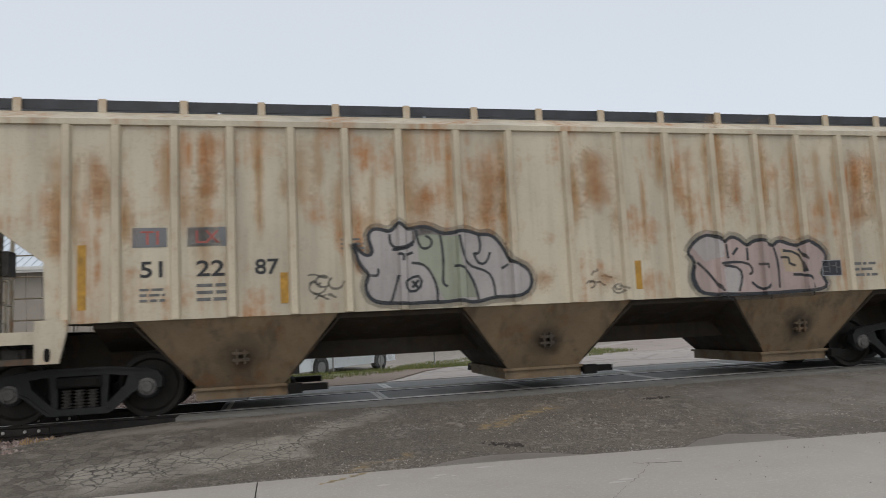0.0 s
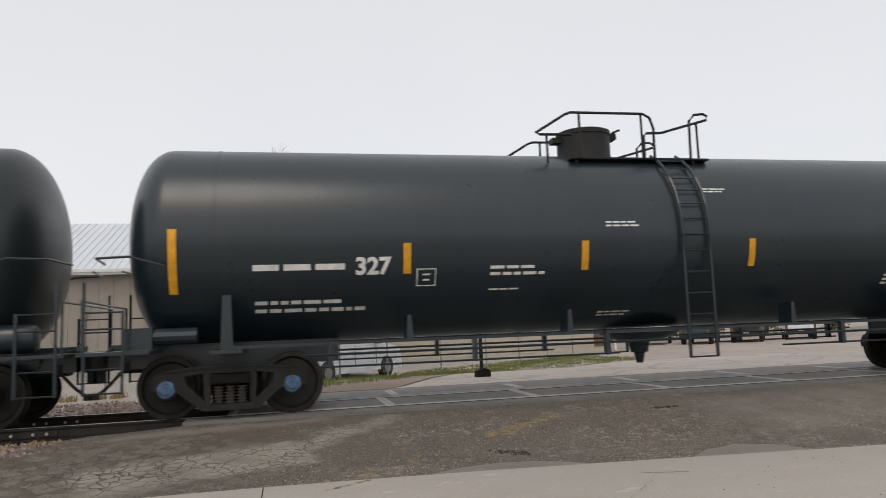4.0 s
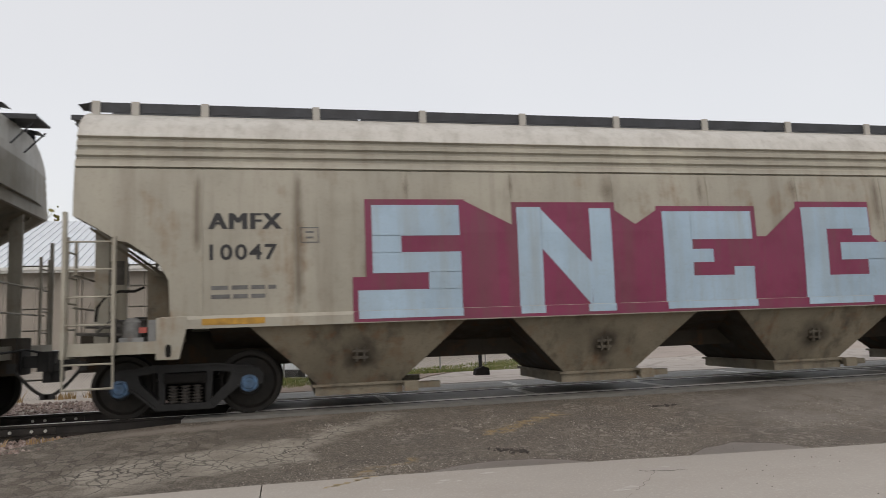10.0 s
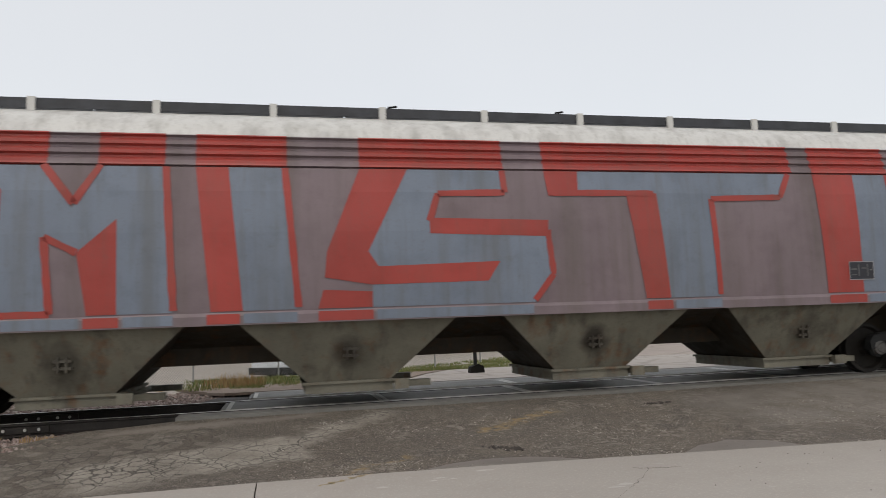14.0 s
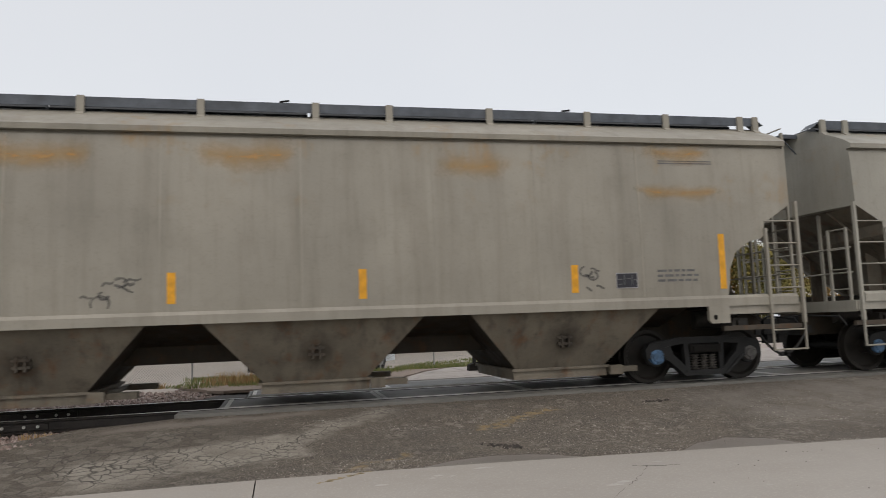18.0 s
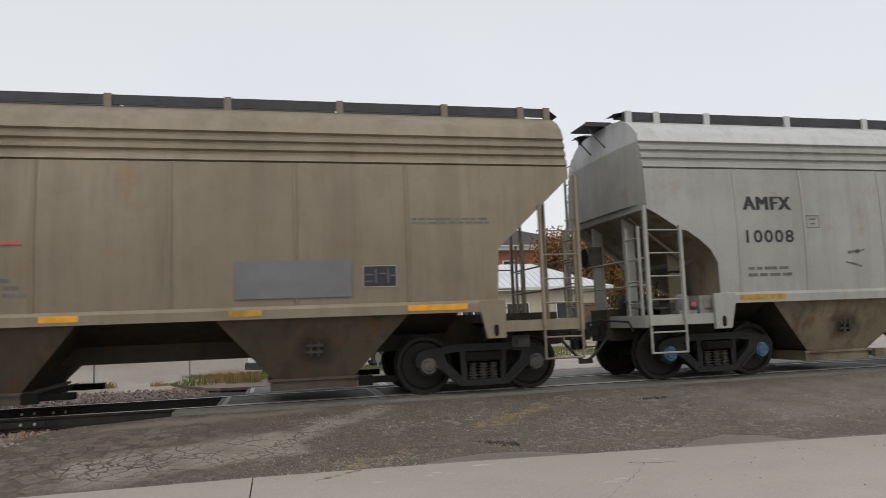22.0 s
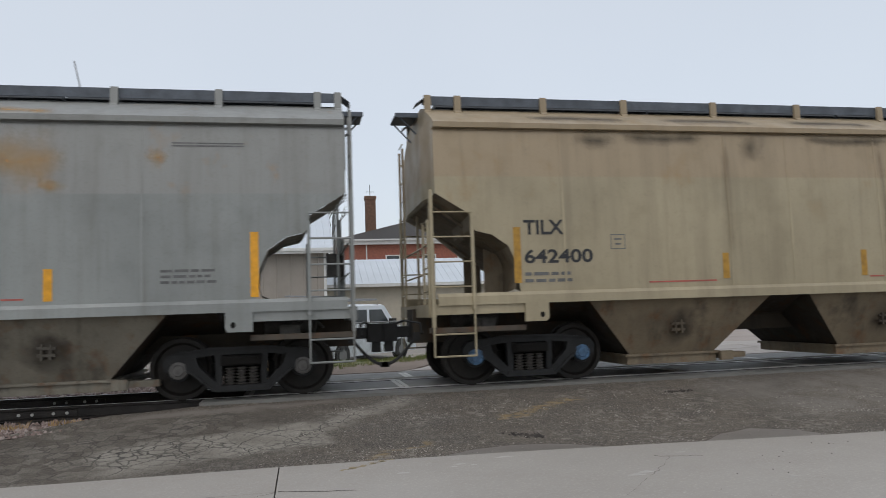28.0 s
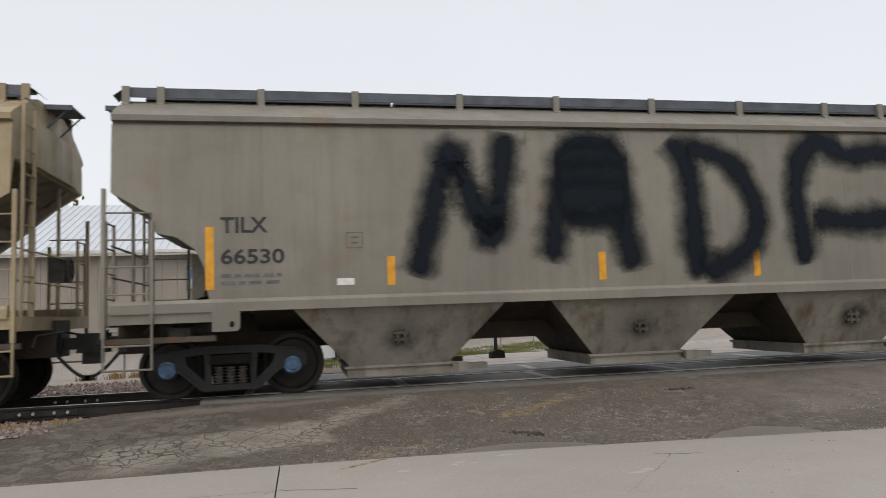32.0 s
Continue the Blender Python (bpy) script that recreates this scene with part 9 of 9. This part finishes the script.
# taupe three-bay round-sided hopper
P = car_paint("taupe_paint", (0.282, 0.245, 0.186), 19.0, 0.1, 0.30)
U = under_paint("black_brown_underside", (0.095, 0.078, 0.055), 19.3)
car, sd, sets, half = hopper_car("C", -215.54, 14.3, P, U, G4, "taupe covered hopper with amber reflectors and a grey paint-out", low_gap=4.3)
keep(-215.54, car, sets)
ribs(sd, [-7.41, -5.92, -4.27, -2.61, -0.94, 0.76, 2.51, 4.24, 5.9], SIDE_A, 0.07, 0.02, 1.46, 3.55, P, "side_seam", 0.015)
sd.text("lettering", "CEFX", -6.53, -5.69, 2.71, 2.93, M_BLACK, "", 0.022, 0.022, 1.15)
sd.text("lettering", "70920", -6.50, -5.51, 2.24, 2.45, M_BLACK, "", 0.022, 0.022, 1.15)
sd.bars("small_lettering", -6.6, -5.7, 1.65, 1.85, 2, M_FADED, seed=51)
sd.square_mark(-5.23, -4.96, 2.37, 2.63, M_FADED)
sd.rect("paint_out", 3.38, 5.04, 1.56, 2.10, M_GREYPATCH, "pale grey paint-out rectangle", 0.024)
sd.bars("red_lettering", -1.0, 0.86, 2.35, 2.45, 1, M_RED, "red unreadable lettering", 0.022, 52)
sd.bars("small_lettering", -0.6, 0.7, 1.65, 1.95, 3, M_FADED, seed=53)
sd.stencil(5.21, 5.72, 1.69, 2.01)
sd.bars("small_lettering", 5.98, 7.5, 2.62, 2.74, 2, M_FADED, seed=54)
sill_marks(car, [(-6.83, -5.89), (-1.45, -0.99), (0.86, 1.35), (5.87, 6.79)], M_YELLOW)
sill_marks(car, [(-4.05, -3.67), (3.3, 3.75)], M_OLDYEL)

# brown-streaked hopper with a sun mark
P = car_paint("streaked_tan_paint", (0.325, 0.25, 0.16), 21.0, 0.2, 0.55, grime_col=(0.085, 0.068, 0.047))
U = under_paint("tan_grime_underside", (0.24, 0.19, 0.115), 21.3)
car, sd, sets, half = hopper_car("T", -235.52, 17.0, P, U, [M_GREYCAP, M_GREYCAP, M_GREYCAP, M_BLUECAP], "dark-streaked tan covered hopper with a faded orange sun mark", low_gap=4.35)
keep(-235.52, car, sets)
ribs(sd, SEAM_T, SIDE_T, 0.035, 0.006, 1.46, 3.96, P, "side_seam")
stains(sd, [(-3.38, 3.15, 0.2, 1.56), (-1.77, 3.48, 0.46, 0.9), (-0.7, 3.5, 0.4, 0.92), (0.43, 3.43, 0.24, 1.28), (1.61, 3.45, 0.22, 1.04), (3.14, 3.65, 0.56, 0.72), (3.75, 3.66, 0.48, 0.74), (5.74, 3.22, 0.4, 1.5), (6.47, 3.38, 0.54, 1.4), (2.4, 3.4, 0.7, 1.2), (-2.6, 3.5, 0.6, 1.0),
            (8.19, 3.63, 0.56, 0.8), (-4.6, 3.4, 0.35, 1.1), (-6.1, 3.3, 0.5, 1.2), (-7.3, 3.6, 0.4, 0.7)], S_SOOT, "soot_run", "soot run from the roof edge", 0.003, 501)
stains(sd, [(-0.3, 3.3, 0.4, 1.0), (0.84, 3.1, 0.4, 1.2), (4.5, 3.1, 0.5, 1.5), (5.15, 3.1, 0.5, 1.6), (7.21, 3.1, 0.8, 1.6), (-5.3, 3.2, 0.5, 1.3)], S_DUST, "dust_run", "paler rain-washed streak", 0.0016, 531)
gutter_stains(car, [(-7.5, 4.15, 1.0, 0.2), (-4.5, 4.15, 1.2, 0.2), (-1.5, 4.16, 1.6, 0.18), (1.3, 4.15, 1.2, 0.2), (3.4, 4.15, 1.0, 0.2), (5.9, 4.16, 1.3, 0.22), (8.2, 4.15, 0.8, 0.18)], S_SOOT, "soot_strip", "soot along the roof edge", 551)
sd.sheet("sun_ring", [ring(-2.27, 2.83, 0.46, 0.45, 30)], M_GOLD, "golden ring of a sun mark")
sd.sheet("sun_gap", [ring(-2.27, 2.83, 0.27, 0.26, 24)], P, "", 0.0075)
sd.sheet("sun_disc", [ring(-2.27, 2.83, 0.19, 0.19, 24)], M_ORANGE, "", 0.0095)
sd.sheet("orange_bar", rects([(-1.58 + k * 0.335, -1.58 + k * 0.335 + 0.26, 2.57, (3.05 if k in (0, 4) else 2.9)) for k in range(7)]), M_ORANGE, "orange bars of a faded company name")
sd.sheet("pale_bar", rects([(0.90 + k * 0.275, 0.90 + k * 0.275 + 0.2, 2.60, 2.92) for k in range(2)]), M_SILVER, "pale bars of a faded company name")
sd.sheet("orange_bar", rects([(0.90 + k * 0.275, 0.90 + k * 0.275 + 0.2, 2.60, 2.92) for k in range(2, 6)]), M_ORANGE, "")
sd.reflectors([(-8.7, 1.56, 2.48), (-6.1, 1.56, 2.0), (-2.71, 1.52, 1.96), (-0.09, 1.54, 1.97), (2.5, 1.56, 1.94), (5.9, 1.56, 1.98), (8.62, 1.56, 2.49)], M_OLDYEL)
sd.stencil(6.63, 7.06, 1.60, 1.87)
sd.bars("red_lettering", 3.51, 3.98, 1.58, 1.79, 4, M_RED, "faded red small lettering", seed=61, words=False)
sd.bars("small_lettering", 7.45, 8.2, 1.58, 1.92, 3, M_FADED, seed=62)
sd.bars("roof_note", 7.6, 8.6, 3.66, 3.74, 2, M_FADED, seed=63, words=False)

# tan hopper
P = car_paint("tan_paint", (0.445, 0.39, 0.27), 23.0, 0.25, 0.3, grime_col=(0.16, 0.13, 0.085), rust_lo=2.6, rust_col=(0.34, 0.22, 0.10), band=(3.25, (0.325, 0.255, 0.165)))
U = under_paint("dark_tan_underside", (0.22, 0.175, 0.115), 23.3)
car, sd, sets, half = hopper_car("T", -256.94, 17.0, P, U, [M_BLUECAP, M_BLUECAP, M_GREYCAP, M_GREYCAP], "tan covered hopper with soot along its roof edge", low_gap=4.4)
keep(-256.94, car, sets)
ribs(sd, SEAM_T, SIDE_T, 0.035, 0.006, 1.46, 3.96, P, "side_seam")
grey_marks(sd, 1.13, 1.44, "642400", -8.67, "TILX", -0.06)
stains(sd, [(-2.74, 3.9, 1.48, 0.14), (-0.14, 3.8, 0.3, 0.4), (0.68, 3.92, 0.82, 0.14), (3.2, 3.9, 0.36, 0.16), (6.29, 3.85, 0.3, 0.3), (-6.2, 3.9, 1.3, 0.16), (-4.6, 3.75, 0.35, 0.45), (-7.4, 3.85, 0.7, 0.2), (2.0, 3.92, 0.6, 0.1)], S_SOOT, "soot_run", "soot under the roof edge", 0.006, 601)
stains(sd, [(x, 2.9, 0.12, 1.6) for x in (-5.1, -2.1, -0.04, 1.82, 3.14, 5.69, 7.21)], S_SEAM, "seam_stain", "brown stain down a seam", 0.008, 621)
gutter_stains(car, [(x, 4.24, 1.5, 0.14) for x in (-7.6, -5.3, -2.9, -0.8, 1.4, 3.8, 6.4)], S_SOOT, "soot_strip", "soot along the roof edge", 641)
sd.reflectors([(-8.78, 1.58, 2.45), (-5.22, 1.57, 1.99), (-2.6, 1.56, 2.0), (-0.08, 1.56, 1.99), (2.64, 1.56, 1.99), (5.32, 1.55, 1.98), (8.64, 1.56, 2.46)], M_OLDYEL)
for x0, x1 in ((-6.6, -5.4), (-2.5, -1.3), (1.4, 2.6), (5.4, 6.6)):
    sd.bars("red_line", x0, x1, 1.52, 1.57, 1, M_RED, "thin red stencil line", seed=5, words=False)
sd.bars("red_lettering", 0.07, 0.43, 1.57, 1.72, 4, M_RED, "faded red small lettering", seed=64, words=False)

# two-tone grey hopper
P = car_paint("two_tone_grey_paint", (0.325, 0.352, 0.36), 25.0, 0.2, 0.2, rust_lo=3.0, rust_col=(0.40, 0.19, 0.05), band=(2.98, (0.252, 0.256, 0.245)))
U = under_paint("grey_grime_underside", (0.23, 0.21, 0.165), 25.3)
car, sd, sets, half = hopper_car("T", -278.39, 17.0, P, U, G4, "two-tone grey covered hopper with rust blooms and a blue tag", low_gap=4.35)
keep(-278.39, car, sets)
ribs(sd, SEAM_T, SIDE_T, 0.035, 0.006, 1.46, 3.96, P, "side_seam")
grey_marks(sd, 0.88, 1.6, "637290", -8.22, "TILX", 0.02)
stains(sd, [(-4.76, 3.33, 0.36, 0.32), (-2.98, 3.22, 0.32, 0.32), (-0.76, 3.48, 0.42, 0.18), (0.15, 3.44, 0.22, 0.54), (0.5, 3.4, 0.28, 0.26), (2.3, 3.32, 0.24, 0.64), (2.88, 3.36, 0.28, 0.84), (3.81, 3.32, 0.36, 0.76), (4.19, 3.61, 0.4, 0.28),
            (5.63, 3.47, 0.96, 0.58), (6.03, 3.09, 0.42, 0.18), (7.4, 3.5, 0.3, 0.3)], S_OCHRE, "rust_bloom", "orange rust bloom", 0.008, 441)
gutter_stains(car, [(-5.32, 4.19, 1.32, 0.12), (-2.41, 4.16, 1.3, 0.12), (-0.66, 4.15, 1.06, 0.1), (2.63, 4.17, 1.48, 0.12), (5.26, 4.17, 1.4, 0.1), (-8.0, 4.18, 1.2, 0.1)], S_OCHRE, "rust_strip", "orange rust along the roof edge", 461)
sd.reflectors([(-8.45, 1.52, 2.42), (-5.87, 1.51, 1.94), (-3.12, 1.50, 1.93), (0.08, 1.48, 1.92), (3.2, 1.5, 1.93), (6.0, 1.50, 1.94), (8.73, 1.48, 2.42)])
TAG = [[(1.18, 1.78), (1.38, 1.8), (1.64, 1.74)], [(1.18, 1.68), (1.42, 1.71), (1.63, 1.68)], [(2.13, 1.96), (1.98, 1.83), (1.8, 1.79), (1.76, 1.69), (1.97, 1.64), (2.13, 1.52), (2.01, 1.37), (1.77, 1.38), (1.62, 1.47)],
       [(1.98, 1.86), (2.41, 1.89)], [(2.2, 1.87), (2.22, 1.61)], [(2.45, 1.84), (2.39, 1.56), (2.63, 1.57), (2.8, 1.73), (2.64, 1.86), (2.45, 1.86)], [(2.87, 1.59), (3.09, 1.83)], [(2.92, 1.81), (3.09, 1.63)],
       [(3.13, 1.85), (3.57, 1.91)], [(3.37, 1.88), (3.38, 1.53), (3.3, 1.4)], [(3.54, 1.51), (3.76, 1.89), (3.86, 1.52)], [(3.57, 1.62), (3.87, 1.65)], [(3.96, 1.88), (3.92, 1.52)],
       [(3.94, 1.88), (4.21, 1.9), (4.38, 1.84), (4.2, 1.69), (3.97, 1.66), (4.18, 1.48), (4.52, 1.36), (4.94, 1.38)]]
over = Side(car, lambda z: 1.664 if z < 1.45 else lerp(SIDE_T, z) + 0.012)
over.strokes("graffiti_tag", TAG, 0.066, S_BLUE, "bright blue sprayed tag", 0.004, 9, 0.25)
sd.strokes("graffiti_line", [[(4.44, 1.78), (4.83, 1.84)], [(4.45, 1.67), (4.78, 1.74)], [(2.06, 1.97), (2.1, 2.03)], [(2.24, 1.99), (2.29, 2.04)], [(3.62, 1.96), (3.65, 2.02)], [(3.82, 1.98), (3.85, 2.05)]], 0.05, S_BLUE, "", 0.02, 19, 0.25)
for x0, x1 in ((-6.6, -5.9), (-1.58, -0.74), (0.98, 1.2), (4.9, 5.7)):
    sd.bars("red_line", x0, x1, 1.51, 1.56, 1, M_RED, "thin red stencil line", seed=5, words=False)
sd.bars("red_lettering", -0.42, -0.09, 1.54, 1.73, 4, M_RED, "faded red small lettering", seed=65, words=False)
sd.bars("scuffed_lettering", 6.7, 7.6, 1.30, 1.40, 1, M_BLACK, "dark scuffed lettering on the sill", 0.03, 66)
part("antenna", Shape().tube([(6.0, 0, 4.6), (5.82, 0, 5.45)], 0.012, 6), M_GALV, car)

# grey hopper with huge black letters
P = car_paint("dull_grey_paint", (0.265, 0.256, 0.225), 27.0, 0.1, 0.22)
U = under_paint("dull_grey_underside", (0.27, 0.255, 0.215), 27.3)
car, sd, sets, half = hopper_car("T", -299.64, 17.0, P, U, B4, "dull grey covered hopper with huge black sprayed letters", low_gap=4.35)
keep(-299.64, car, sets)
ribs(sd, SEAM_T, SIDE_T, 0.035, 0.006, 1.46, 3.96, P, "side_seam")
grey_marks(sd, 0.89, 1.78, "66530", -8.58)
sd.reflectors(T_BARS)
NADA = [[(-5.75, 1.75), (-5.5, 2.6), (-5.2, 3.65), (-4.9, 2.9), (-4.55, 2.15), (-4.4, 3.0), (-4.28, 3.8)],
        [(-3.62, 1.9), (-3.45, 2.9), (-3.3, 3.62), (-2.9, 3.68), (-2.5, 3.6), (-2.38, 2.7), (-2.28, 1.75)], [(-3.4, 2.62), (-2.9, 2.5), (-2.4, 2.62)],
        [(-1.5, 3.75), (-1.2, 3.4), (-1.15, 2.4), (-1.12, 1.6)], [(-1.2, 3.62), (-0.6, 3.5), (-0.2, 3.2), (0.05, 2.65), (-0.05, 2.2), (-0.4, 1.9), (-1.05, 1.68)],
        [(0.9, 1.8), (0.78, 2.7), (0.82, 3.35), (1.15, 3.7), (1.45, 3.72), (1.75, 3.45), (2.3, 3.55), (2.8, 3.5), (3.1, 3.3), (3.45, 3.35), (3.3, 2.6), (3.15, 2.1), (3.05, 1.6)], [(1.05, 2.52), (1.8, 2.45), (2.6, 2.5), (3.35, 2.45)]]

S_MIST = dull(mist_mat("soft_black_spray", (0.008, 0.012, 0.017), 1.0, 0.09, 0.75), 0.1)
for k, line in enumerate(NADA):
    sd.mist("graffiti_stroke", [[(x, 1.62 + (z - 1.7) * 1.1) for x, z in line]], 0.82, S_MIST, "soft-edged black sprayed stroke of a huge letter", 0.008 + 0.0012 * k, 220 + k)
for k, z in enumerate((3.5, 3.2, 2.9)):
    sd.mist("graffiti_fill", [[(-3.5, z), (-3.2, z), (-2.9, z - 0.03), (-2.6, z), (-2.25, z)]], 0.95, S_MIST, "", 0.018 + 0.0012 * k, 240 + k)
sd.rect("white_label", -6.94, -6.69, 1.6, 1.7, M_WHITE, "small white label")
sd.bars("red_lettering", 3.63, 4.12, 1.54, 1.78, 4, M_RED, "faded red small lettering", seed=67, words=False)

# the tan car that follows
P = car_paint("warm_tan_paint", (0.45, 0.375, 0.24), 29.0, 0.2, 0.4)
car, sd, sets, half = hopper_car("T", -321.02, 17.0, P, bpy.data.materials["dark_tan_underside"], G4, "warm tan covered hopper following the grey one", low_gap=4.4)
keep(-321.02, car, sets)

# small hatch levers that stand up over the walkways
for cx, xs in ((-131.45, (1.8, -1.2)), (-174.43, (1.5, 6.4, -5.2)), (-195.7, (-2.3, 3.6)), (-152.97, (-2.6, 5.2)), (-110.31, (-5.2,)), (-278.39, (-0.3, 3.0, -3.5))):
    holder = [c for x, c in ALL_CARS if x == cx][0]
    for x in xs:
        part("hatch_lever", once("lever", lambda: Shape().tube([(-0.12, -0.6, 4.68), (-0.02, -0.6, 4.84), (0.12, -0.6, 4.86)], 0.02, 5)), M_DARK, holder).location = (x, 0, 0)

# ---------------------------------------------------------------- motion of the train

# seconds and metres that the train has run
RUN = [(0, 0.0), (1, 9.69), (2, 19.37), (3, 29.04), (4.5, 43.5), (6, 57.95), (7, 67.53), (8, 77.09), (9, 86.68), (10, 96.24), (11, 105.84), (12, 115.4), (13, 124.97), (14, 134.48), (15.5, 149.0),
       (17, 163.45), (18, 173.0), (19, 182.6), (20, 192.49), (21, 202.02), (22, 211.57), (23, 221.22), (24, 230.74), (25.5, 245.1), (27, 259.46), (28, 268.99), (29, 278.39), (30, 287.99), (31, 297.53), (32, 307.08)]


def motions():
    for cx, c in ALL_CARS:
        walk(c, [(t, pose(cx + s, 0, 0)) for t, s in RUN])
    turn = []
    for k in range(481):
        t = k / 15
        turn.append((t, math.degrees(lerp(RUN, t) / WHEEL_R)))
    for w in ALL_SETS:
        at = w.location.copy()
        walk(w, [(t, pose(at.x, at.y, at.z, 0, a, 0)) for t, a in turn])


motions()
